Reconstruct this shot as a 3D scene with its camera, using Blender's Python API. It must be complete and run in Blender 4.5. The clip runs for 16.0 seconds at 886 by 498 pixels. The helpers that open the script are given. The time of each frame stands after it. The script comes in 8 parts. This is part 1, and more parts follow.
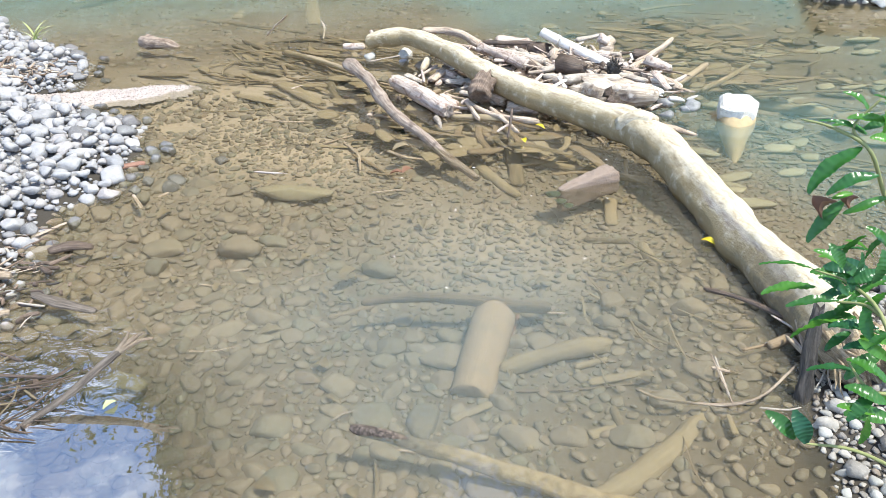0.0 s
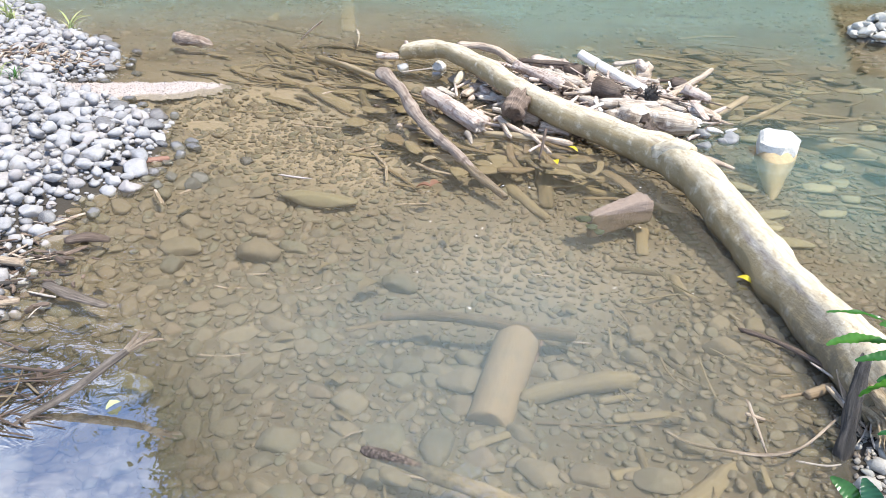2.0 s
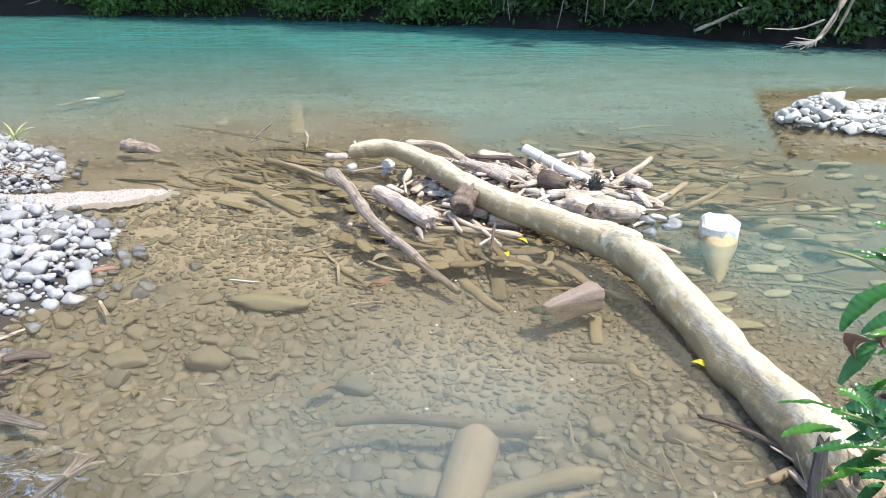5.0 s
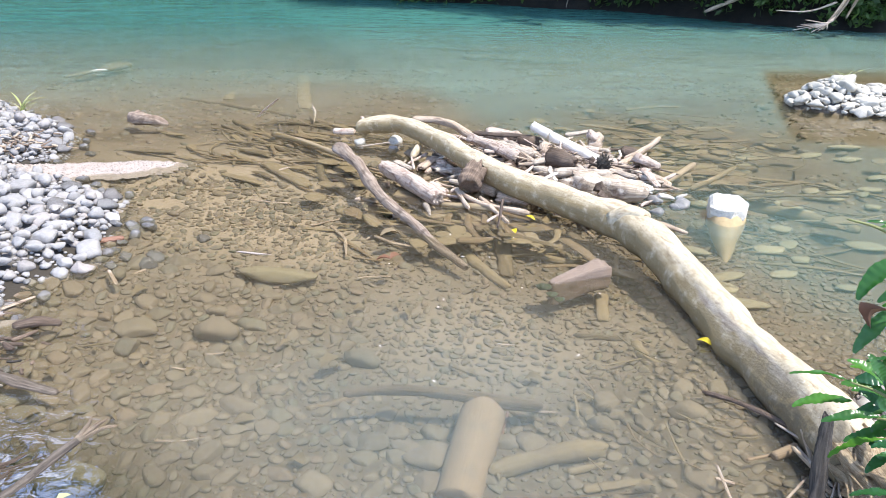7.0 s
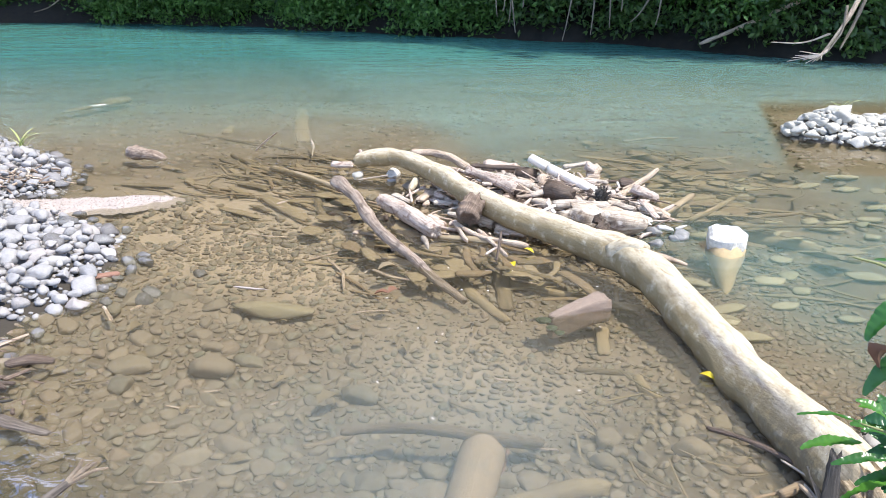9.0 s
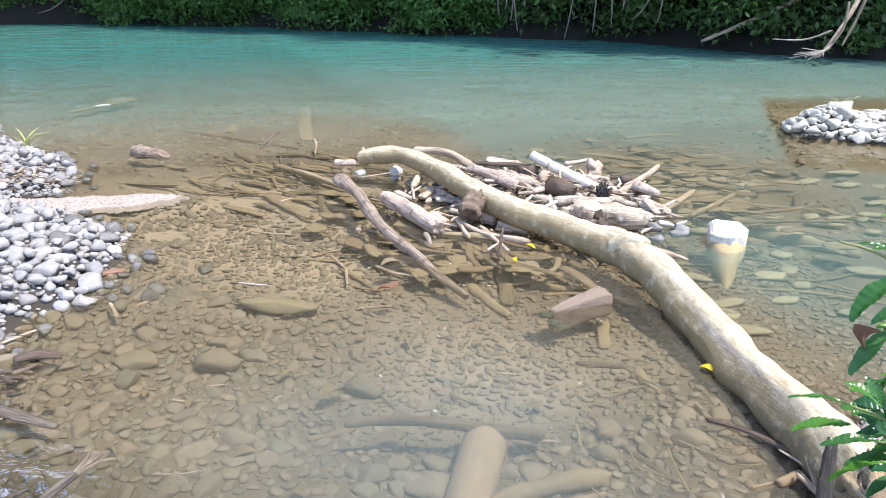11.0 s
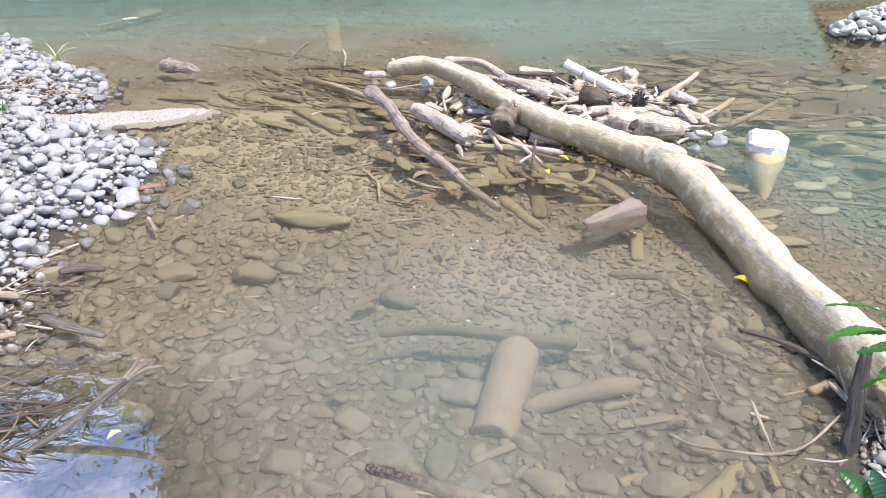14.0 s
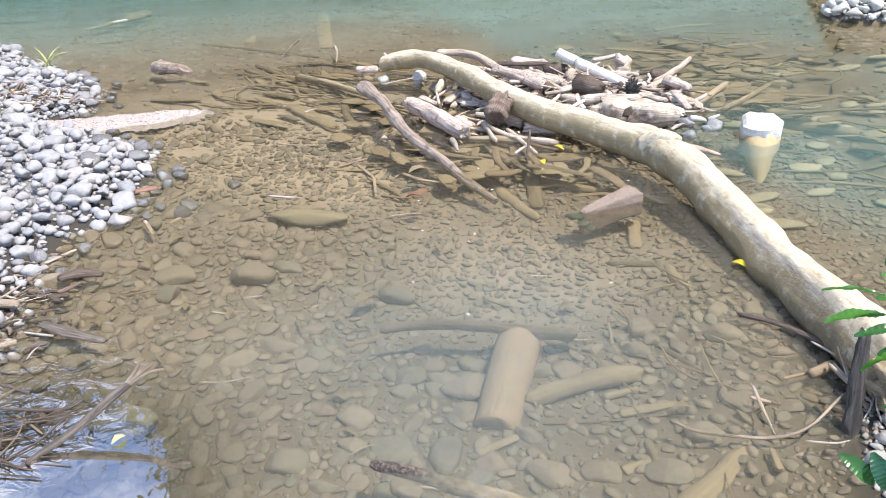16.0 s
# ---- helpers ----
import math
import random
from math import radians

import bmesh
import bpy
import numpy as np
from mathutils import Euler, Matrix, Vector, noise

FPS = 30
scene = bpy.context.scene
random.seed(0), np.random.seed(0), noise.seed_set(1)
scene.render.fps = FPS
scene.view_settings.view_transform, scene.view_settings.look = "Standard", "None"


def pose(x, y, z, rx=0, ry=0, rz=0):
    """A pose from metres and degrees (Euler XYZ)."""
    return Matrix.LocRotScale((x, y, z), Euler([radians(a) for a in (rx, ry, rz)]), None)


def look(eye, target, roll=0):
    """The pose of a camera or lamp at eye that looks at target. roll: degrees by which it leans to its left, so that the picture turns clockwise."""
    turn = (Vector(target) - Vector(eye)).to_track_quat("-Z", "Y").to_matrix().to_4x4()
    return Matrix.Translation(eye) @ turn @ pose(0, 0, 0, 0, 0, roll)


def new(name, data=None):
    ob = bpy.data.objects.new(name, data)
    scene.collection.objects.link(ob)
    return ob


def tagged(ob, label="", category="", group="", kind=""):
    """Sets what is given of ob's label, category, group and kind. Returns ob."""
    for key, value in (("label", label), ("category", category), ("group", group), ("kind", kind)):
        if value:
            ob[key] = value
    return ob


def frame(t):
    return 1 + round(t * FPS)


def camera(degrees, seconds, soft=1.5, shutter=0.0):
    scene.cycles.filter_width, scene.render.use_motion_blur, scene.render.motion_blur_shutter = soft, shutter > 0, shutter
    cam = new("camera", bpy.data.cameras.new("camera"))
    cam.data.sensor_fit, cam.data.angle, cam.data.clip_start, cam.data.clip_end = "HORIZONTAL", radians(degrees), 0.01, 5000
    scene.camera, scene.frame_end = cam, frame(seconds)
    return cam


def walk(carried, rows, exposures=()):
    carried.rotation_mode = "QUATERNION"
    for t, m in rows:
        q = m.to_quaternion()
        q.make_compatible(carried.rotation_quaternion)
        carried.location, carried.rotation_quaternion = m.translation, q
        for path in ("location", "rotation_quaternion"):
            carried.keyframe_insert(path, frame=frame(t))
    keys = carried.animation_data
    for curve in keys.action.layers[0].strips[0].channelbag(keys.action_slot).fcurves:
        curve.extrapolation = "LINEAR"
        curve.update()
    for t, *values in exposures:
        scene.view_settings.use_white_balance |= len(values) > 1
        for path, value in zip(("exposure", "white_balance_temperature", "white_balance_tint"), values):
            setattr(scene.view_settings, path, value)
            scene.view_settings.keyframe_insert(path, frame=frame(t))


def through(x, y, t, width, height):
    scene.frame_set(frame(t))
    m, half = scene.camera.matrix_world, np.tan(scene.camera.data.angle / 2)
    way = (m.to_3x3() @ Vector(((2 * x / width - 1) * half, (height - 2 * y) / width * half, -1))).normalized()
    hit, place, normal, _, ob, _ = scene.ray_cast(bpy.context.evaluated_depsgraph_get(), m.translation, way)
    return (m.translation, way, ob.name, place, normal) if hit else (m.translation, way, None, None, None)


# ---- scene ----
cam = camera(60.5, 16.0, soft=0.45)
PATH = [
    (0.0, (0.0521, -0.1423, 1.7461), (-0.0446, 2.4518, 0.2425), -2.838),
    (0.5, (-0.0242, -0.023, 1.7226), (0.0231, 2.4796, 0.0689), 0.076),
    (1.0, (-0.0199, -0.0087, 1.7009), (-0.0827, 2.5925, 0.2076), 1.580),
    (1.5, (-0.0161, -0.0327, 1.6841), (-0.1133, 2.5914, 0.2333), 2.535),
    (2.0, (0.0029, -0.0405, 1.6955), (-0.1534, 2.5825, 0.248), 0.635),
    (2.5, (-0.0026, -0.0429, 1.6982), (-0.1475, 2.579, 0.2476), 0.782),
    (3.0, (-0.0012, -0.0447, 1.6971), (-0.1485, 2.587, 0.2644), 0.710),
    (3.5, (-0.0051, -0.0452, 1.6981), (-0.1564, 2.5855, 0.264), 0.628),
    (4.0, (-0.0051, -0.0451, 1.6977), (-0.1891, 2.582, 0.2608), 0.191),
    (4.5, (0.0117, -0.0255, 1.7267), (-0.0557, 2.7142, 0.5063), -0.136),
    (4.7, (0.0219, -0.0139, 1.7236), (0.0249, 2.7691, 0.6031), -0.673),
    (7.0, (-0.0055, -0.0333, 1.6975), (-0.008, 2.7177, 0.5009), 0.361),
    (7.5, (-0.0025, -0.0325, 1.6975), (-0.0042, 2.7209, 0.5063), 0.387),
    (8.0, (-0.0033, -0.0304, 1.698), (-0.031, 2.718, 0.4956), -0.027),
    (8.5, (-0.0013, -0.0273, 1.6957), (0.0061, 2.7576, 0.5804), 0.119),
    (9.0, (-0.0, 0.0, 1.7), (-0.0, 2.7973, 0.6159), -0.000),
    (9.2, (0.0043, -0.0095, 1.697), (-0.0014, 2.7933, 0.6274), -0.144),
    (11.3, (0.0092, -0.0429, 1.6956), (-0.0081, 2.7494, 0.599), -0.431),
    (11.5, (0.0105, -0.0417, 1.6956), (-0.0131, 2.7367, 0.5642), -0.595),
    (12.0, (0.0069, -0.0377, 1.6953), (-0.0255, 2.7272, 0.5316), -0.659),
    (12.5, (0.0036, -0.0373, 1.6927), (-0.0212, 2.7275, 0.5286), -0.471),
    (13.0, (-0.0044, -0.0273, 1.6871), (-0.1074, 2.6785, 0.3957), -1.796),
    (13.5, (-0.0001, -0.0455, 1.6856), (-0.1276, 2.6209, 0.3166), -1.687),
    (14.0, (-0.0003, -0.0439, 1.6889), (-0.1379, 2.6092, 0.2953), -1.775),
    (14.5, (-0.0004, -0.0423, 1.6874), (-0.1519, 2.6152, 0.3038), -1.595),
    (15.0, (-0.0017, -0.0428, 1.6827), (-0.1694, 2.6077, 0.2874), -0.916),
    (15.5, (-0.0007, -0.0379, 1.6895), (-0.1515, 2.6148, 0.2965), -0.889),
    (16.0, (0.0062, -0.0414, 1.6965), (-0.1283, 2.5974, 0.2758), -3.621),
]
walk(cam, [(t, look(eye, target, roll)) for t, eye, target, roll in PATH], [(0.0, 0.52, 6800, 2), (1.2, 0.49, 6800, 6), (3.8, 0.47, 6800, 5), (4.6, 0.48, 6800, 3), (7.0, 0.47, 6800, 8), (16.0, 0.47, 6800, 8)])


# ---- world and sun ----
SUN_EL, SUN_AZ = radians(65), radians(112)      # elevation; azimuth clockwise from +Y
world = bpy.data.worlds.new("sky")
scene.world = world
world.use_nodes = True
wn, wl = world.node_tree.nodes, world.node_tree.links
wn.clear()
w_out = wn.new("ShaderNodeOutputWorld")
w_bg = wn.new("ShaderNodeBackground")
w_sky = wn.new("ShaderNodeTexSky")
w_sky.sky_type = "NISHITA"
w_sky.sun_disc = False
w_sky.sun_elevation, w_sky.sun_rotation = SUN_EL, SUN_AZ
w_co = wn.new("ShaderNodeTexCoord")
w_map = wn.new("ShaderNodeMapping")
w_map.inputs["Scale"].default_value = (1.6, 1.6, 3.2)
w_noise = wn.new("ShaderNodeTexNoise")
w_noise.inputs["Scale"].default_value = 2.1
w_noise.inputs["Detail"].default_value = 7
w_noise.inputs["Roughness"].default_value = 0.62
w_ramp = wn.new("ShaderNodeValToRGB")
w_ramp.color_ramp.elements[0].position = 0.49
w_ramp.color_ramp.elements[1].position = 0.72
w_mix = wn.new("ShaderNodeMix")
w_mix.data_type = "RGBA"
w_mix.inputs["B"].default_value = (15.5, 16.5, 20.0, 1)
wl.new(w_co.outputs["Generated"], w_map.inputs["Vector"])
wl.new(w_map.outputs["Vector"], w_noise.inputs["Vector"])
wl.new(w_noise.outputs["Fac"], w_ramp.inputs["Fac"])
wl.new(w_ramp.outputs["Color"], w_mix.inputs["Factor"])
w_lift = wn.new("ShaderNodeMix")
w_lift.data_type, w_lift.blend_type = "RGBA", "MULTIPLY"
w_lift.inputs["Factor"].default_value = 1.0
w_lift.inputs["B"].default_value = (1.80, 2.13, 2.70, 1)
wl.new(w_sky.outputs["Color"], w_lift.inputs["A"])
wl.new(w_lift.outputs["Result"], w_mix.inputs["A"])
wl.new(w_mix.outputs["Result"], w_bg.inputs["Color"])
w_bg.inputs["Strength"].default_value = 0.115
wl.new(w_bg.outputs["Background"], w_out.inputs["Surface"])

sun = new("sun", bpy.data.lights.new("sun", "SUN"))
sun.data.energy = 4.7
sun.data.angle = radians(1.2)
sun.data.color = (1.0, 0.97, 0.92)
sun_way = Vector((math.sin(SUN_AZ) * math.cos(SUN_EL), math.cos(SUN_AZ) * math.cos(SUN_EL), math.sin(SUN_EL)))
sun.matrix_world = look(sun_way * 60, (0, 0, 0))


# ---- materials ----
class Nodes:
    """A small writer of node trees."""

    def __init__(self, name):
        self.mat = bpy.data.materials.new(name)
        self.mat.use_nodes = True
        self.tree = self.mat.node_tree
        self.n, self.l = self.tree.nodes, self.tree.links
        self.bsdf = self.n["Principled BSDF"]
        self.out = self.n["Material Output"]

    def add(self, kind, **values):
        node = self.n.new("ShaderNode" + kind)
        for key, value in values.items():
            node.inputs[key.replace("_", " ")].default_value = value
        return node

    def noise(self, vector, scale, detail=4, rough=0.55, distort=0.0):
        node = self.add("TexNoise", Scale=scale, Detail=detail, Roughness=rough, Distortion=distort)
        if vector is not None:
            self.l.new(vector, node.inputs["Vector"])
        return node.outputs["Fac"]

    def ramp(self, value, *stops):
        node = self.n.new("ShaderNodeValToRGB")
        r = node.color_ramp
        while len(r.elements) < len(stops):
            r.elements.new(0.5)
        for e, (at, col) in zip(r.elements, stops):
            e.position = at
            e.color = (*col, 1) if len(col) == 3 else col
        self.l.new(value, node.inputs["Fac"])
        return node.outputs["Color"]

    def mix(self, factor, a, b, blend="MIX"):
        node = self.n.new("ShaderNodeMix")
        node.data_type, node.blend_type = "RGBA", blend
        for key, v in (("Factor", factor), ("A", a), ("B", b)):
            if isinstance(v, (int, float)):
                node.inputs[key].default_value = v
            elif isinstance(v, tuple):
                node.inputs[key].default_value = (*v, 1)
            else:
                self.l.new(v, node.inputs[key])
        return node.outputs["Result"]

    def math(self, op, a, b=0.0, clamp=False):
        node = self.n.new("ShaderNodeMath")
        node.operation, node.use_clamp = op, clamp
        for i, v in enumerate((a, b)):
            if isinstance(v, (int, float)):
                node.inputs[i].default_value = v
            else:
                self.l.new(v, node.inputs[i])
        return node.outputs[0]

    def smooth(self, value, lo, hi, a=0.0, b=1.0):
        node = self.n.new("ShaderNodeMapRange")
        node.interpolation_type = "SMOOTHSTEP"
        for key, v in (("From Min", lo), ("From Max", hi), ("To Min", a), ("To Max", b)):
            node.inputs[key].default_value = v
        self.l.new(value, node.inputs["Value"])
        return node.outputs["Result"]

    def place(self):
        return self.n.new("ShaderNodeNewGeometry").outputs["Position"]

    def bump(self, height, strength, distance, into=None):
        node = self.add("Bump", Strength=strength, Distance=distance)
        self.l.new(height, node.inputs["Height"])
        self.l.new(node.outputs["Normal"], (into or self.bsdf).inputs["Normal"])

    def colour(self, c):
        self.l.new(c, self.bsdf.inputs["Base Color"])

    def rough(self, r):
        if isinstance(r, (int, float)):
            self.bsdf.inputs["Roughness"].default_value = r
        else:
            self.l.new(r, self.bsdf.inputs["Roughness"])


def stone_material(name, tones, island, rough, speck=0.25, silt=None, silt_amount=0.0, relief=0.5):
    """River stone: a tone for each stone, mottling and specks, with silt that settles in patches."""
    m = Nodes(name)
    pos = m.place()
    if island:
        pick = m.n.new("ShaderNodeNewGeometry").outputs["Random Per Island"]
    else:
        pick = m.n.new("ShaderNodeObjectInfo").outputs["Random"]
    base = m.ramp(pick, *[(i / (len(tones) - 1), t) for i, t in enumerate(tones)])
    mott = m.noise(pos, 38, 5, 0.6)
    base = m.mix(m.math("MULTIPLY", m.smooth(mott, 0.35, 0.7), speck), base, (0.10, 0.095, 0.085))
    fine = m.noise(pos, 260, 3, 0.6)
    base = m.mix(m.math("MULTIPLY", m.smooth(fine, 0.5, 0.75), speck * 0.8), base, (0.72, 0.70, 0.66))
    if silt:
        coat = m.noise(pos, 9, 4, 0.6)
        base = m.mix(m.math("MULTIPLY", m.smooth(coat, 0.25, 0.62), silt_amount), base, silt)
    m.colour(base)
    m.rough(rough)
    m.bump(m.math("ADD", mott, m.math("MULTIPLY", fine, 0.4)), relief, 0.012)
    return m.mat


def wood_material(name, pale, mid, dark, patch=(0.10, 0.09, 0.06), patch_amount=0.4, rough=0.85, relief=0.6, streak=14.0, blotch=7.0, lichen=None):
    """Weathered wood: streaks along the grain, blotches and cracks; the grain follows the piece's own length."""
    m = Nodes(name)
    uv = m.n.new("ShaderNodeUVMap").outputs["UV"]
    pos = m.place()
    mp = m.n.new("ShaderNodeMapping")
    mp.inputs["Scale"].default_value = (streak * 0.22, streak * 3.6, 1)
    m.l.new(uv, mp.inputs["Vector"])
    grain = m.noise(mp.outputs["Vector"], 2.2, 7, 0.72, 0.25)
    base = m.ramp(grain, (0.30, dark), (0.47, mid), (0.62, pale))
    big = m.noise(pos, blotch, 5, 0.6)
    base = m.mix(m.math("MULTIPLY", m.smooth(big, 0.5, 0.68), patch_amount), base, patch)
    if lichen:
        base = m.mix(m.math("MULTIPLY", m.smooth(m.noise(pos, blotch * 0.8 + 2, 6, 0.62), 0.54, 0.66), 0.75), base, lichen)
    speck = m.noise(pos, 120, 3, 0.6)
    base = m.mix(m.math("MULTIPLY", m.smooth(speck, 0.55, 0.72), 0.35), base, dark)
    m.colour(base)
    m.rough(rough)
    m.bump(m.math("ADD", grain, m.math("MULTIPLY", speck, 0.35)), min(relief * 1.4, 1.0), 0.014)
    return m.mat


def leaf_material(name, tones, gloss=0.35, through=0.35, island=True):
    m = Nodes(name)
    pick = m.n.new("ShaderNodeNewGeometry").outputs["Random Per Island"] if island else m.n.new("ShaderNodeObjectInfo").outputs["Random"]
    base = m.ramp(pick, *[(i / (len(tones) - 1), t) for i, t in enumerate(tones)])
    base = m.mix(m.math("MULTIPLY", m.smooth(m.noise(m.place(), 30, 4), 0.4, 0.7), 0.3), base, tuple(c * 0.55 for c in tones[0]))
    m.colour(base)
    m.rough(gloss)
    tr = m.n.new("ShaderNodeBsdfTranslucent")
    m.l.new(base, tr.inputs["Color"])
    mx = m.n.new("ShaderNodeMixShader")
    mx.inputs["Fac"].default_value = through
    m.l.new(m.bsdf.outputs["BSDF"], mx.inputs[1])
    m.l.new(tr.outputs["BSDF"], mx.inputs[2])
    m.l.new(mx.outputs["Shader"], m.out.inputs["Surface"])
    return m.mat


SILT = (0.249, 0.19, 0.126)
DRY_TONES = [(0.25, 0.236, 0.235), (0.345, 0.325, 0.318), (0.41, 0.386, 0.374), (0.285, 0.277, 0.28), (0.36, 0.315, 0.297), (0.43, 0.405, 0.392), (0.31, 0.293, 0.288), (0.38, 0.36, 0.352), (0.40, 0.364, 0.346)]
BED_TONES = [(0.157, 0.122, 0.082), (0.244, 0.191, 0.13), (0.151, 0.144, 0.098), (0.261, 0.202, 0.138), (0.198, 0.153, 0.104), (0.238, 0.167, 0.112), (0.18, 0.164, 0.112), (0.122, 0.101, 0.073), (0.227, 0.179, 0.121), (0.29, 0.231, 0.156)]
M_DRY = stone_material("dry_river_stone", DRY_TONES, False, 0.8)
M_DRY_MANY = stone_material("dry_river_gravel", DRY_TONES, True, 0.85)
M_WET = stone_material("wet_river_stone", [tuple(c * 0.45 for c in t) for t in DRY_TONES], False, 0.18, 0.4)
M_BED = stone_material("silted_stone", BED_TONES, False, 0.7, 0.32, SILT, 0.45, 0.5)
M_BED_MANY = stone_material("silted_gravel", BED_TONES, True, 0.7, 0.32, SILT, 0.45, 0.5)
M_CORNER = stone_material("shore_pebble", [(0.221, 0.203, 0.176), (0.368, 0.347, 0.301), (0.515, 0.491, 0.43), (0.258, 0.216, 0.176), (0.423, 0.401, 0.348)], False, 0.8)
M_CORNER_MANY = stone_material("shore_gravel", [(0.116, 0.09, 0.069), (0.273, 0.24, 0.201), (0.441, 0.398, 0.338), (0.189, 0.143, 0.103)], True, 0.85)
M_PALEBED = stone_material("pale_silted_stone", [(0.44, 0.38, 0.22), (0.34, 0.30, 0.18), (0.52, 0.44, 0.27), (0.26, 0.25, 0.15)], False, 0.7, 0.3, SILT, 0.3)
M_SPIT = stone_material("spit_grit", [(0.437, 0.361, 0.32), (0.487, 0.41, 0.365), (0.403, 0.332, 0.29), (0.462, 0.385, 0.34)], True, 0.9, 0.1)
M_OLIVE = stone_material("olive_silted_rock", [(0.30, 0.25, 0.15), (0.33, 0.275, 0.165)], False, 0.8, 0.15, SILT, 0.3, 0.5)
M_WHITE = stone_material("bleached_wood", [(0.72, 0.675, 0.60), (0.64, 0.60, 0.535)], False, 0.8, 0.4)
M_SAND = stone_material("pink_sand", [(0.416, 0.343, 0.304), (0.44, 0.367, 0.324)], False, 0.95, 0.2, (0.48, 0.406, 0.363), 0.6, 0.9)
M_MOSS = stone_material("wet_moss", [(0.03, 0.05, 0.02), (0.05, 0.07, 0.03)], False, 0.9, 0.3)
M_CONE = stone_material("pale_sunken_stump", [(0.50, 0.37, 0.20), (0.46, 0.34, 0.185)], False, 0.9, 0.12)
M_PALE = stone_material("pale_limestone", [(0.50, 0.468, 0.41), (0.55, 0.52, 0.46), (0.46, 0.43, 0.375), (0.53, 0.50, 0.44)], False, 0.9, 0.2)
M_PALE_MANY = stone_material("pale_limestone_gravel", [(0.50, 0.468, 0.41), (0.55, 0.52, 0.46), (0.46, 0.43, 0.375), (0.53, 0.50, 0.44)], True, 0.9, 0.2)
M_GREYW = stone_material("damp_grey_wood", [(0.20, 0.195, 0.19), (0.30, 0.29, 0.28), (0.25, 0.235, 0.22)], False, 0.35, 0.5)


def log_material():
    """Bleached smooth bark: cream, with olive and brown blotches, pits and scars along the trunk; flank and foot are
    painted darker as shade.
    """
    m = Nodes("bleached_log_bark")
    uv = m.n.new("ShaderNodeUVMap").outputs["UV"]
    pos = m.place()
    mp = m.n.new("ShaderNodeMapping")
    mp.inputs["Scale"].default_value = (2.6, 11.0, 1)
    m.l.new(uv, mp.inputs["Vector"])
    long = m.noise(mp.outputs[0], 1.6, 6, 0.62, 0.5)
    fine = m.n.new("ShaderNodeMapping")
    fine.inputs["Scale"].default_value = (7.0, 19.0, 1)
    m.l.new(uv, fine.inputs["Vector"])
    base = m.ramp(m.noise(fine.outputs[0], 1.3, 7, 0.7, 0.3), (0.32, (0.29, 0.212, 0.128)), (0.46, (0.52, 0.43, 0.3)), (0.66, (0.64, 0.555, 0.415)))
    base = m.mix(m.math("MULTIPLY", m.smooth(long, 0.50, 0.70), 0.45), base, (0.33, 0.26, 0.16))
    base = m.mix(m.math("MULTIPLY", m.smooth(m.noise(mp.outputs[0], 3.1, 5, 0.6, 0.8), 0.56, 0.66), 0.5), base, (0.24, 0.17, 0.13))
    base = m.mix(m.math("MULTIPLY", m.smooth(m.noise(mp.outputs[0], 2.3, 6, 0.62), 0.54, 0.66), 0.6), base, (0.68, 0.615, 0.49))
    pits = m.noise(pos, 85, 4, 0.7)
    base = m.mix(m.math("MULTIPLY", m.smooth(pits, 0.56, 0.68), 0.5), base, (0.20, 0.15, 0.09))
    flakes = m.noise(pos, 60, 5, 0.75)
    base = m.mix(m.math("MULTIPLY", m.smooth(flakes, 0.60, 0.68), 0.7), base, (0.78, 0.72, 0.61))
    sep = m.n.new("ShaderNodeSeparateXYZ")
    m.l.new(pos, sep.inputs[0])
    # the foot: water-line damp plus the underside's shade, both put into the colour
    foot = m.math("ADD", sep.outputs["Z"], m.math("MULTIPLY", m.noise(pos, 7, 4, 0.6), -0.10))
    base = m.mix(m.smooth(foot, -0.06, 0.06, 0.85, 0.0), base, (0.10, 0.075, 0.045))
    # one flank browned and darkened as its shaded side, and a long grey-violet scar near the thick end
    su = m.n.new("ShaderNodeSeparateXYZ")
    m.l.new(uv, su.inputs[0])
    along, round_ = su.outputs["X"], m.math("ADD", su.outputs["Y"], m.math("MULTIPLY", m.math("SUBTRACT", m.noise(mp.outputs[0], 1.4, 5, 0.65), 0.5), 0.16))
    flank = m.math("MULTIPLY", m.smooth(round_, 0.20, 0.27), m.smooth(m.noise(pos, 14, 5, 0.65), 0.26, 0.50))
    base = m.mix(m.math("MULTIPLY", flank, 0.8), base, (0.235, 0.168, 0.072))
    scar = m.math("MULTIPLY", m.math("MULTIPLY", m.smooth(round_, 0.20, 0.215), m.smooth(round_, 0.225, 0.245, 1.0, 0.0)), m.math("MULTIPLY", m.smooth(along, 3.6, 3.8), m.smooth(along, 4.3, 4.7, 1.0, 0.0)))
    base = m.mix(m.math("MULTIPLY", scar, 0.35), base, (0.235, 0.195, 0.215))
    # mottled grey bark near the thick end, deepened with the flank's shade
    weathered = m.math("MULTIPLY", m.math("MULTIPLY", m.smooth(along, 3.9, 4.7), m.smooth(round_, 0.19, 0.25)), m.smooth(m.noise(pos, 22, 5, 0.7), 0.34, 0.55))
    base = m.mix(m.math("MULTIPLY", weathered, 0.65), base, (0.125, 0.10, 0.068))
    m.colour(base)
    m.rough(0.82)
    m.bump(m.math("ADD", m.math("MULTIPLY", pits, 0.7), long), 0.7, 0.008)
    return m.mat


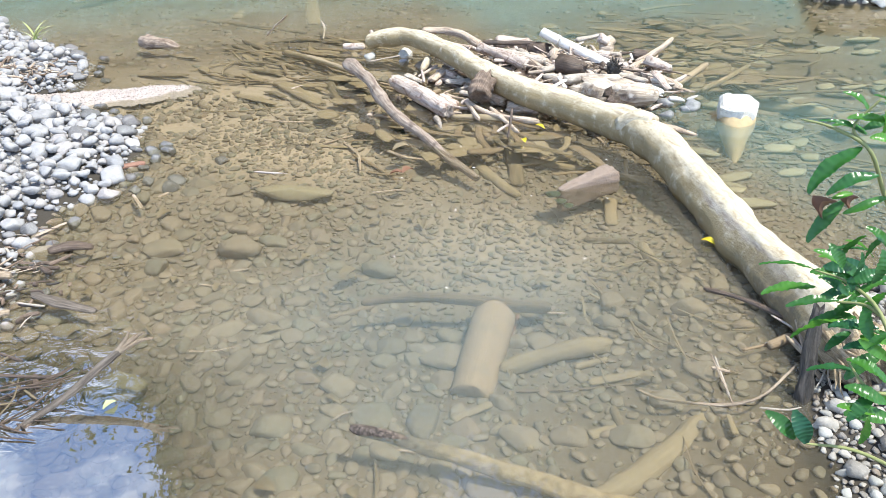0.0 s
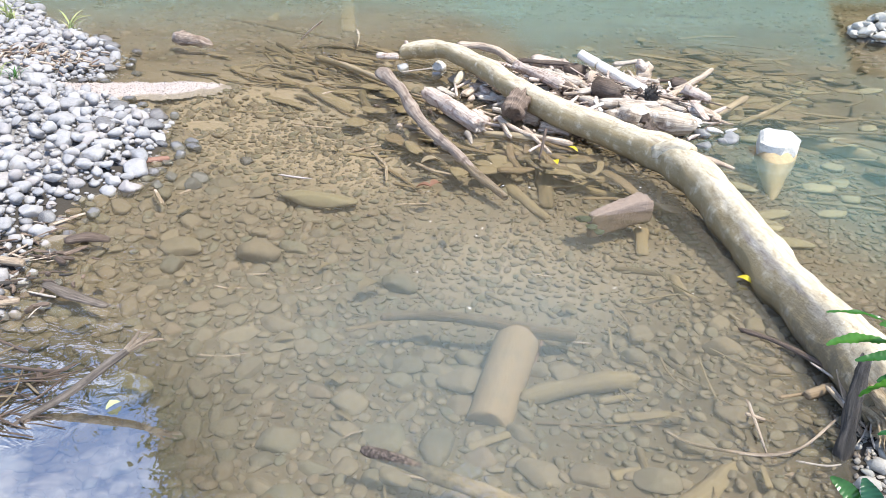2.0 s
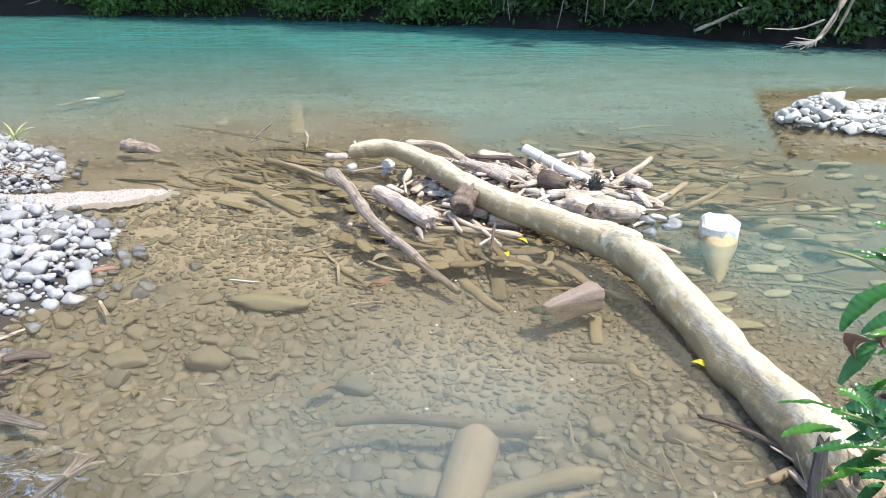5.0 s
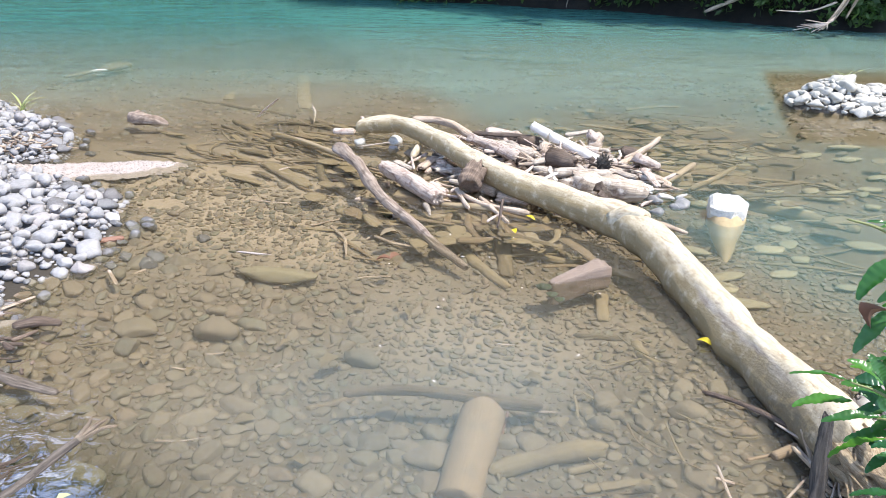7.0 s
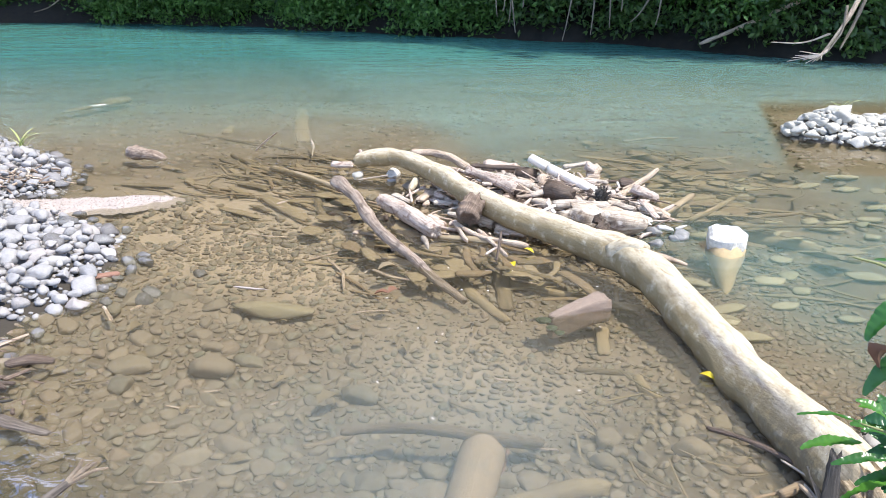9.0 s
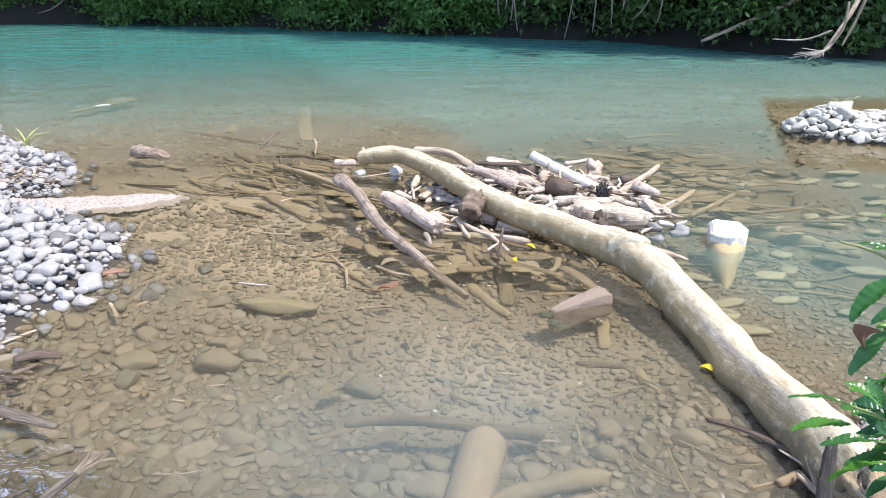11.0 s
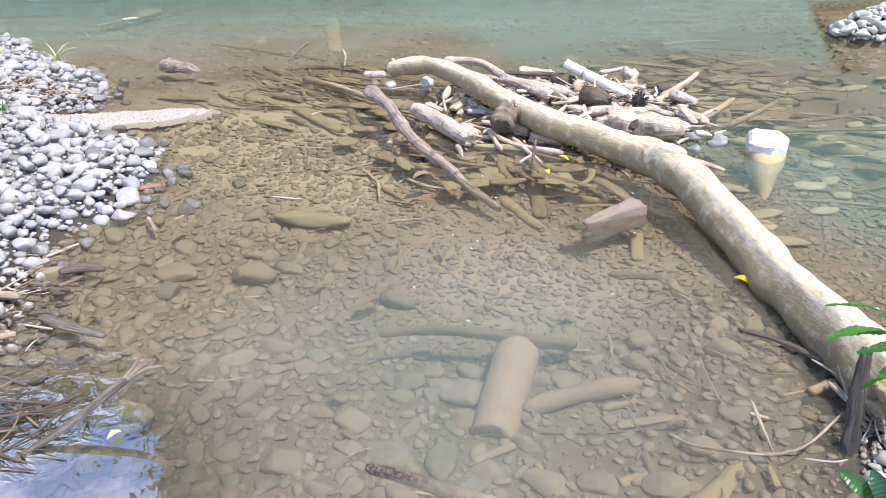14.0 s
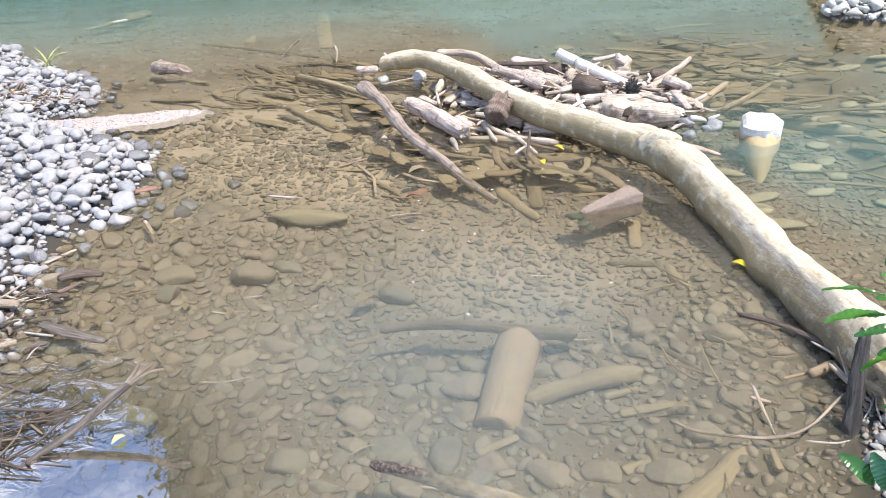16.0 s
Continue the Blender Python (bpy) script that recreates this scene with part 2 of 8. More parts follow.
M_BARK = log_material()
M_ROT = wood_material("rotten_end_wood", (0.66, 0.53, 0.36), (0.48, 0.35, 0.21), (0.19, 0.12, 0.07), (0.10, 0.07, 0.045), 0.45, 0.95, 1.0, 22.0, 14.0)
M_DRIFT = wood_material("grey_driftwood", (0.682, 0.594, 0.495), (0.484, 0.402, 0.325), (0.17, 0.125, 0.095), (0.14, 0.10, 0.075), 0.5)
M_TAN = wood_material("tan_driftwood", (0.682, 0.550, 0.429), (0.484, 0.369, 0.275), (0.17, 0.115, 0.085), (0.15, 0.10, 0.07), 0.4)
M_KNOT = wood_material("weathered_branch_bark", (0.484, 0.39, 0.314), (0.312, 0.232, 0.179), (0.117, 0.075, 0.055), (0.094, 0.06, 0.044), 0.65, 0.85, 0.9, 9.0, 16.0)
M_BIRCH = wood_material("peeling_pale_bark", (0.714, 0.616, 0.532), (0.573, 0.449, 0.369), (0.235, 0.136, 0.101), (0.185, 0.088, 0.062), 0.7, 0.9, 0.9, 10.0, 22.0, (0.554, 0.456, 0.39))
M_FIBRE = wood_material("fibrous_pale_wood", (0.66, 0.56, 0.45), (0.47, 0.37, 0.28), (0.17, 0.115, 0.08), (0.14, 0.09, 0.06), 0.7, 0.9, 1.0, 5.0, 15.0, (0.72, 0.66, 0.58))
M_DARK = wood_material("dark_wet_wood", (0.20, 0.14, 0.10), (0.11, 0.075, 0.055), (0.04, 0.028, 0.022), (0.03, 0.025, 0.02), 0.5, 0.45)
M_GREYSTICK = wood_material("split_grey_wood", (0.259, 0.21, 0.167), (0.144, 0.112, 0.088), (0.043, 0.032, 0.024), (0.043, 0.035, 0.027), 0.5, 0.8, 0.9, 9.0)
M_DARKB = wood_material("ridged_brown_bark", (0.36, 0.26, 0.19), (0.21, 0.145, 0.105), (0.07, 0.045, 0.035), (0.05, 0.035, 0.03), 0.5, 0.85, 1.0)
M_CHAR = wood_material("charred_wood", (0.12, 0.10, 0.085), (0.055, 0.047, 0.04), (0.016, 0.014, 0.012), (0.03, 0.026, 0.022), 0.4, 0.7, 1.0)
M_SUNK = wood_material("silted_sunken_wood", (0.334, 0.257, 0.156), (0.287, 0.219, 0.13), (0.207, 0.154, 0.092), SILT, 0.7, 0.85, 0.3, 7.0)
M_STICK = wood_material("grey_brown_stick", (0.56, 0.44, 0.32), (0.37, 0.275, 0.19), (0.12, 0.085, 0.06), (0.10, 0.075, 0.055), 0.4)
M_SUNKB = wood_material("brown_sunken_wood", (0.293, 0.213, 0.127), (0.234, 0.164, 0.098), (0.147, 0.099, 0.06), SILT, 0.5, 0.85, 0.4, 7.0)
M_BROWNB = wood_material("brown_wet_branch", (0.24, 0.165, 0.10), (0.17, 0.115, 0.07), (0.08, 0.055, 0.036), SILT, 0.35, 0.85, 0.5, 7.0)
M_SUNKD = wood_material("dark_sunken_wood", (0.233, 0.177, 0.106), (0.175, 0.132, 0.079), (0.101, 0.077, 0.05), SILT, 0.5, 0.85, 0.4, 7.0)
M_PIPE = wood_material("whitened_cane", (0.82, 0.78, 0.72), (0.70, 0.64, 0.57), (0.42, 0.35, 0.29), (0.4, 0.34, 0.28), 0.3, 0.6, 0.3)
M_ROLL = wood_material("silted_concrete", (0.4, 0.292, 0.19), (0.36, 0.261, 0.17), (0.29, 0.208, 0.13), (0.27, 0.208, 0.14), 0.5, 0.9, 0.3, 3.0, 14.0)
M_BRICK = stone_material("worn_brown_block", [(0.205, 0.142, 0.098), (0.225, 0.158, 0.112)], False, 0.9, 0.35, (0.346, 0.258, 0.205), 0.5, 0.8)
M_REDBRICK = wood_material("worn_red_brick", (0.341, 0.192, 0.135), (0.285, 0.144, 0.099), (0.174, 0.08, 0.063), (0.186, 0.128, 0.099), 0.4, 0.8, 0.5)
M_LEAF = leaf_material("shrub_leaf", [(0.069, 0.218, 0.0345), (0.0403, 0.149, 0.0403), (0.103, 0.299, 0.0403), (0.046, 0.172, 0.069)], 0.28, 0.4)
M_STEM = leaf_material("green_stem", [(0.23, 0.299, 0.092), (0.287, 0.253, 0.115)], 0.6, 0.1)
M_DEADLEAF = leaf_material("dead_leaf", [(0.26, 0.13, 0.07), (0.20, 0.09, 0.055), (0.32, 0.19, 0.11)], 0.7, 0.2)
M_YELLOW = leaf_material("yellow_leaf", [(0.80, 0.58, 0.03), (0.72, 0.60, 0.05)], 0.5, 0.3)
M_SUNKLEAF = leaf_material("sunken_leaf", [(0.125, 0.0938, 0.0562), (0.2, 0.15, 0.0875), (0.375, 0.275, 0.15)], 0.7, 0.1)
M_GRASS = leaf_material("pale_grass", [(0.402, 0.46, 0.161), (0.575, 0.575, 0.322), (0.253, 0.391, 0.092)], 0.6, 0.3)
M_CROWN = leaf_material("crown_leaf", [(0.0403, 0.0862, 0.023), (0.0575, 0.127, 0.0287), (0.092, 0.161, 0.0345), (0.0345, 0.069, 0.0253)], 0.45, 0.35)
M_BANKLEAF = leaf_material("bank_leaf", [(0.055, 0.13, 0.028), (0.10, 0.22, 0.045), (0.15, 0.30, 0.065), (0.035, 0.08, 0.026)], 0.45, 0.35)
M_TRUNK = wood_material("tree_bark", (0.30, 0.25, 0.20), (0.2, 0.16, 0.125), (0.09, 0.07, 0.055), (0.1, 0.1, 0.06), 0.4)


def tip_material():
    """Sunken tan branch whose bark is left only at its first hand's breadth."""
    m = Nodes("branch_with_barked_tip")
    uv = m.n.new("ShaderNodeUVMap").outputs["UV"]
    sep = m.n.new("ShaderNodeSeparateXYZ")
    m.l.new(uv, sep.inputs[0])
    pos = m.place()
    edge = m.math("ADD", sep.outputs["X"], m.math("MULTIPLY", m.math("SUBTRACT", m.noise(pos, 45, 5, 0.7), 0.5), 0.22))
    tan = m.ramp(m.noise(pos, 30, 5, 0.65), (0.35, (0.24, 0.17, 0.09)), (0.5, (0.36, 0.265, 0.15)), (0.65, (0.46, 0.35, 0.21)))
    bark = m.ramp(m.noise(pos, 90, 5, 0.7), (0.35, (0.02, 0.015, 0.012)), (0.5, (0.09, 0.065, 0.05)), (0.65, (0.22, 0.17, 0.14)))
    m.colour(m.mix(m.smooth(edge, 0.12, 0.42), bark, tan))
    m.rough(0.75)
    m.bump(m.noise(pos, 70, 5, 0.7), 0.9, 0.01)
    return m.mat


M_TIP = tip_material()


def ground_material():
    """Silt on the bed, pale grit on the bars and soil on the far bank, painted dark as if shaded."""
    m = Nodes("river_silt_and_soil")
    pos = m.place()
    sep = m.n.new("ShaderNodeSeparateXYZ")
    m.l.new(pos, sep.inputs[0])
    n1, n2 = m.noise(pos, 2.4, 5, 0.6), m.noise(pos, 55, 4, 0.65)
    silt = m.ramp(n1, (0.3, (0.127, 0.097, 0.066)), (0.5, (0.168, 0.13, 0.087)), (0.72, (0.2, 0.155, 0.108)))
    # pale sand washed out from the spit and over the middle of the shallows
    px, py = sep.outputs["X"], sep.outputs["Y"]
    wash = m.math("MULTIPLY", m.math("SUBTRACT", m.noise(pos, 1.6, 4, 0.6), 0.5), 0.9)
    ax, ay = m.math("MULTIPLY", m.math("ADD", px, 1.2), 0.7), m.math("MULTIPLY", m.math("SUBTRACT", py, 5.1), 0.9)
    bx, by = m.math("MULTIPLY", m.math("SUBTRACT", px, 0.25), 0.9), m.math("MULTIPLY", m.math("SUBTRACT", py, 3.15), 1.3)
    da = m.math("ADD", m.math("SQRT", m.math("ADD", m.math("MULTIPLY", ax, ax), m.math("MULTIPLY", ay, ay))), wash)
    db = m.math("ADD", m.math("SQRT", m.math("ADD", m.math("MULTIPLY", bx, bx), m.math("MULTIPLY", by, by))), wash)
    silt = m.mix(m.smooth(da, 0.6, 1.6, 1.0, 0.0), silt, m.ramp(n1, (0.3, (0.34, 0.268, 0.19)), (0.7, (0.405, 0.318, 0.226))))
    silt = m.mix(m.smooth(db, 0.2, 0.95, 0.8, 0.0), silt, m.ramp(n1, (0.3, (0.30, 0.237, 0.168)), (0.7, (0.365, 0.288, 0.205))))
    silt = m.mix(m.math("MULTIPLY", m.smooth(n2, 0.5, 0.7), 0.28), silt, (0.17, 0.13, 0.08))
    grit = m.ramp(m.noise(pos, 95, 4, 0.7), (0.3, (0.12, 0.11, 0.104)), (0.5, (0.20, 0.186, 0.176)), (0.7, (0.30, 0.28, 0.265)))
    damp = m.math("ADD", sep.outputs["Z"], m.math("MULTIPLY", m.math("SUBTRACT", n1, 0.5), 0.03))
    c = m.mix(m.smooth(damp, 0.004, 0.035), silt, grit)
    # a wet strip along the water line, painted darker still for shade under the log
    wet_shade = m.math("MULTIPLY", m.smooth(damp, -0.05, -0.015), m.smooth(damp, 0.03, 0.06, 1.0, 0.0))
    wet_shade = m.math("MULTIPLY", wet_shade, m.smooth(py, 5.6, 6.2, 1.0, 0.0))
    c = m.mix(m.math("MULTIPLY", wet_shade, 0.92), c, (0.035, 0.028, 0.02))
    # bank soil taken near black, standing in for shade under the overhang
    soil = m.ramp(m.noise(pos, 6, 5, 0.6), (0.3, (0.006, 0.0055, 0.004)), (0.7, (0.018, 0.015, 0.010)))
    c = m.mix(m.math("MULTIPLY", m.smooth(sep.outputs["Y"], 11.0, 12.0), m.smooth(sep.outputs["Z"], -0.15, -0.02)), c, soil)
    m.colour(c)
    m.rough(0.9)
    m.bump(m.math("ADD", n2, m.math("MULTIPLY", n1, 0.5)), 0.5, 0.012)
    return m.mat


def water_material():
    """Clear water with suspended silt: thin over the bar and the pool, thick and blue-green in the channel. Gloss by
    Fresnel, with extra reflection masked in near the litter.
    """
    m = Nodes("river_water")
    m.n.remove(m.bsdf)
    pos = m.place()
    sep = m.n.new("ShaderNodeSeparateXYZ")
    m.l.new(pos, sep.inputs[0])
    x, y = sep.outputs["X"], sep.outputs["Y"]
    wander = m.math("MULTIPLY", m.math("SUBTRACT", m.noise(pos, 0.55, 3, 0.5), 0.5), 2.6)
    off = m.math("SUBTRACT", m.math("ADD", y, m.math("MULTIPLY", wander, 0.5)), m.math("MULTIPLY", x, 0.12))
    channel = m.smooth(off, 9.0, 16.0)
    beyond = m.smooth(m.math("ADD", x, m.math("MULTIPLY", y, 0.40)), 2.55, 3.4)
    # clear over the shoal of sunken wood behind the heap
    ox, oy = m.math("MULTIPLY", m.math("SUBTRACT", x, 1.95), 0.8), m.math("MULTIPLY", m.math("SUBTRACT", y, 5.8), 0.85)
    beyond = m.math("MULTIPLY", beyond, m.smooth(m.math("SQRT", m.math("ADD", m.math("MULTIPLY", ox, ox), m.math("MULTIPLY", oy, oy))), 0.5, 1.3, 0.5, 1.0))
    cloud = m.smooth(m.noise(pos, 1.1, 3, 0.5), 0.32, 0.68)
    # the pool in front of the bar holds the most silt
    dx = m.math("MULTIPLY", m.math("ADD", x, 0.02), 0.62)
    dy = m.math("MULTIPLY", m.math("SUBTRACT", y, 2.3), 0.62)
    far_from = m.math("SQRT", m.math("ADD", m.math("MULTIPLY", dx, dx), m.math("MULTIPLY", dy, dy)))
    pool = m.smooth(far_from, 0.1, 1.0, 1.0, 0.0)
    shelf = m.smooth(off, 6.4, 9.4)
    ledge = m.math("MULTIPLY", m.math("MULTIPLY", m.smooth(m.math("SUBTRACT", x, m.math("MULTIPLY", y, 0.30)), 1.0, 1.15), m.smooth(m.math("ADD", y, m.math("MULTIPLY", x, 0.3)), 6.95, 7.3)), m.smooth(y, 8.8, 9.8, 1.0, 0.0))
    murk = m.math("ADD", 0.05, m.math("ADD", m.math("MULTIPLY", cloud, 0.06), m.math("MULTIPLY", pool, 0.16)))
    murk = m.math("ADD", murk, m.math("MULTIPLY", beyond, 0.12))
    murk = m.math("ADD", murk, m.math("ADD", m.math("MULTIPLY", shelf, 0.32), m.math("MULTIPLY", channel, 0.46)), True)
    murk = m.math("MULTIPLY", m.math("MINIMUM", murk, 0.95), m.math("SUBTRACT", 1.0, m.math("MULTIPLY", ledge, 0.6)))
    near_body = m.mix(beyond, m.mix(pool, (0.45, 0.388, 0.288), (0.30, 0.345, 0.33)), (0.25, 0.40, 0.36))
    body = m.mix(shelf, near_body, m.mix(m.smooth(off, 8.0, 15.0), (0.22, 0.31, 0.258), (0.055, 0.17, 0.152)))
    body = m.mix(ledge, body, (0.28, 0.25, 0.13))
    murky = m.n.new("ShaderNodeBsdfDiffuse")
    m.l.new(body, murky.inputs["Color"])
    clear = m.n.new("ShaderNodeBsdfTransparent")
    clear.inputs["Color"].default_value = (0.92, 0.91, 0.85, 1)
    gloss = m.n.new("ShaderNodeBsdfGlossy")
    m.l.new(m.math("ADD", 0.012, m.math("MULTIPLY", beyond, 0.03)), gloss.inputs["Roughness"])
    fres = m.add("Fresnel", IOR=1.33)
    base, top = m.n.new("ShaderNodeMixShader"), m.n.new("ShaderNodeMixShader")
    m.l.new(murk, base.inputs["Fac"])
    m.l.new(clear.outputs[0], base.inputs[1])
    m.l.new(murky.outputs[0], base.inputs[2])
    # sky reflection strengthened by a mask near the litter, weakened behind the log
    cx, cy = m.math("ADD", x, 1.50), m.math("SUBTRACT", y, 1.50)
    mirror_boost = m.smooth(m.math("SQRT", m.math("ADD", m.math("MULTIPLY", cx, cx), m.math("MULTIPLY", cy, cy))), 0.45, 1.0, 1.0, 0.0)
    mirror = m.math("ADD", m.math("MULTIPLY", fres.outputs["Fac"], 0.7), m.math("SUBTRACT", m.math("ADD", 0.07, m.math("MULTIPLY", mirror_boost, 0.36)), m.math("MULTIPLY", beyond, 0.05)))
    open_ = m.smooth(off, 5.4, 8.2)
    sheen = m.math("ADD", m.math("MULTIPLY", fres.outputs["Fac"], 0.40), 0.02)
    mirror = m.math("ADD", m.math("MULTIPLY", mirror, m.math("SUBTRACT", 1.0, open_)), m.math("MULTIPLY", sheen, open_))
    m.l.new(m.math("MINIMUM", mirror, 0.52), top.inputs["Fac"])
    m.l.new(base.outputs[0], top.inputs[1])
    m.l.new(gloss.outputs[0], top.inputs[2])
    m.l.new(top.outputs[0], m.out.inputs["Surface"])
    # ripples: almost still in the pool, a running chop in the channel
    mp = m.n.new("ShaderNodeMapping")
    mp.inputs["Scale"].default_value = (0.42, 1.55, 1.0)
    mp.inputs["Rotation"].default_value = (0, 0, 0.12)
    m.l.new(pos, mp.inputs["Vector"])
    chop = m.math("ADD", m.noise(mp.outputs[0], 2.1, 3, 0.55, 0.8), m.math("MULTIPLY", m.noise(mp.outputs[0], 7.5, 2, 0.5, 0.5), 0.16))
    amount = m.math("ADD", 0.004, m.math("MULTIPLY", m.smooth(off, 4.8, 9.0), 0.26))
    bump = m.add("Bump", Strength=0.9, Distance=0.20)
    # small ripples round the snagged litter at the edge
    rx, ry = m.math("ADD", x, 1.72), m.math("SUBTRACT", y, 2.2)
    lap = m.smooth(m.math("SQRT", m.math("ADD", m.math("MULTIPLY", rx, rx), m.math("MULTIPLY", ry, ry))), 0.30, 0.70, 0.10, 0.0)
    height = m.math("ADD", m.math("MULTIPLY", chop, amount), m.math("MULTIPLY", m.noise(pos, 9.0, 3, 0.55, 0.6), lap))
    m.l.new(height, bump.inputs["Height"])
    for node in (gloss, fres):
        m.l.new(bump.outputs["Normal"], node.inputs["Normal"])
    return m.mat


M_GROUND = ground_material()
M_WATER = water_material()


# ---- mesh helpers ----
def mesh_of(name, verts, faces, mat, uvs=None, smooth=True):
    """A mesh from arrays; all faces have the same number of corners, or faces is a list."""
    me = bpy.data.meshes.new(name)
    if isinstance(faces, np.ndarray):
        n, k = faces.shape
        me.vertices.add(len(verts))
        me.vertices.foreach_set("co", np.asarray(verts, dtype=np.float32).ravel())
        me.loops.add(n * k)
        me.loops.foreach_set("vertex_index", faces.astype(np.int32).ravel())
        me.polygons.add(n)
        me.polygons.foreach_set("loop_start", np.arange(0, n * k, k, dtype=np.int32))
        me.update(calc_edges=True)
    else:
        me.from_pydata([tuple(map(float, v)) for v in verts], [], faces)
    if uvs is not None:
        layer = me.uv_layers.new(name="UVMap")
        index = np.empty(len(me.loops), dtype=np.int32)
        me.loops.foreach_get("vertex_index", index)
        layer.data.foreach_set("uv", np.asarray(uvs, dtype=np.float32)[index].ravel())
    me.polygons.foreach_set("use_smooth", np.full(len(me.polygons), smooth))
    me.materials.append(mat)
    me.update()
    return me


def part(name, mesh, parent, label=""):
    """Links a mesh as one part of a thing."""
    ob = new(name, mesh)
    ob.parent = parent
    return tagged(ob, label)


def thing(name, mesh, label, category, group="", kind=""):
    return tagged(new(name, mesh), label, category, group, kind)


def glide(points, steps):
    """A smooth line through rows of numbers (Catmull-Rom)."""
    p = np.array(points, dtype=float)
    if len(p) == 2:
        return p[0] + (p[1] - p[0]) * np.linspace(0, 1, steps)[:, None]
    p = np.vstack([2 * p[0] - p[1], p, 2 * p[-1] - p[-2]])
    out = []
    for u in np.linspace(0, len(p) - 3 - 1e-6, steps):
        i, f = int(u), u - int(u)
        a, b, c, d = p[i:i + 4]
        out.append(0.5 * (2 * b + (c - a) * f + (2 * a - 5 * b + 4 * c - d) * f * f + (3 * b - a - 3 * c + d) * f ** 3))
    return np.array(out)


def limb(points, mat, steps=24, sides=12, rough=0.12, freq=9.0, seed=0, flat=1.0, end_rough=0.5, name="limb"):
    """A log, branch or stick: a swept, uneven round along x, y, z, radius rows, with broken ends."""
    line = glide(points, steps)
    c, rad = line[:, :3], np.maximum(line[:, 3], 0.0015)
    if sides <= 12:
        rad = rad.copy()
        rad[0], rad[-1] = rad[0] * 0.62, rad[-1] * 0.62
    tang = np.gradient(c, axis=0)
    tang /= np.linalg.norm(tang, axis=1)[:, None]
    up = np.array((0.0, 0.0, 1.0)) if abs(tang[0][2]) < 0.9 else np.array((1.0, 0.0, 0.0))
    verts, uvs, run = [], [], 0.0
    rng = random.Random(seed)
    shift = Vector((rng.uniform(-50, 50), rng.uniform(-50, 50), rng.uniform(-50, 50)))
    for i in range(steps):
        side = np.cross(up, tang[i])
        side /= np.linalg.norm(side)
        high = np.cross(tang[i], side)
        if i:
            run += np.linalg.norm(c[i] - c[i - 1])
        for k in range(sides):
            a = 2 * math.pi * k / sides
            q = side * math.cos(a) + high * math.sin(a) * flat
            if freq < 11:
                sp = Vector(c[i] + q * rad[i]) * freq + shift
            else:
                sp = Vector(q * rad[i] * freq * 2.4) + Vector((run * freq * 0.4, 0, 0)) + shift
            r = rad[i] * (1 + rough * 2 * noise.noise(sp) + rough * 0.8 * noise.noise(sp * 2.7))
            push = 0.0
            if i in (0, steps - 1):
                push = end_rough * rad[i] * noise.noise(sp * 3.1) * (1 if i else -1)
            verts.append(c[i] + q * r + tang[i] * push)
            uvs.append((run, k / sides * 2 * math.pi * float(rad.mean())))
    faces = []
    for i in range(steps - 1):
        for k in range(sides):
            k2 = (k + 1) % sides
            faces.append((i * sides + k, i * sides + k2, (i + 1) * sides + k2, (i + 1) * sides + k))
    for ring, flip in ((0, True), (steps - 1, False)):
        inner = len(verts)
        centre = c[ring]
        for k in range(sides):
            v = verts[ring * sides + k]
            verts.append(centre + (np.array(v) - centre) * 0.6 + tang[ring] * rad[ring] * rng.uniform(-0.25, 0.25) * end_rough)
            uvs.append((run * (ring > 0) + 0.02, k * 0.02))
        verts.append(centre - tang[ring] * (1 if ring else -1) * rad[ring] * 0.25 * end_rough)
        uvs.append((0.5, 0.5))
        hub = len(verts) - 1
        for k in range(sides):
            k2 = (k + 1) % sides
            o, o2, i1, i2 = ring * sides + k, ring * sides + k2, inner + k, inner + k2
            if flip:
                faces += [(o2, o, i1, i2), (i2, i1, hub)]
            else:
                faces += [(o, o2, i2, i1), (i1, i2, hub)]
    return mesh_of(name, verts, faces, mat, uvs)


def ball(sub):
    bm = bmesh.new()
    bmesh.ops.create_icosphere(bm, subdivisions=sub, radius=1.0)
    bm.verts.ensure_lookup_table()
    v = np.array([x.co[:] for x in bm.verts])
    f = np.array([[x.index for x in y.verts] for y in bm.faces])
    bm.free()
    return v, f


BALL1, BALL2, BALL3 = ball(1), ball(2), ball(3)


def pebble(base, seed, flat=0.62, lump=0.34, facet=0.36):
    """A river stone about one unit in radius: a lumpy, flattened egg with a few worn flats."""
    rng = np.random.default_rng(seed)
    v = base[0].copy()
    shift = Vector(rng.uniform(-40, 40, 3))
    amount = np.array([1 + lump * noise.noise(Vector(p) * 0.9 + shift) + lump * 0.35 * noise.noise(Vector(p) * 2.3 + shift) for p in v])
    v *= amount[:, None]
    for _ in range(7):
        n = rng.normal(size=3)
        n /= np.linalg.norm(n)
        over = v @ n - (1 - facet * rng.uniform(0.4, 1.2))
        v -= np.outer(np.maximum(over, 0) * 0.9, n)
    v *= np.array([1.0, rng.uniform(0.65, 0.95), flat * rng.uniform(0.8, 1.15)])
    return v


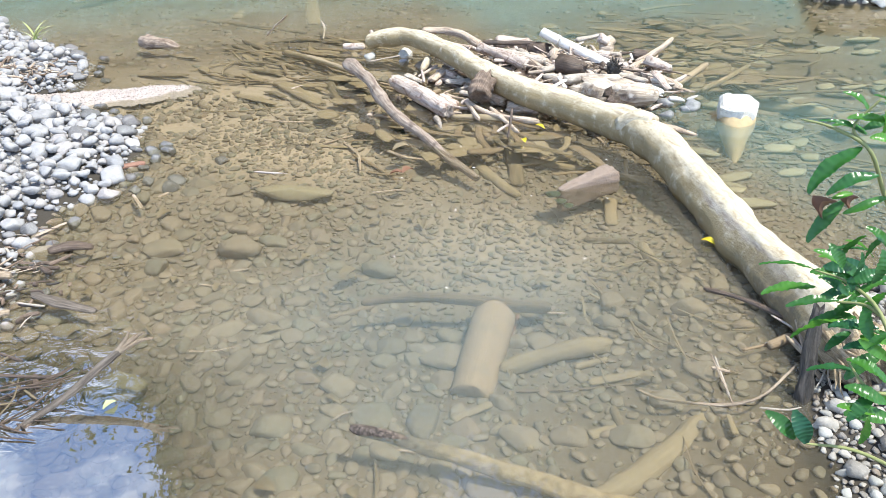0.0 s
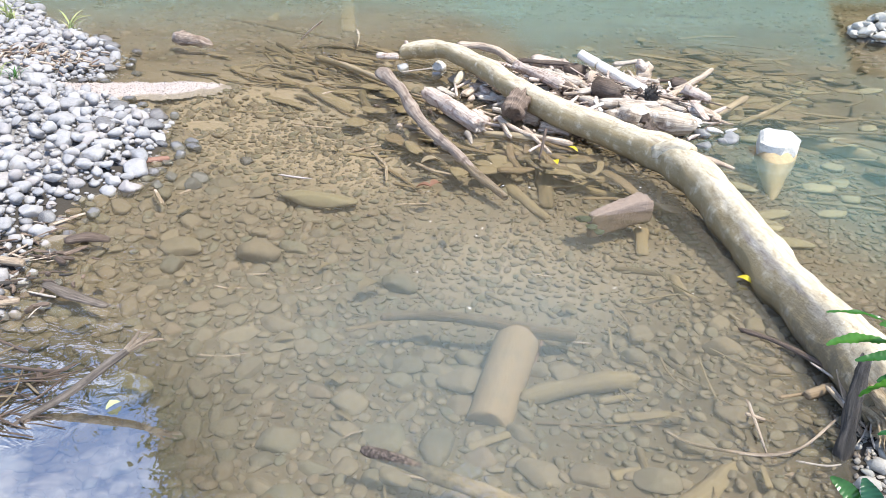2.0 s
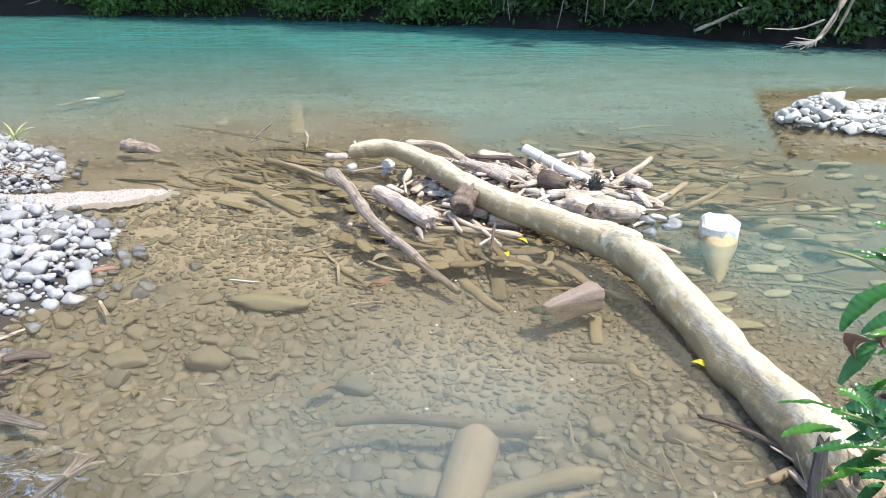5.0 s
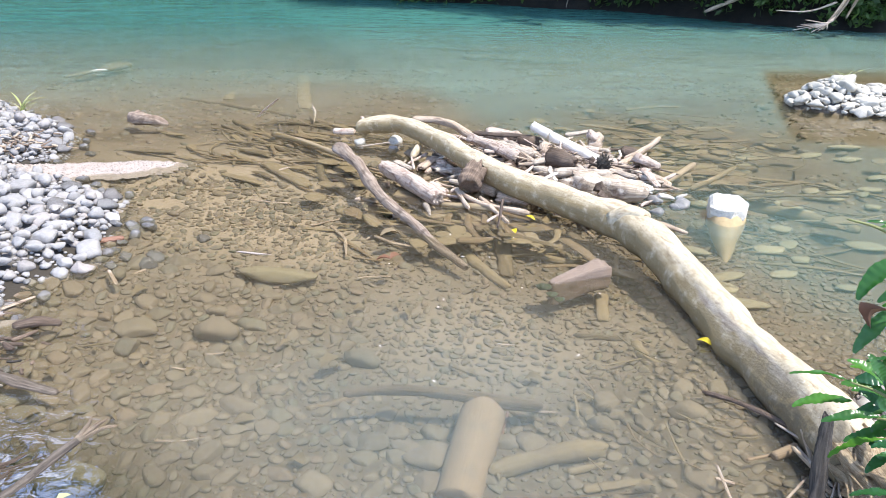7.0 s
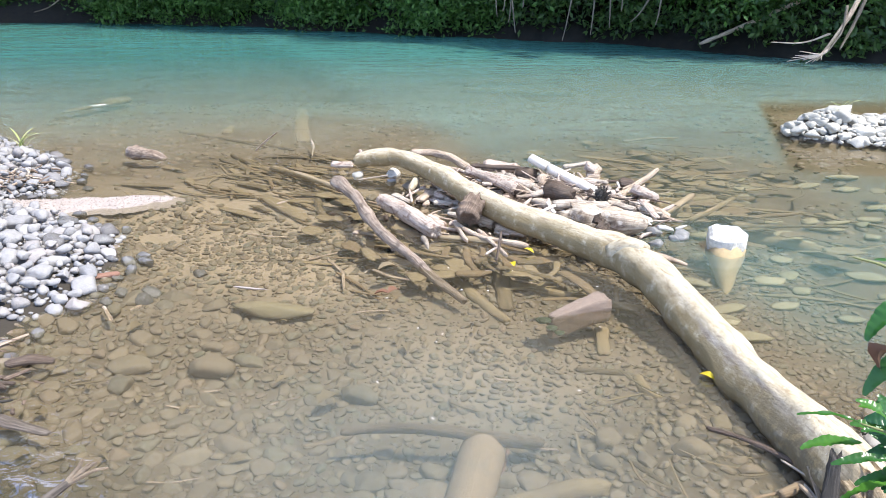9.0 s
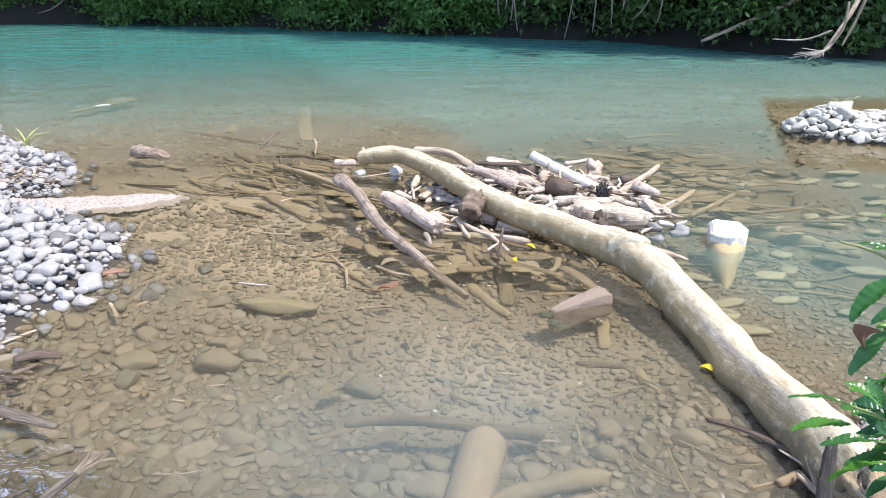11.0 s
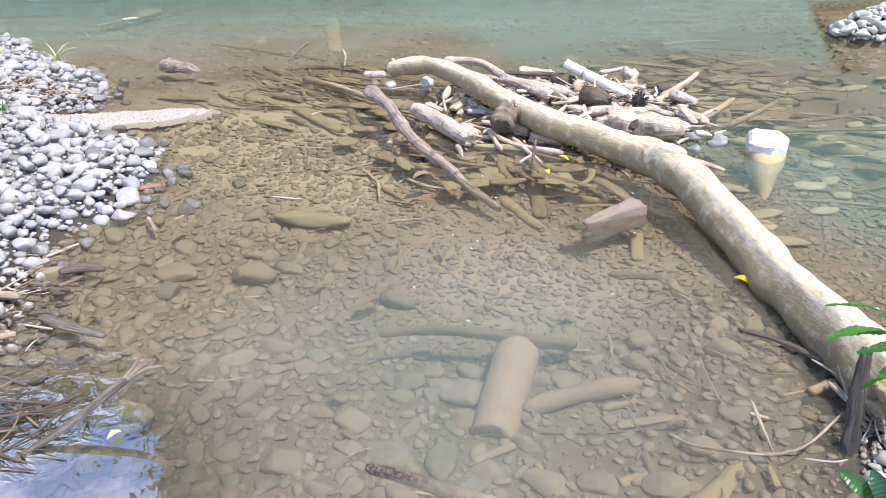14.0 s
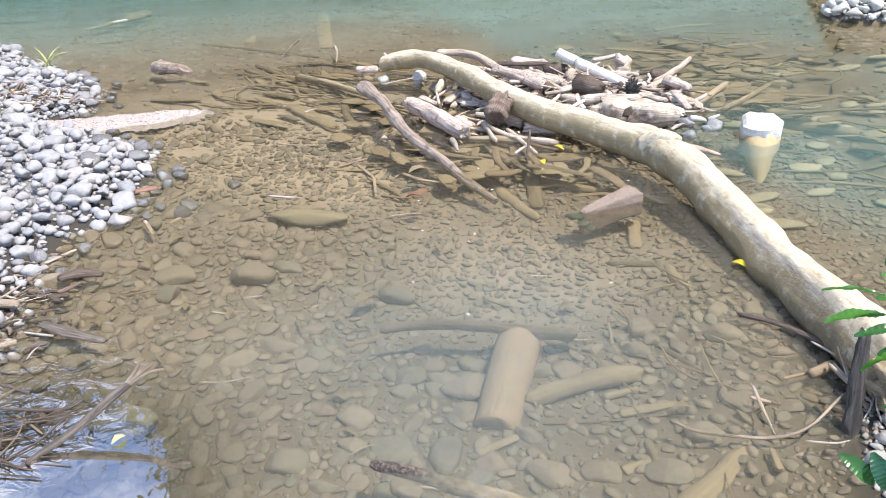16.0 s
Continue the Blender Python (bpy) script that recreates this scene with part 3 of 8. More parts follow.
def scatter(rng, inside, sizes, box, tries, gap=0.85, taken=None):
    """Spots (x, y, r), the large before the small, that keep clear of one another."""
    cell = 0.12
    grid, out = {}, []

    def note(x, y, r):
        grid.setdefault((int(x // cell), int(y // cell)), []).append((x, y, r))

    for t in taken or ():
        note(*t)
    for r in sizes:
        for _ in range(tries):
            x, y = rng.uniform(box[0], box[1]), rng.uniform(box[2], box[3])
            if not inside(x, y, r):
                continue
            gx, gy, reach = int(x // cell), int(y // cell), 1 if r < 0.05 else 2
            if any((x - a) ** 2 + (y - b) ** 2 < (gap * (r + c)) ** 2 for i in range(gx - reach, gx + reach + 1) for j in range(gy - reach, gy + reach + 1) for a, b, c in grid.get((i, j), ())):
                continue
            note(x, y, r)
            out.append((x, y, r))
            break
    return out


def turned(rng, tilt=0.35):
    return np.array((Matrix.Rotation(rng.uniform(0, 6.283), 3, "Z") @ Matrix.Rotation(rng.uniform(-tilt, tilt), 3, "X") @ Matrix.Rotation(rng.uniform(-tilt, tilt), 3, "Y")))


def heap_mesh(name, spots, shapes, faces, mat, rng, sink, height):
    """Many stones joined in one mesh."""
    vs, fs, at = [], [], 0
    for x, y, r in spots:
        v = shapes[rng.randrange(len(shapes))] @ turned(rng).T * r
        v = v + np.array((x, y, height(x, y) + r * sink))
        vs.append(v)
        fs.append(faces + at)
        at += len(v)
    return mesh_of(name, np.vstack(vs), np.vstack(fs), mat)


# ---- the lie of the land ----
LEFT_Y = [-4, 0.0, 0.6, 1.1, 1.6, 2.1, 2.37, 2.67, 2.86, 3.15, 3.45, 3.6, 4.23, 4.7, 4.95, 5.3, 5.8, 6.35, 6.78, 7.07, 8.0, 8.6, 9.5, 12, 16, 20, 26, 40]
LEFT_X = [0.2, -0.9, -1.7, -2.15, -2.2, -2.1, -1.93, -2.02, -2.06, -2.10, -2.10, -1.92, -1.95, -2.18, -2.55, -3.05, -3.0, -3.2, -3.66, -4.08, -4.87, -5.9, -7.2, -8.8, -11.2, -13.8, -18, -40]
RIGHT_Y = [-4, 0.0, 0.7, 1.35, 1.45, 1.66, 1.82, 2.0, 2.3, 2.6, 3.0, 3.6, 5, 8, 20]
RIGHT_X = [-0.2, 0.6, 1.0, 1.06, 1.09, 1.11, 1.18, 1.27, 1.42, 1.75, 2.5, 3.6, 6.5, 11, 40]


def bank_edge(x):
    """Where the far bank meets the water."""
    return np.interp(x, [-60, -13.2, -7.1, -3.1, 0.0, 2.6, 4.6, 6.1, 7.4, 40], [40.0, 23.6, 20.6, 19.0, 17.6, 16.4, 15.4, 13.7, 13.0, 7.0]) + 0.25 * np.sin(x * 0.9) * (np.abs(x) > 3) + 0.12 * np.sin(x * 2.3)


def land(x, y):
    """Height of the ground; the water stands at 0."""
    x, y = np.asarray(x, dtype=float), np.asarray(y, dtype=float)
    left = x - np.interp(y, LEFT_Y, LEFT_X)
    right = np.interp(y, RIGHT_Y, RIGHT_X) - x
    near = (y - 0.85) * 1.2
    d = np.minimum(np.minimum(left, right), near)
    wet = np.maximum(d, 0)
    z = np.where(d > 0, -0.012 - 0.19 * (1 - np.exp(-wet / 0.75)), np.minimum(-d * 0.14, 0.25 + np.minimum(-d, 60) * 0.03))
    # the wide shallows towards the bar, then the channel
    shoal = np.clip((y - 3.0) / 2.5, 0, 1) * np.clip((12.0 - y) / 3.5, 0, 1) * np.clip((3.4 - x) / 2.0, 0.5, 1)
    z = np.where(z < -0.07, z + (-0.07 - z) * 0.75 * shoal, z)
    heap = np.exp(-(((x - 0.75) / 0.75) ** 2 + ((y - 5.45) / 0.65) ** 2)) + 0.8 * np.exp(-(((x - 0.1) / 0.6) ** 2 + ((y - 5.2) / 0.5) ** 2))
    z = np.where(d > 0, z + 0.09 * np.minimum(heap, 1), z)
    deep = np.clip((y - 9.5) / 6.0, 0, 1)
    z = np.where(d > 0, z - 0.9 * deep * deep * (3 - 2 * deep), z)
    z = np.where(d > 0, np.minimum(z + 0.11 * np.exp(-((x - 1.25) / 0.45) ** 2) * np.clip((3.9 - y) / 0.8, 0, 1), np.maximum(z, -0.04)), z)
    # spit of grit
    t = np.clip((x + 3.15) / 1.2, 0, 1)
    off = np.hypot(x - (-3.15 + 1.2 * t), y - (5.18 + 0.28 * t))
    z = np.maximum(z, -0.01 - 0.01 * t - (off / (0.34 - 0.16 * t)) ** 2 * 0.05)
    # stony islet
    e = np.hypot((x - 4.35) / 1.25, (y - 7.5 + 0.25 * (x - 4.0)) / 0.75)
    z = np.maximum(z, 0.16 - 0.30 * e ** 1.6)
    z = np.maximum(z, 0.24 - 0.36 * np.hypot((x - 3.88) / 0.55, (y - 7.5) / 0.5) ** 1.5)
    ledge = np.clip((x - 0.30 * y - 1.02) / 0.15, 0, 1) * np.clip((y - 6.0 + 0.3 * (x - 3.3)) / 0.3, 0, 1) * np.clip((9.6 - y) / 0.6, 0, 1)
    z = np.maximum(z, -0.05 - 0.30 * (1 - ledge))
    # far bank
    over = y - bank_edge(x)
    bank = np.where(over > 0, 0.12 + np.minimum(over, 4) * 0.75 + np.clip(over - 4, 0, 80) * 0.12, -0.6 + 0.6 * np.clip(1 + over / 1.5, 0, 1))
    z = np.where(over > -1.5, np.maximum(z, bank), z)
    return z


def land_at(x, y):
    return float(land(x, y)) + 0.012 * noise.noise(Vector((x * 5, y * 5, 0)))


def build_ground():
    xs = np.concatenate([np.linspace(-160, -9, 26), np.arange(-8.5, -3.6, 0.2), np.arange(-3.5, 2.6, 0.05), np.arange(2.6, 9, 0.15), np.linspace(9.3, 160, 30)])
    ys = np.concatenate([np.linspace(-120, -3, 14), np.arange(-2.5, 1.0, 0.25), np.arange(1.0, 7.5, 0.05), np.arange(7.5, 24, 0.3), np.linspace(25, 220, 26)])
    gx, gy = np.meshgrid(xs, ys)
    gz = land(gx, gy)
    fine = (np.abs(gx) < 9) & (gy > -3) & (gy < 24)
    for i, j in zip(*np.nonzero(fine)):
        p = Vector((gx[i, j], gy[i, j], 0))
        gz[i, j] += 0.012 * noise.noise(p * 5) + 0.006 * noise.noise(p * 14)
    ny, nx = gx.shape
    idx = np.arange(ny * nx).reshape(ny, nx)
    faces = np.stack([idx[:-1, :-1], idx[:-1, 1:], idx[1:, 1:], idx[1:, :-1]], -1).reshape(-1, 4)
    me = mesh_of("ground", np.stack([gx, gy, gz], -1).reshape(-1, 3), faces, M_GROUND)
    return thing("ground", me, "silty river bed rising to gravel banks and soil painted shade-dark", "ground", kind="structure")


ground = build_ground()
water = thing("water", mesh_of("water", np.array([(-90, -3, 0), (90, -3, 0), (90, 60, 0), (-90, 60, 0)], float), np.array([[0, 1, 2, 3]]), M_WATER, smooth=False), "clear shallow river water turning blue-green over the channel", "water", kind="structure")


# ---- the great log ----
def great_log():
    line = [(-0.7, 6.1, 0.12, 0.06), (-0.53, 6.04, 0.155, 0.072), (-0.34, 5.93, 0.178, 0.068), (-0.06, 5.51, 0.178, 0.077), (0.323, 4.844, 0.135, 0.087), (0.747, 4.373, 0.105, 0.0919), (1.08, 4.002, 0.075, 0.1118), (1.194, 3.476, 0.06, 0.1087), (1.242, 3.098, 0.051, 0.1117), (1.278, 2.743, 0.045, 0.1087), (1.338, 2.284, 0.071, 0.1213), (1.344, 2.106, 0.085, 0.1205), (1.348, 1.996, 0.095, 0.1172), (1.352, 1.90, 0.100, 0.114)]
    log = tagged(new("fallen_log"), "long bleached fallen trunk lying across shallow water", "log")
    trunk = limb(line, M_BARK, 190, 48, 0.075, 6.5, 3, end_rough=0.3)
    # worn flats: a broad top and a steep flank with a blunt ridge between them, towards the thick end
    mid = glide(line, 190)
    for v in trunk.vertices:
        near = mid[np.argmin(np.abs(mid[:, 1] - v.co.y))]
        c, amount = Vector(near[:3]), min(max((3.7 - v.co.y) / 0.6, 0.0), 1.0)
        for n, cut in ((Vector((0.42, 0.05, 0.90)), 0.84), (Vector((-0.80, -0.25, 0.55)), 0.86)):
            over = (v.co - c).dot(n.normalized()) - cut * near[3]
            if over > 0:
                v.co -= n.normalized() * over * 0.9 * amount
    part("trunk", trunk, log)
    rot = part("rotten_end", limb([(1.345, 1.956, 0.100, 0.102), (1.347, 1.880, 0.103, 0.106), (1.348, 1.820, 0.098, 0.072)], M_ROT, 20, 30, 0.3, 14, 9, end_rough=1.6), log, "crumbling brown rotten wood")
    rng = random.Random(61)
    for _ in range(14):
        a = rng.uniform(0, 6.28)
        x, z = 1.347 + 0.09 * math.cos(a), 0.102 + 0.09 * math.sin(a)
        part("splinter", limb([(x, 1.90, z, 0.006), (x + rng.uniform(-0.02, 0.02), 1.84, z + rng.uniform(-0.02, 0.01), 0.005), (x + rng.uniform(-0.05, 0.05), 1.77 + rng.uniform(-0.03, 0.03), z - rng.uniform(0.0, 0.06), 0.0015)], M_ROT, 8, 5, 0.25, 40, rng.randrange(999)), rot)
    part("knot", limb([(1.003, 4.075, 0.100, 0.081), (1.058, 4.014, 0.150, 0.066), (1.123, 3.930, 0.175, 0.034)], M_BARK, 12, 16, 0.12, 9, 4), log, "pale knob of a lost limb")
    part("branch_stub", limb([(-0.20, 5.60, 0.10, 0.035), (-0.235, 5.52, 0.06, 0.028), (-0.25, 5.48, 0.045, 0.02)], M_BARK, 8, 10, 0.15, 12, 5), log)
    return log


great_log()


# ---- single drift pieces ----
def drift(name, line, mat, label, category="driftwood", group="", **shape):
    return thing(name, limb(line, mat, name=name, **shape), label, category, group)


drift("knotty_branch", [(-0.80, 5.46, 0.125, 0.040), (-0.77, 5.41, 0.13, 0.053), (-0.722, 5.33, 0.128, 0.050), (-0.67, 5.21, 0.122, 0.037), (-0.604, 5.067, 0.12, 0.040), (-0.545, 4.88, 0.112, 0.036), (-0.488, 4.715, 0.105, 0.042), (-0.416, 4.534, 0.088, 0.033), (-0.329, 4.38, 0.066, 0.034), (-0.238, 4.268, 0.038, 0.031), (-0.151, 4.167, -0.002, 0.030), (-0.049, 4.004, -0.035, 0.028), (0.047, 3.886, -0.06, 0.025), (0.12, 3.80, -0.085, 0.020)], M_KNOT, "grey-brown knobbed branch whose lower end is sunk", steps=90, sides=16, rough=0.13, freq=12, seed=12)
drift("peeling_log", [(-0.438, 5.234, 0.05, 0.05), (-0.239, 4.907, 0.055, 0.058), (-0.049, 4.58, 0.045, 0.05)], M_BIRCH, "short pale log with peeling bark", steps=40, sides=20, rough=0.12, freq=20, seed=13, end_rough=0.9)
drift("bark_stub", [(0.215, 4.80, 0.185, 0.066), (0.205, 4.78, 0.17, 0.076), (0.195, 4.76, 0.157, 0.068), (0.185, 4.74, 0.143, 0.078), (0.175, 4.72, 0.13, 0.069), (0.165, 4.70, 0.115, 0.078), (0.155, 4.68, 0.10, 0.068)], M_DARKB, "ridged dark stub leaning on the trunk", steps=30, sides=18, rough=0.10, freq=22, seed=14, end_rough=0.8)


def pointed_stump():
    """A blunt cone, point down: sunken below the water line, torn and folded above it."""
    st = tagged(new("pointed_stump"), "pale broken stump standing point down in green water", "stump")
    part("sunken_point", limb([(1.752, 4.395, 0.004, 0.116), (1.752, 4.39, -0.012, 0.114), (1.730, 4.310, -0.049, 0.098), (1.708, 4.230, -0.088, 0.071), (1.686, 4.150, -0.127, 0.045), (1.668, 4.085, -0.160, 0.022), (1.660, 4.060, -0.172, 0.012)], M_CONE, 30, 28, 0.06, 10, 15, end_rough=0.6), st, "tapering yellowish sunken point")
    rng = random.Random(18)
    sides, verts = 15, []
    for k, (r, z) in enumerate(((0.114, -0.006), (0.119, 0.035), (0.117, 0.092), (0.098, 0.108), (0.06, 0.088), (0.025, 0.074))):
        for i in range(sides):
            a = 2 * math.pi * (i + 0.35 * rng.uniform(-1, 1)) / sides
            fold = 1 + (0.085 * math.sin(i * 2.4 + 1) + rng.uniform(-0.03, 0.03)) * (k > 0)
            lift = 0.006 * math.sin(i * 1.3) + rng.uniform(-0.005, 0.005) + 0.018 * math.sin(a) if k > 1 else rng.uniform(-0.004, 0.004) * k
            verts.append((1.752 + r * fold * math.cos(a), 4.395 + r * fold * math.sin(a), z + lift))
    verts.append((1.75, 4.40, 0.07))
    faces = [(k * sides + i, k * sides + (i + 1) % sides, (k + 1) * sides + (i + 1) % sides, (k + 1) * sides + i) for k in range(5) for i in range(sides)]
    faces += [(5 * sides + i, 5 * sides + (i + 1) % sides, 6 * sides) for i in range(sides)]
    part("dry_top", mesh_of("dry_top", verts, faces, M_WHITE, smooth=False), st, "bleached white folded top")
    return st


pointed_stump()
drift("sunken_roll", [(0.160, 2.498, -0.108, 0.070), (0.158, 2.490, -0.109, 0.084), (0.154, 2.475, -0.111, 0.090), (0.145, 2.44, -0.116, 0.091), (0.10, 2.26, -0.142, 0.088), (0.058, 2.09, -0.168, 0.084), (0.048, 2.055, -0.173, 0.082), (0.045, 2.043, -0.175, 0.077)], M_ROLL, "stout sunken cylinder covered with silt", "cylinder", steps=60, sides=32, rough=0.015, freq=6, seed=16, end_rough=0.1)
drift("sunken_log", [(0.175, 2.161, -0.142, 0.023), (0.199, 2.173, -0.135, 0.031), (0.284, 2.199, -0.126, 0.037), (0.432, 2.237, -0.114, 0.04), (0.582, 2.261, -0.11, 0.036)], M_SUNK, "short sunken log with a broken reddish end", steps=36, sides=18, rough=0.15, freq=9, seed=17, end_rough=1.2)
drift("curved_branch", [(-0.395, 2.477, -0.02, 0.017), (-0.205, 2.519, -0.026, 0.021), (0.025, 2.502, -0.03, 0.023), (0.229, 2.479, -0.055, 0.026), (0.391, 2.503, -0.09, 0.026)], M_BROWNB, "curved brown branch lying just under water", steps=44, sides=12, rough=0.1, freq=14, seed=18)
drift("long_sunken_branch", [(-0.348, 1.706, 0.012, 0.008), (-0.325, 1.702, 0.008, 0.0165), (-0.27, 1.691, 0.000, 0.019), (-0.19, 1.673, -0.014, 0.021), (-0.017, 1.627, -0.042, 0.026), (0.159, 1.56, -0.055, 0.030), (0.395, 1.491, -0.09, 0.031), (0.6, 1.44, -0.11, 0.03)], M_TIP, "long tan sunken branch with a dark rough tip above water", steps=90, sides=14, rough=0.16, freq=26, seed=19, end_rough=1.2)
drift("bent_sunken_log", [(0.42, 1.49, -0.11, 0.036), (0.565, 1.565, -0.09, 0.042), (0.717, 1.682, -0.08, 0.044), (0.84, 1.797, -0.075, 0.04)], M_SUNK, "thick bent sunken log", steps=32, sides=16, rough=0.09, freq=10, seed=20)
drift("charred_stake", [(1.150, 1.80, -0.02, 0.025), (1.158, 1.83, 0.05, 0.023), (1.170, 1.86, 0.11, 0.024), (1.186, 1.905, 0.19, 0.021), (1.206, 1.945, 0.27, 0.017)], M_CHAR, "black charred stake leaning on the trunk", "stake", steps=50, sides=16, rough=0.2, freq=34, seed=21, end_rough=1.8)
drift("white_cane", [(0.668, 5.668, 0.25, 0.036), (0.79, 5.56, 0.205, 0.038)], M_PIPE, "whitened hollow cane lying on the drift heap", "cane", steps=12, sides=16, rough=0.03, seed=22)
drift("white_cane", [(0.80, 5.55, 0.20, 0.038), (1.13, 5.255, 0.085, 0.042)], M_PIPE, "whitened split cane lying on the drift heap", "cane", steps=16, sides=16, rough=0.05, seed=23)


def split_stick():
    st = tagged(new("split_stick"), "grey weathered stick with a splintered end rising from water", "driftwood")
    part("shaft", limb([(-1.60, 1.66, -0.05, 0.009), (-1.524, 1.707, -0.02, 0.0105), (-1.448, 1.786, 0.008, 0.012), (-1.334, 1.849, 0.06, 0.0135), (-1.217, 1.92, 0.135, 0.0145), (-1.16, 1.945, 0.172, 0.013)], M_GREYSTICK, 40, 12, 0.08, 16, 24), st)
    for dx, dz, r in ((-0.012, 0.072, 0.006), (0.034, 0.062, 0.006), (0.062, 0.038, 0.0065), (0.012, 0.058, 0.004)):
        part("splinter", limb([(-1.18, 1.937, 0.16, 0.008), (-1.13 + dx * 0.5, 1.955, 0.185 + dz * 0.35, r), (-1.105 + dx, 1.962, 0.17 + dz, r * 0.5)], M_STICK, 12, 6, 0.2, 30, 25), st)
    part("fork", limb([(-1.45, 1.785, 0.0, 0.012), (-1.47, 1.70, -0.03, 0.010), (-1.50, 1.62, -0.06, 0.008)], M_DARK, 10, 8, 0.1, 20, 26), st)
    return st


split_stick()


# ---- stones one by one ----
SHAPES2 = [pebble(BALL2, 100 + i) for i in range(12)]
SHAPES3 = [pebble(BALL3, 200 + i) for i in range(8)]
SHAPES1 = [pebble(BALL1, 300 + i, 0.62) for i in range(24)]
FLAT1 = [pebble(BALL1, 340 + i, 0.42, 0.4, 0.42) * np.array((1.15, 1.0, 1.0)) for i in range(24)]
FLAT2 = [pebble(BALL2, 380 + i, 0.45, 0.4, 0.42) * np.array((1.15, 1.0, 1.0)) for i in range(12)]
stone_rng = random.Random(5)


def stone_data(name, shapes, faces, mat):
    return [mesh_of(name, s, faces, mat) for s in shapes]


BOULDER_DATA = stone_data("silted_stone", SHAPES3, BALL3[1], M_BED)
DRY_DATA = stone_data("dry_stone", SHAPES3, BALL3[1], M_DRY)
WET_DATA = stone_data("wet_stone", SHAPES3, BALL3[1], M_WET)
BED_SPOTS, SHORE_SPOTS = [], []


def set_stone(ob, x, y, z, r, turn, tilt=0.2):
    ob.matrix_basis = Matrix.Translation((x, y, z)) @ Euler((stone_rng.uniform(-tilt, tilt), stone_rng.uniform(-tilt, tilt), turn)).to_matrix().to_4x4() @ Matrix.Scale(r, 4)


def boulder(x, y, z, r):
    """A large rounded stone lying in the silt of the bed."""
    ob = thing("river_stone", BOULDER_DATA[stone_rng.randrange(8)], "rounded stone coated with brown silt under water", "stone", "large stones on the bed")
    set_stone(ob, x, y, land_at(x, y) + (0.3 if r > 0.085 else 0.12) * r, r * 0.98, stone_rng.uniform(-0.5, 0.5), 0.12)
    ob.matrix_basis = ob.matrix_basis @ Matrix.Diagonal((1.12, 0.95, 0.68, 1))
    BED_SPOTS.append((x, y, r * 0.8))


def cobble(x, y, z, r, wet):
    """A cobble of the gravel bar's edge."""
    data, label = (WET_DATA, "wet dark grey cobble at the water edge") if wet else (DRY_DATA, "dry grey river cobble on the gravel bar")
    ob = thing("cobble", data[stone_rng.randrange(8)], label, "stone", "cobbles at the water edge")
    set_stone(ob, x, y, land_at(x, y) + 0.38 * r, r * 1.15, stone_rng.uniform(0, 6.28))
    SHORE_SPOTS.append((x, y, r * 0.9))


boulder(-1.464, 3.123, -0.06, 0.091)
boulder(-1.104, 3.153, -0.06, 0.118)
boulder(-1.153, 3.362, -0.04, 0.063)
boulder(-0.829, 2.427, -0.12, 0.05)
boulder(-0.463, 1.989, -0.14, 0.05)
boulder(-0.282, 2.363, -0.14, 0.08)
boulder(-0.135, 2.338, -0.14, 0.073)
boulder(-0.055, 2.274, -0.14, 0.087)
boulder(-0.49, 1.916, -0.14, 0.049)
boulder(0.886, 2.004, -0.04, 0.065)
boulder(1.038, 1.965, -0.02, 0.047)
boulder(0.494, 2.352, -0.06, 0.043)
boulder(0.727, 1.899, -0.08, 0.071)
boulder(0.565, 2.322, -0.06, 0.034)
boulder(1.171, 1.988, 0, 0.034)
boulder(1.102, 2.266, 0, 0.046)
boulder(1.062, 2.479, 0, 0.044)
boulder(-0.384, 2.969, -0.1, 0.092)
boulder(-0.715, 2.709, -0.12, 0.062)
boulder(0.337, 2.348, -0.12, 0.066)
boulder(0.22, 1.793, -0.1, 0.082)
boulder(0.382, 1.78, -0.1, 0.064)
boulder(-0.707, 2.45, -0.13, 0.058)
boulder(-1.029, 2.236, -0.1, 0.043)
boulder(-1.44, 2.283, -0.05, 0.055)
boulder(-1.566, 2.725, -0.04, 0.05)
boulder(0.582, 1.731, -0.06, 0.079)
boulder(-1.739, 2.896, 0, 0.057)
slab_stone = thing("river_stone", mesh_of("river_stone", SHAPES3[3], BALL3[1], M_PALEBED), "flat yellowish stone just under the water", "stone", "large stones on the bed")
slab_stone.matrix_basis = Matrix.Translation((-1.285, 2.035, -0.085)) @ Matrix.Rotation(0.25, 4, "Z") @ Matrix.Diagonal((0.115, 0.09, 0.125, 1))
BED_SPOTS.append((-1.265, 2.02, 0.09))
cobble(-2.164, 4.646, 0.02, 0.06, True)
cobble(-2.126, 4.438, 0.01, 0.072, True)
cobble(-2.017, 4.255, 0.01, 0.052, False)
cobble(-1.903, 3.574, 0.04, 0.06, False)
cobble(-1.999, 3.596, 0.03, 0.046, False)
cobble(-1.945, 3.766, 0.04, 0.072, False)
cobble(-1.869, 3.803, 0.01, 0.045, True)
cobble(-1.774, 3.812, 0.01, 0.045, True)
cobble(-1.628, 3.857, 0.01, 0.051, True)
cobble(-1.63, 3.767, 0, 0.047, True)
cobble(-1.451, 4.178, 0, 0.038, True)
cobble(-2.22, 3.844, 0.06, 0.077, False)
cobble(-2.457, 3.98, 0.05, 0.066, False)
cobble(-2.597, 4.254, 0.05, 0.077, False)
cobble(-2.094, 3.023, 0.03, 0.048, False)
cobble(-2.863, 4.551, 0.05, 0.074, False)
cobble(-3.212, 5.049, 0.1, 0.104, False)
cobble(-3.368, 5.479, 0.1, 0.064, False)
cobble(-2.7, 4.566, 0.05, 0.081, False)
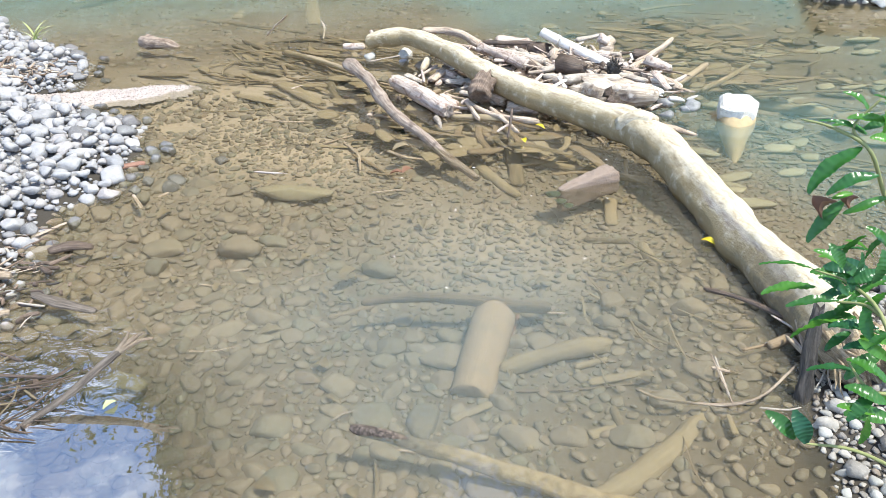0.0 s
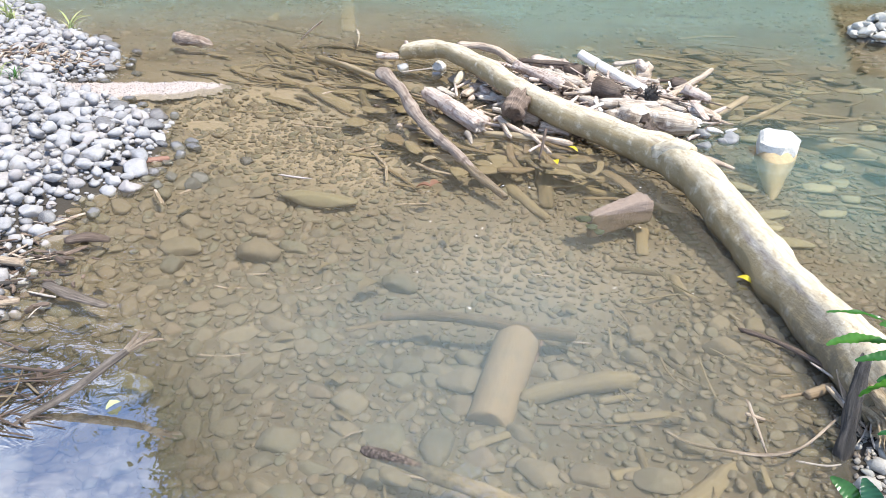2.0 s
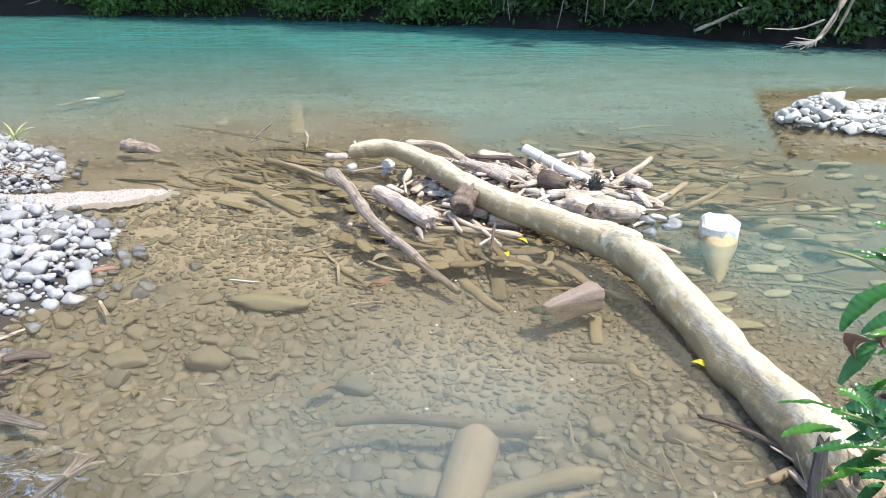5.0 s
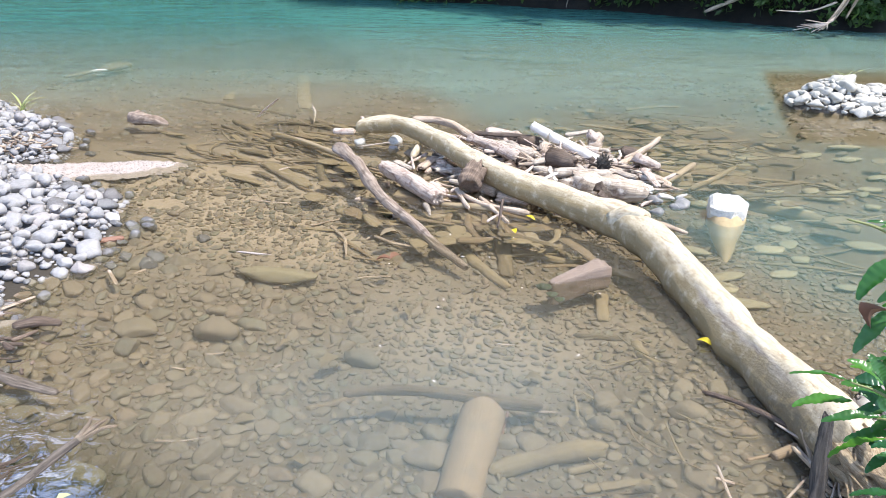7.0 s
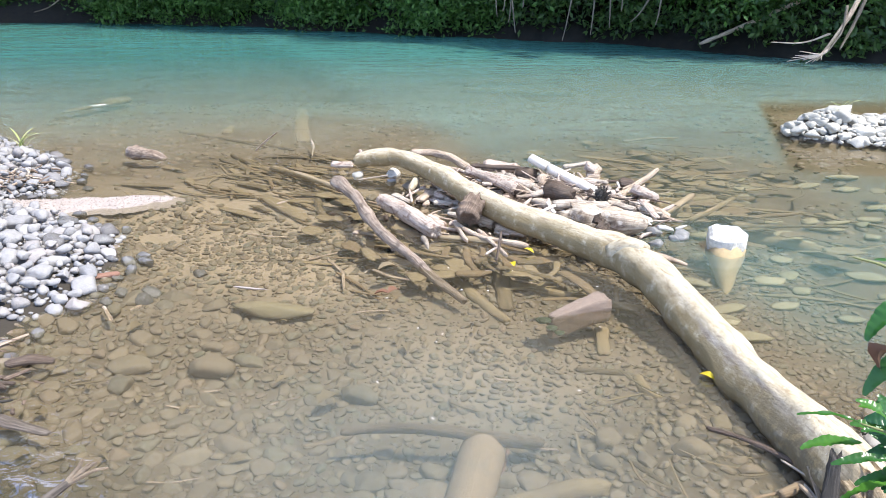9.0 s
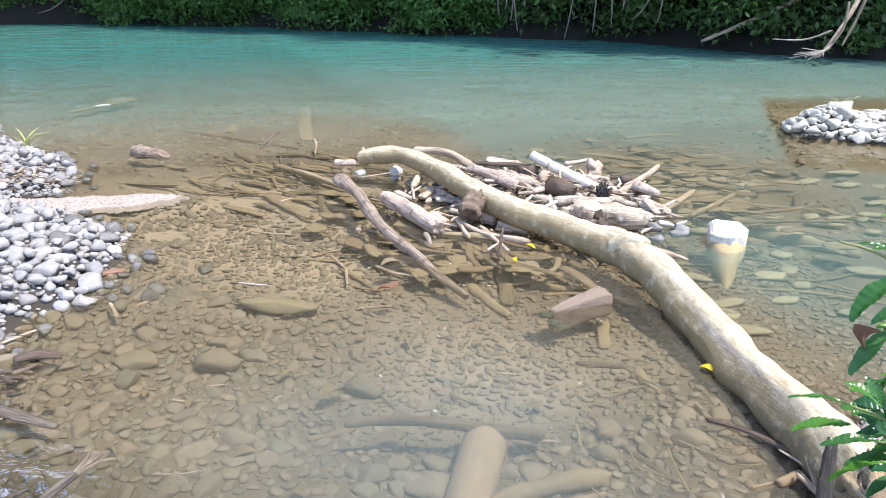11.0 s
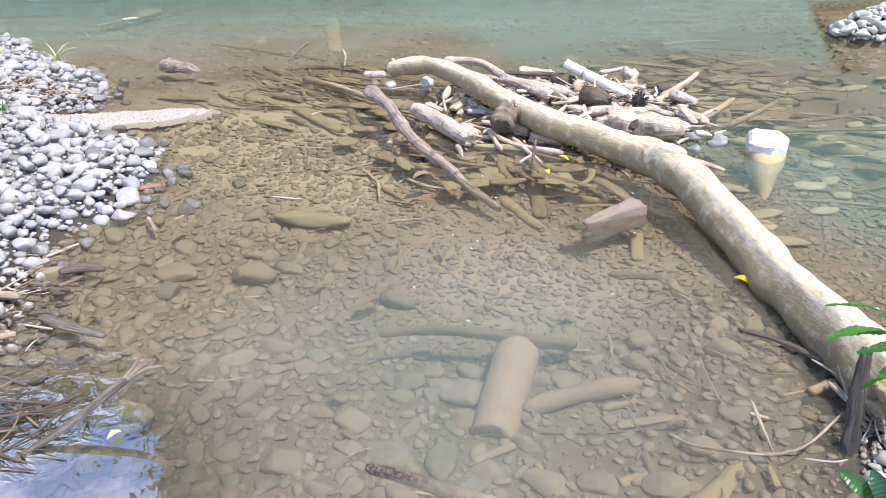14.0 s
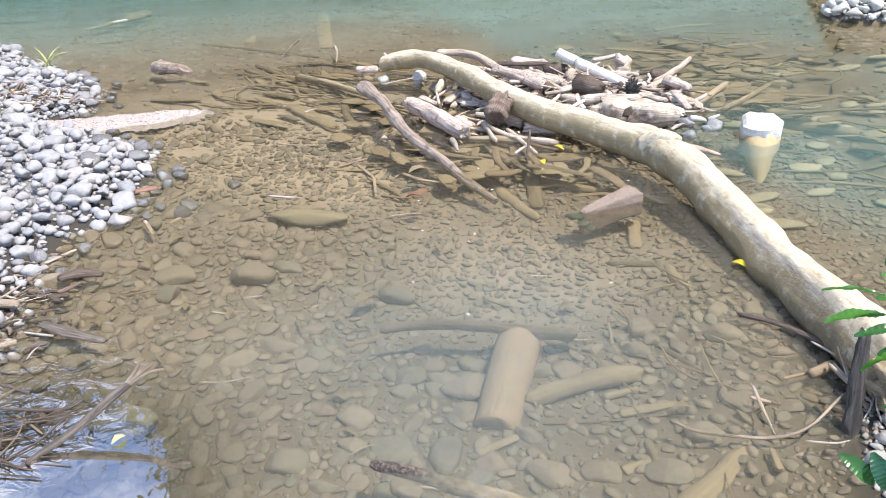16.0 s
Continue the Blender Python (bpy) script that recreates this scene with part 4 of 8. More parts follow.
cobble(-3.977, 6.311, 0.15, 0.087, False)
cobble(-3.494, 6.708, 0.02, 0.077, True)
cobble(-3.26, 6.363, 0.01, 0.069, True)
cobble(-3.691, 6.56, 0.1, 0.065, False)
cobble(-3.009, 5.76, 0.01, 0.058, True)
cobble(-3.107, 5.811, 0.03, 0.068, False)
cobble(-2.827, 5.814, 0, 0.041, True)
cobble(-2.582, 3.671, 0.1, 0.062, False)
cobble(-2.224, 3.191, 0.1, 0.05, False)
cobble(-2.344, 4.063, 0.05, 0.067, False)
cobble(-2.368, 4.33, 0.03, 0.071, True)
cobble(-2.463, 4.705, 0.03, 0.061, True)


# ---- sticks, planks and roots one by one ----
drift("sunken_plank", [(-1.417, 5.731, -0.074, 0.058), (-1.196, 5.447, -0.078, 0.064), (-0.981, 5.197, -0.089, 0.049)], M_SUNK, "silt-covered sunken plank in the shallows", "driftwood", "sunken planks and sticks", seed=101, flat=0.35, steps=18, sides=8, rough=0.12)
drift("sunken_plank", [(-0.721, 4.743, -0.098, 0.049), (-0.459, 4.578, -0.106, 0.051), (-0.21, 4.394, -0.121, 0.039)], M_SUNK, "silt-covered sunken plank in the shallows", "driftwood", "sunken planks and sticks", seed=102, flat=0.35, steps=18, sides=8, rough=0.12)
drift("sunken_stick", [(-0.726, 4.639, -0.115, 0.014), (-0.242, 4.336, -0.132, 0.018)], M_SUNKD, "silt-covered sunken stick in the shallows", "driftwood", "sunken planks and sticks", seed=103, flat=1.0, steps=18, sides=8, rough=0.12)
drift("sunken_stick", [(-0.48, 4.419, -0.129, 0.015), (-0.203, 4.284, -0.14, 0.014), (0.075, 4.176, -0.15, 0.011)], M_SUNKD, "silt-covered sunken stick in the shallows", "driftwood", "sunken planks and sticks", seed=104, flat=1.0, steps=18, sides=8, rough=0.12)
drift("sunken_stick", [(0.021, 4.367, -0.131, 0.023), (0.117, 4.129, -0.14, 0.032), (0.225, 3.906, -0.149, 0.034), (0.353, 3.704, -0.16, 0.027)], M_SUNK, "silt-covered sunken stick in the shallows", "driftwood", "sunken planks and sticks", seed=105, flat=0.8, steps=24, sides=10, rough=0.2, freq=14)
drift("sunken_plank", [(0.343, 4.514, -0.101, 0.054), (0.35, 4.139, -0.131, 0.054), (0.353, 3.824, -0.148, 0.041)], M_SUNKD, "silt-covered sunken plank in the shallows", "driftwood", "sunken planks and sticks", seed=106, flat=0.35, steps=18, sides=8, rough=0.12)
drift("sunken_stick", [(0.38, 4.171, -0.144, 0.027), (0.76, 3.997, -0.149, 0.029), (1.118, 3.813, -0.146, 0.025)], M_SUNK, "silt-covered sunken stick in the shallows", "driftwood", "sunken planks and sticks", seed=107, flat=1.0, steps=18, sides=8, rough=0.12)
drift("sunken_plank", [(0.838, 3.603, -0.143, 0.041), (0.797, 3.307, -0.144, 0.035)], M_SUNK, "silt-covered sunken plank in the shallows", "driftwood", "sunken planks and sticks", seed=108, flat=0.35, steps=18, sides=8, rough=0.12)
drift("sunken_stick", [(0.492, 4.322, -0.138, 0.028), (0.723, 4.715, -0.107, 0.03)], M_SUNK, "silt-covered sunken stick in the shallows", "driftwood", "sunken planks and sticks", seed=109, flat=1.0, steps=18, sides=8, rough=0.12)
drift("sunken_stick", [(0.506, 4.068, -0.148, 0.023), (0.782, 4.295, -0.139, 0.028)], M_SUNK, "silt-covered sunken stick in the shallows", "driftwood", "sunken planks and sticks", seed=110, flat=1.0, steps=18, sides=8, rough=0.12)
drift("sunken_stick", [(0.641, 3.204, -0.165, 0.016), (0.804, 3.138, -0.144, 0.019), (0.905, 3.065, -0.127, 0.016)], M_SUNKD, "silt-covered sunken stick in the shallows", "driftwood", "sunken planks and sticks", seed=111, flat=1.0, steps=18, sides=8, rough=0.12)
drift("sunken_stick", [(0.891, 3.058, -0.123, 0.032), (0.918, 2.882, -0.12, 0.03), (1.03, 2.831, -0.12, 0.02)], M_SUNK, "silt-covered sunken stick in the shallows", "driftwood", "sunken planks and sticks", seed=112, flat=1.0, steps=18, sides=8, rough=0.12)
drift("sunken_stick", [(1.01, 2.469, 0.01, 0.009), (1.15, 2.354, 0.02, 0.011), (1.24, 2.22, 0.03, 0.008)], M_DARK, "dark stick lying on the stones", "driftwood", "sunken planks and sticks", seed=113, flat=1.0, steps=18, sides=8, rough=0.2)
drift("sunken_stick", [(1.24, 2.22, 0.03, 0.006), (1.25, 2.044, 0.06, 0.006)], M_STICK, "grey stick beside the trunk", "driftwood", "sunken planks and sticks", seed=114, flat=1.0, steps=18, sides=8, rough=0.12)
drift("sunken_stick", [(1.19, 2.081, 0.05, 0.007), (1.24, 1.937, 0.03, 0.007)], M_STICK, "pale grey stick propped by the trunk", "driftwood", "sunken planks and sticks", seed=115, flat=1.0, steps=18, sides=8, rough=0.12)
drift("sunken_stick", [(1.24, 2.177, 0.1, 0.006), (1.23, 2.008, 0.04, 0.008)], M_STICK, "pale twig propped by the trunk", "driftwood", "sunken planks and sticks", seed=116, flat=1.0, steps=18, sides=8, rough=0.12)
drift("sunken_stick", [(1.21, 1.953, 0.05, 0.009), (1.23, 1.87, 0.03, 0.009)], M_STICK, "splintered grey stick beside the trunk", "driftwood", "sunken planks and sticks", seed=117, flat=1.0, steps=18, sides=8, rough=0.12)
drift("sunken_stick", [(0.632, 2.627, -0.14, 0.017), (0.733, 2.394, -0.105, 0.015), (0.83, 2.184, -0.068, 0.01)], M_SUNKD, "silt-covered sunken stick in the shallows", "driftwood", "sunken planks and sticks", seed=118, flat=1.0, steps=18, sides=8, rough=0.12)
drift("sunken_stick", [(0.57, 2.442, -0.137, 0.009), (0.816, 2.205, -0.073, 0.008)], M_SUNKD, "silt-covered sunken stick in the shallows", "driftwood", "sunken planks and sticks", seed=119, flat=1.0, steps=18, sides=8, rough=0.12)
drift("sunken_stick", [(0.216, 2.047, -0.15, 0.005), (0.431, 2.03, -0.131, 0.005), (0.723, 2.009, -0.085, 0.005)], M_BROWNB, "thin brown stick just under water", "driftwood", "sunken planks and sticks", seed=120, flat=1.0, steps=24, sides=8, rough=0.12)
drift("sunken_plank", [(0.484, 2.059, -0.122, 0.023), (0.611, 2.067, -0.105, 0.02), (0.78, 2.083, -0.09, 0.012)], M_SUNK, "silt-covered sunken plank in the shallows", "driftwood", "sunken planks and sticks", seed=121, flat=0.35, steps=18, sides=8, rough=0.12)
drift("sunken_stick", [(0.447, 2.16, -0.132, 0.016), (0.582, 2.184, -0.118, 0.012)], M_SUNK, "silt-covered sunken stick in the shallows", "driftwood", "sunken planks and sticks", seed=122, flat=1.0, steps=18, sides=8, rough=0.12)
drift("sunken_stick", [(0.625, 1.894, -0.02, 0.005), (0.685, 1.84, -0.015, 0.005), (0.797, 1.8, -0.005, 0.006), (0.909, 1.775, 0.01, 0.006), (1.01, 1.785, 0.04, 0.005), (1.14, 1.874, 0.09, 0.004)], M_STICK, "thin curved grey twig lying in the shallows", "driftwood", "sunken planks and sticks", seed=123, flat=1.0, steps=30, sides=8, rough=0.12)
drift("sunken_stick", [(0.87, 1.933, 0.1, 0.003), (0.892, 1.862, 0.05, 0.004), (0.914, 1.786, 0, 0.004)], M_STICK, "thin pale twig in the shallows", "driftwood", "sunken planks and sticks", seed=124, flat=1.0, steps=18, sides=8, rough=0.12)
drift("sunken_stick", [(0.889, 1.955, 0.02, 0.006), (0.95, 1.938, 0.01, 0.006)], M_STICK, "pale splinter in the shallows", "driftwood", "sunken planks and sticks", seed=125, flat=1.0, steps=18, sides=8, rough=0.12)
drift("sunken_stick", [(0.977, 1.735, 0.03, 0.003), (1.06, 1.722, 0.03, 0.003), (1.11, 1.731, 0.03, 0.003)], M_DRIFT, "wavy pale twig on gravel", "driftwood", "sunken planks and sticks", seed=126, flat=1.0, steps=18, sides=8, rough=0.12)
drift("sunken_stick", [(0.94, 2.302, -0.063, 0.008), (0.958, 2.603, -0.077, 0.007)], M_TAN, "brown splinter in the shallows", "driftwood", "sunken planks and sticks", seed=127, flat=1.0, steps=18, sides=8, rough=0.12)
drift("sunken_stick", [(1.015, 2.203, -0.059, 0.02), (1.166, 2.384, -0.059, 0.019)], M_SUNKD, "dark split stick on the stones", "driftwood", "sunken planks and sticks", seed=128, flat=0.6, steps=18, sides=8, rough=0.12)
drift("sunken_stick", [(1.04, 2.071, -0, 0.006), (1.17, 2.11, 0, 0.006)], M_SUNKB, "tan reed on the stones", "driftwood", "sunken planks and sticks", seed=129, flat=1.0, steps=18, sides=8, rough=0.12)
drift("sunken_stick", [(1.13, 2.08, 0.01, 0.019), (1.23, 2.115, 0.02, 0.018)], M_SUNKB, "short brown stick on the stones", "driftwood", "sunken planks and sticks", seed=130, flat=1.0, steps=18, sides=8, rough=0.12)
drift("sunken_stick", [(0.546, 1.902, -0.107, 0.019), (0.559, 1.768, -0.1, 0.016), (0.569, 1.675, -0.1, 0.014)], M_SUNKD, "silt-covered sunken stick in the shallows", "driftwood", "sunken planks and sticks", seed=131, flat=1.0, steps=18, sides=8, rough=0.12)
drift("sunken_plank", [(0.445, 1.773, -0.113, 0.025), (0.548, 1.807, -0.103, 0.015)], M_SUNK, "silt-covered sunken plank in the shallows", "driftwood", "sunken planks and sticks", seed=132, flat=0.35, steps=18, sides=8, rough=0.12)
drift("sunken_bark", [(0.888, 1.75, -0.01, 0.009), (0.885, 1.658, -0.01, 0.013)], M_SUNK, "curl of sunken bark", "driftwood", "sunken planks and sticks", seed=133, flat=0.4, steps=18, sides=8, rough=0.12)
drift("sunken_stick", [(0.864, 1.719, -0.062, 0.01), (0.998, 1.753, -0.04, 0.01)], M_TAN, "tan bark strip in the shallows", "driftwood", "sunken planks and sticks", seed=134, flat=0.4, steps=18, sides=8, rough=0.12)
drift("sunken_stick", [(0.19, 1.889, -0.145, 0.013), (0.246, 1.731, -0.135, 0.014)], M_SUNK, "silt-covered sunken stick in the shallows", "driftwood", "sunken planks and sticks", seed=135, flat=1.0, steps=18, sides=8, rough=0.12)
drift("sunken_stick", [(-0.021, 1.911, -0.155, 0.02), (0.124, 1.986, -0.15, 0.017)], M_SUNK, "silt-covered sunken stick in the shallows", "driftwood", "sunken planks and sticks", seed=136, flat=0.5, steps=18, sides=8, rough=0.12)
drift("sunken_stick", [(-0.571, 2.586, -0.166, 0.01), (-0.479, 2.616, -0.168, 0.014), (-0.378, 2.675, -0.171, 0.017)], M_SUNKB, "brown twig just under water", "driftwood", "sunken planks and sticks", seed=139, flat=1.0, steps=18, sides=8, rough=0.12)
drift("sunken_stick", [(-0.134, 2.724, -0.179, 0.01), (0.052, 2.679, -0.178, 0.012), (0.231, 2.596, -0.168, 0.012), (0.397, 2.493, -0.156, 0.009)], M_SUNKB, "thin twig just under water", "driftwood", "sunken planks and sticks", seed=140, flat=1.0, steps=24, sides=8, rough=0.12)
drift("sunken_stick", [(0.264, 2.576, -0.167, 0.009), (0.22, 2.375, -0.161, 0.006)], M_REDBRICK, "reddish sunken sliver in the shallows", "driftwood", "sunken planks and sticks", seed=141, flat=1.0, steps=18, sides=8, rough=0.12)
drift("sunken_stick", [(-0.979, 5.651, -0.082, 0.035), (-0.878, 5.274, -0.09, 0.033), (-0.681, 5.027, -0.093, 0.028)], M_SUNKD, "curved sunken branch in the shallows", "driftwood", "sunken planks and sticks", seed=142, flat=1.0, steps=18, sides=8, rough=0.12)
drift("sunken_stick", [(-2.013, 7.089, -0.087, 0.027), (-1.385, 6.261, -0.085, 0.029)], M_SUNKD, "silt-covered sunken stick in the shallows", "driftwood", "sunken planks and sticks", seed=143, flat=1.0, steps=18, sides=8, rough=0.12)
drift("sunken_stick", [(-1.49, 6.41, -0.03, 0.029), (-1.14, 6.086, -0.02, 0.028), (-0.752, 5.622, 0, 0.022)], M_SUNK, "silt-covered sunken stick in the shallows", "driftwood", "sunken planks and sticks", seed=144, flat=1.0, steps=18, sides=8, rough=0.12)
drift("sunken_stick", [(-2.084, 6.934, -0.087, 0.021), (-1.215, 5.952, -0.087, 0.022)], M_SUNKD, "silt-covered sunken stick in the shallows", "driftwood", "sunken planks and sticks", seed=145, flat=1.0, steps=18, sides=8, rough=0.12)
drift("sunken_plank", [(-1.8, 9.65, -0.15, 0.099), (-1.44, 7.671, -0.1, 0.08)], M_SUNK, "silt-covered sunken plank in the shallows", "driftwood", "sunken planks and sticks", seed=146, flat=0.35, steps=18, sides=8, rough=0.12)
drift("sunken_plank", [(-2.47, 9.086, -0.15, 0.06), (-2.34, 8.071, -0.1, 0.054)], M_SUNK, "silt-covered sunken plank in the shallows", "driftwood", "sunken planks and sticks", seed=147, flat=0.35, steps=18, sides=8, rough=0.12)
drift("sunken_stick", [(-2.84, 8.128, -0.1, 0.03), (-1.458, 7.317, -0.09, 0.022)], M_SUNKD, "silt-covered sunken stick in the shallows", "driftwood", "sunken planks and sticks", seed=148, flat=1.0, steps=18, sides=8, rough=0.12)
drift("sunken_stick", [(-1.74, 6.909, 0, 0.008), (-1.61, 6.8, 0.12, 0.008), (-1.48, 6.697, 0.22, 0.006)], M_TAN, "thin twig standing out of the water", "driftwood", "sunken planks and sticks", seed=149, flat=1.0, steps=18, sides=8, rough=0.12)
drift("sunken_stick", [(-1.3, 7.367, 0, 0.008), (-1.24, 7.137, -0.01, 0.01), (-1.2, 6.794, -0.02, 0.008)], M_DRIFT, "thin pale twig in the shallows", "driftwood", "sunken planks and sticks", seed=150, flat=1.0, steps=18, sides=8, rough=0.12)
drift("sunken_stick", [(1.804, 7.267, -0.104, 0.043), (2.058, 6.895, -0.116, 0.045), (2.311, 6.477, -0.132, 0.034)], M_SUNK, "silt-covered sunken stick in the shallows", "driftwood", "sunken planks and sticks", seed=151, flat=1.0, steps=18, sides=8, rough=0.12)
drift("sunken_stick", [(1.4, 4.919, -0.03, 0.023), (1.87, 5.45, 0.02, 0.025)], M_SUNK, "silt-covered sunken stick in the shallows", "driftwood", "sunken planks and sticks", seed=152, flat=1.0, steps=18, sides=8, rough=0.12)
drift("sunken_stick", [(1.794, 4.932, -0.114, 0.046), (2.262, 4.876, -0.137, 0.049), (2.708, 4.562, -0.152, 0.035)], M_SUNK, "silt-covered sunken stick in the shallows", "driftwood", "sunken planks and sticks", seed=153, flat=1.0, steps=24, sides=8, rough=0.12)
drift("sunken_stick", [(1.821, 5.977, -0.101, 0.036), (2.309, 5.826, -0.131, 0.036), (2.511, 5.837, -0.137, 0.031)], M_SUNKD, "silt-covered sunken stick in the shallows", "driftwood", "sunken planks and sticks", seed=154, flat=1.0, steps=18, sides=8, rough=0.12)
drift("sunken_stick", [(2.125, 6.569, -0.125, 0.029), (2.062, 5.629, -0.119, 0.025), (2.153, 4.977, -0.14, 0.023)], M_SUNKD, "silt-covered sunken stick in the shallows", "driftwood", "sunken planks and sticks", seed=155, flat=1.0, steps=18, sides=8, rough=0.12)
drift("sunken_plank", [(1.81, 6.287, -0.11, 0.141), (2.14, 5.993, -0.12, 0.126)], M_SUNK, "silt-covered sunken plank in the shallows", "driftwood", "sunken planks and sticks", seed=156, flat=0.35, steps=18, sides=8, rough=0.12)
drift("sunken_stick", [(1.56, 5.341, -0.06, 0.082), (1.828, 5.361, -0.088, 0.073)], M_SUNK, "silt-covered sunken stick in the shallows", "driftwood", "sunken planks and sticks", seed=157, flat=1.0, steps=18, sides=8, rough=0.12)
drift("sunken_plank", [(1.336, 4.601, -0.109, 0.05), (1.39, 4.374, -0.12, 0.056)], M_SUNK, "silt-covered sunken plank in the shallows", "driftwood", "sunken planks and sticks", seed=158, flat=0.35, steps=18, sides=8, rough=0.12)
drift("drift_piece", [(0.865, 4.774, 0.1, 0.09), (0.969, 4.683, 0.1, 0.1), (1.22, 4.627, 0.09, 0.088), (1.29, 4.641, 0.07, 0.051)], M_FIBRE, "thick tan log stump on the drift heap", "driftwood", "pieces of the drift heap", sides=22, steps=36, freq=8, rough=0.3, flat=0.8, seed=159, end_rough=1.1)
drift("drift_piece", [(0.993, 4.496, 0.1, 0.068), (1.02, 4.493, 0.12, 0.064)], M_DARK, "dark sawn branch end", "driftwood", "pieces of the drift heap", steps=8, sides=16, seed=160, end_rough=1.1, rough=0.24, freq=16)
drift("drift_piece", [(0.727, 5.143, 0.16, 0.064), (0.804, 5.043, 0.17, 0.067), (0.894, 4.985, 0.16, 0.058)], M_DARK, "dark brown broken block", "driftwood", "pieces of the drift heap", steps=12, sides=8, rough=0.2, seed=161, end_rough=1.1, freq=16)
drift("drift_piece", [(0.729, 4.842, 0.14, 0.03), (0.917, 4.833, 0.14, 0.034), (1.11, 4.819, 0.13, 0.03)], M_DRIFT, "grey smooth tube-like branch", "driftwood", "pieces of the drift heap", seed=162, steps=16, sides=10, end_rough=1.1, rough=0.24, freq=16)
drift("drift_piece", [(1.41, 5.398, 0.08, 0.038), (1.47, 5.286, 0.08, 0.045), (1.55, 5.233, 0.05, 0.029)], M_BIRCH, "pale rounded stick among the driftwood", "driftwood", "pieces of the drift heap", seed=163, steps=16, sides=10, end_rough=1.1, rough=0.24, freq=16)
drift("drift_piece", [(1.37, 5.02, 0.12, 0.027), (1.43, 4.798, 0.06, 0.03)], M_BIRCH, "pale grey slat among the driftwood", "driftwood", "pieces of the drift heap", flat=0.5, seed=164, steps=16, sides=10, end_rough=1.1, rough=0.24, freq=16)
drift("drift_piece", [(1.37, 5.549, 0.03, 0.022), (1.51, 5.648, 0.06, 0.022), (1.72, 5.901, 0.1, 0.018)], M_TAN, "tan forked branch among the driftwood", "driftwood", "pieces of the drift heap", seed=165, steps=16, sides=10, end_rough=1.1, rough=0.24, freq=16)
drift("drift_piece", [(1.28, 5.323, 0.05, 0.021), (1.4, 5.464, 0.06, 0.021)], M_TAN, "tan branch stub among the driftwood", "driftwood", "pieces of the drift heap", seed=166, steps=16, sides=10, end_rough=1.1, rough=0.24, freq=16)
drift("drift_piece", [(1.57, 5.488, -0.03, 0.03), (1.81, 5.482, -0.04, 0.034), (2.09, 5.577, -0.05, 0.03)], M_SUNK, "half-sunk smooth branch among the driftwood", "driftwood", "pieces of the drift heap", steps=20, seed=167, sides=10, end_rough=1.1, rough=0.24, freq=16)
drift("drift_piece", [(1.7, 4.978, -0.02, 0.02), (1.94, 5.207, -0.02, 0.02), (2.22, 5.545, -0.03, 0.017)], M_SUNK, "half-sunk forked branch among the driftwood", "driftwood", "pieces of the drift heap", seed=168, steps=16, sides=10, end_rough=1.1, rough=0.24, freq=16)
drift("drift_piece", [(-0.263, 6.201, 0.16, 0.028), (-0.083, 6.165, 0.17, 0.028), (0.079, 5.984, 0.16, 0.032), (0.201, 5.783, 0.14, 0.031)], M_TAN, "curved tan branch behind the trunk", "driftwood", "pieces of the drift heap", steps=24, seed=169, sides=10, end_rough=1.1, rough=0.24, freq=16)
drift("drift_piece", [(0.332, 6.006, 0.1, 0.055), (0.602, 5.943, 0.1, 0.05)], M_BIRCH, "pale reddish block of wood", "driftwood", "pieces of the drift heap", flat=0.7, seed=170, steps=16, sides=10, end_rough=1.1, rough=0.24, freq=16)
drift("drift_piece", [(0.319, 5.589, 0.14, 0.03), (0.492, 5.438, 0.14, 0.034), (0.658, 5.299, 0.13, 0.033)], M_DRIFT, "grey branch among the driftwood", "driftwood", "pieces of the drift heap", seed=171, steps=16, sides=10, end_rough=1.1, rough=0.24, freq=16)
drift("drift_piece", [(0.196, 5.756, 0.12, 0.04), (0.39, 5.471, 0.13, 0.042), (0.527, 5.211, 0.13, 0.04)], M_BIRCH, "pale log on the heap", "driftwood", "pieces of the drift heap", sides=14, seed=172, steps=16, end_rough=1.1, rough=0.24, freq=16)
drift("drift_piece", [(0.588, 5.7, 0.12, 0.061), (0.688, 5.575, 0.12, 0.064)], M_DARK, "dark block of wood", "driftwood", "pieces of the drift heap", steps=8, sides=8, rough=0.2, seed=173, end_rough=1.1, freq=16)
drift("drift_piece", [(0.224, 5.814, 0.15, 0.018), (0.491, 5.716, 0.16, 0.018), (0.735, 5.623, 0.16, 0.013)], M_DARK, "thin dark twig across the heap", "driftwood", "pieces of the drift heap", seed=174, steps=16, sides=10, end_rough=1.1, rough=0.24, freq=16)
drift("drift_piece", [(0.601, 5.07, 0.14, 0.024), (0.853, 5.179, 0.15, 0.024)], M_DRIFT, "grey stick among the driftwood", "driftwood", "pieces of the drift heap", seed=175, steps=16, sides=10, end_rough=1.1, rough=0.24, freq=16)
drift("drift_piece", [(0.698, 5.392, 0.12, 0.029), (0.94, 5.484, 0.13, 0.03)], M_TAN, "tan stick among the driftwood", "driftwood", "pieces of the drift heap", seed=176, steps=16, sides=10, end_rough=1.1, rough=0.24, freq=16)
drift("drift_piece", [(0.903, 5.518, 0.12, 0.034), (1.14, 5.433, 0.12, 0.029)], M_BIRCH, "pale stick among the driftwood", "driftwood", "pieces of the drift heap", seed=177, steps=16, sides=10, end_rough=1.1, rough=0.24, freq=16)
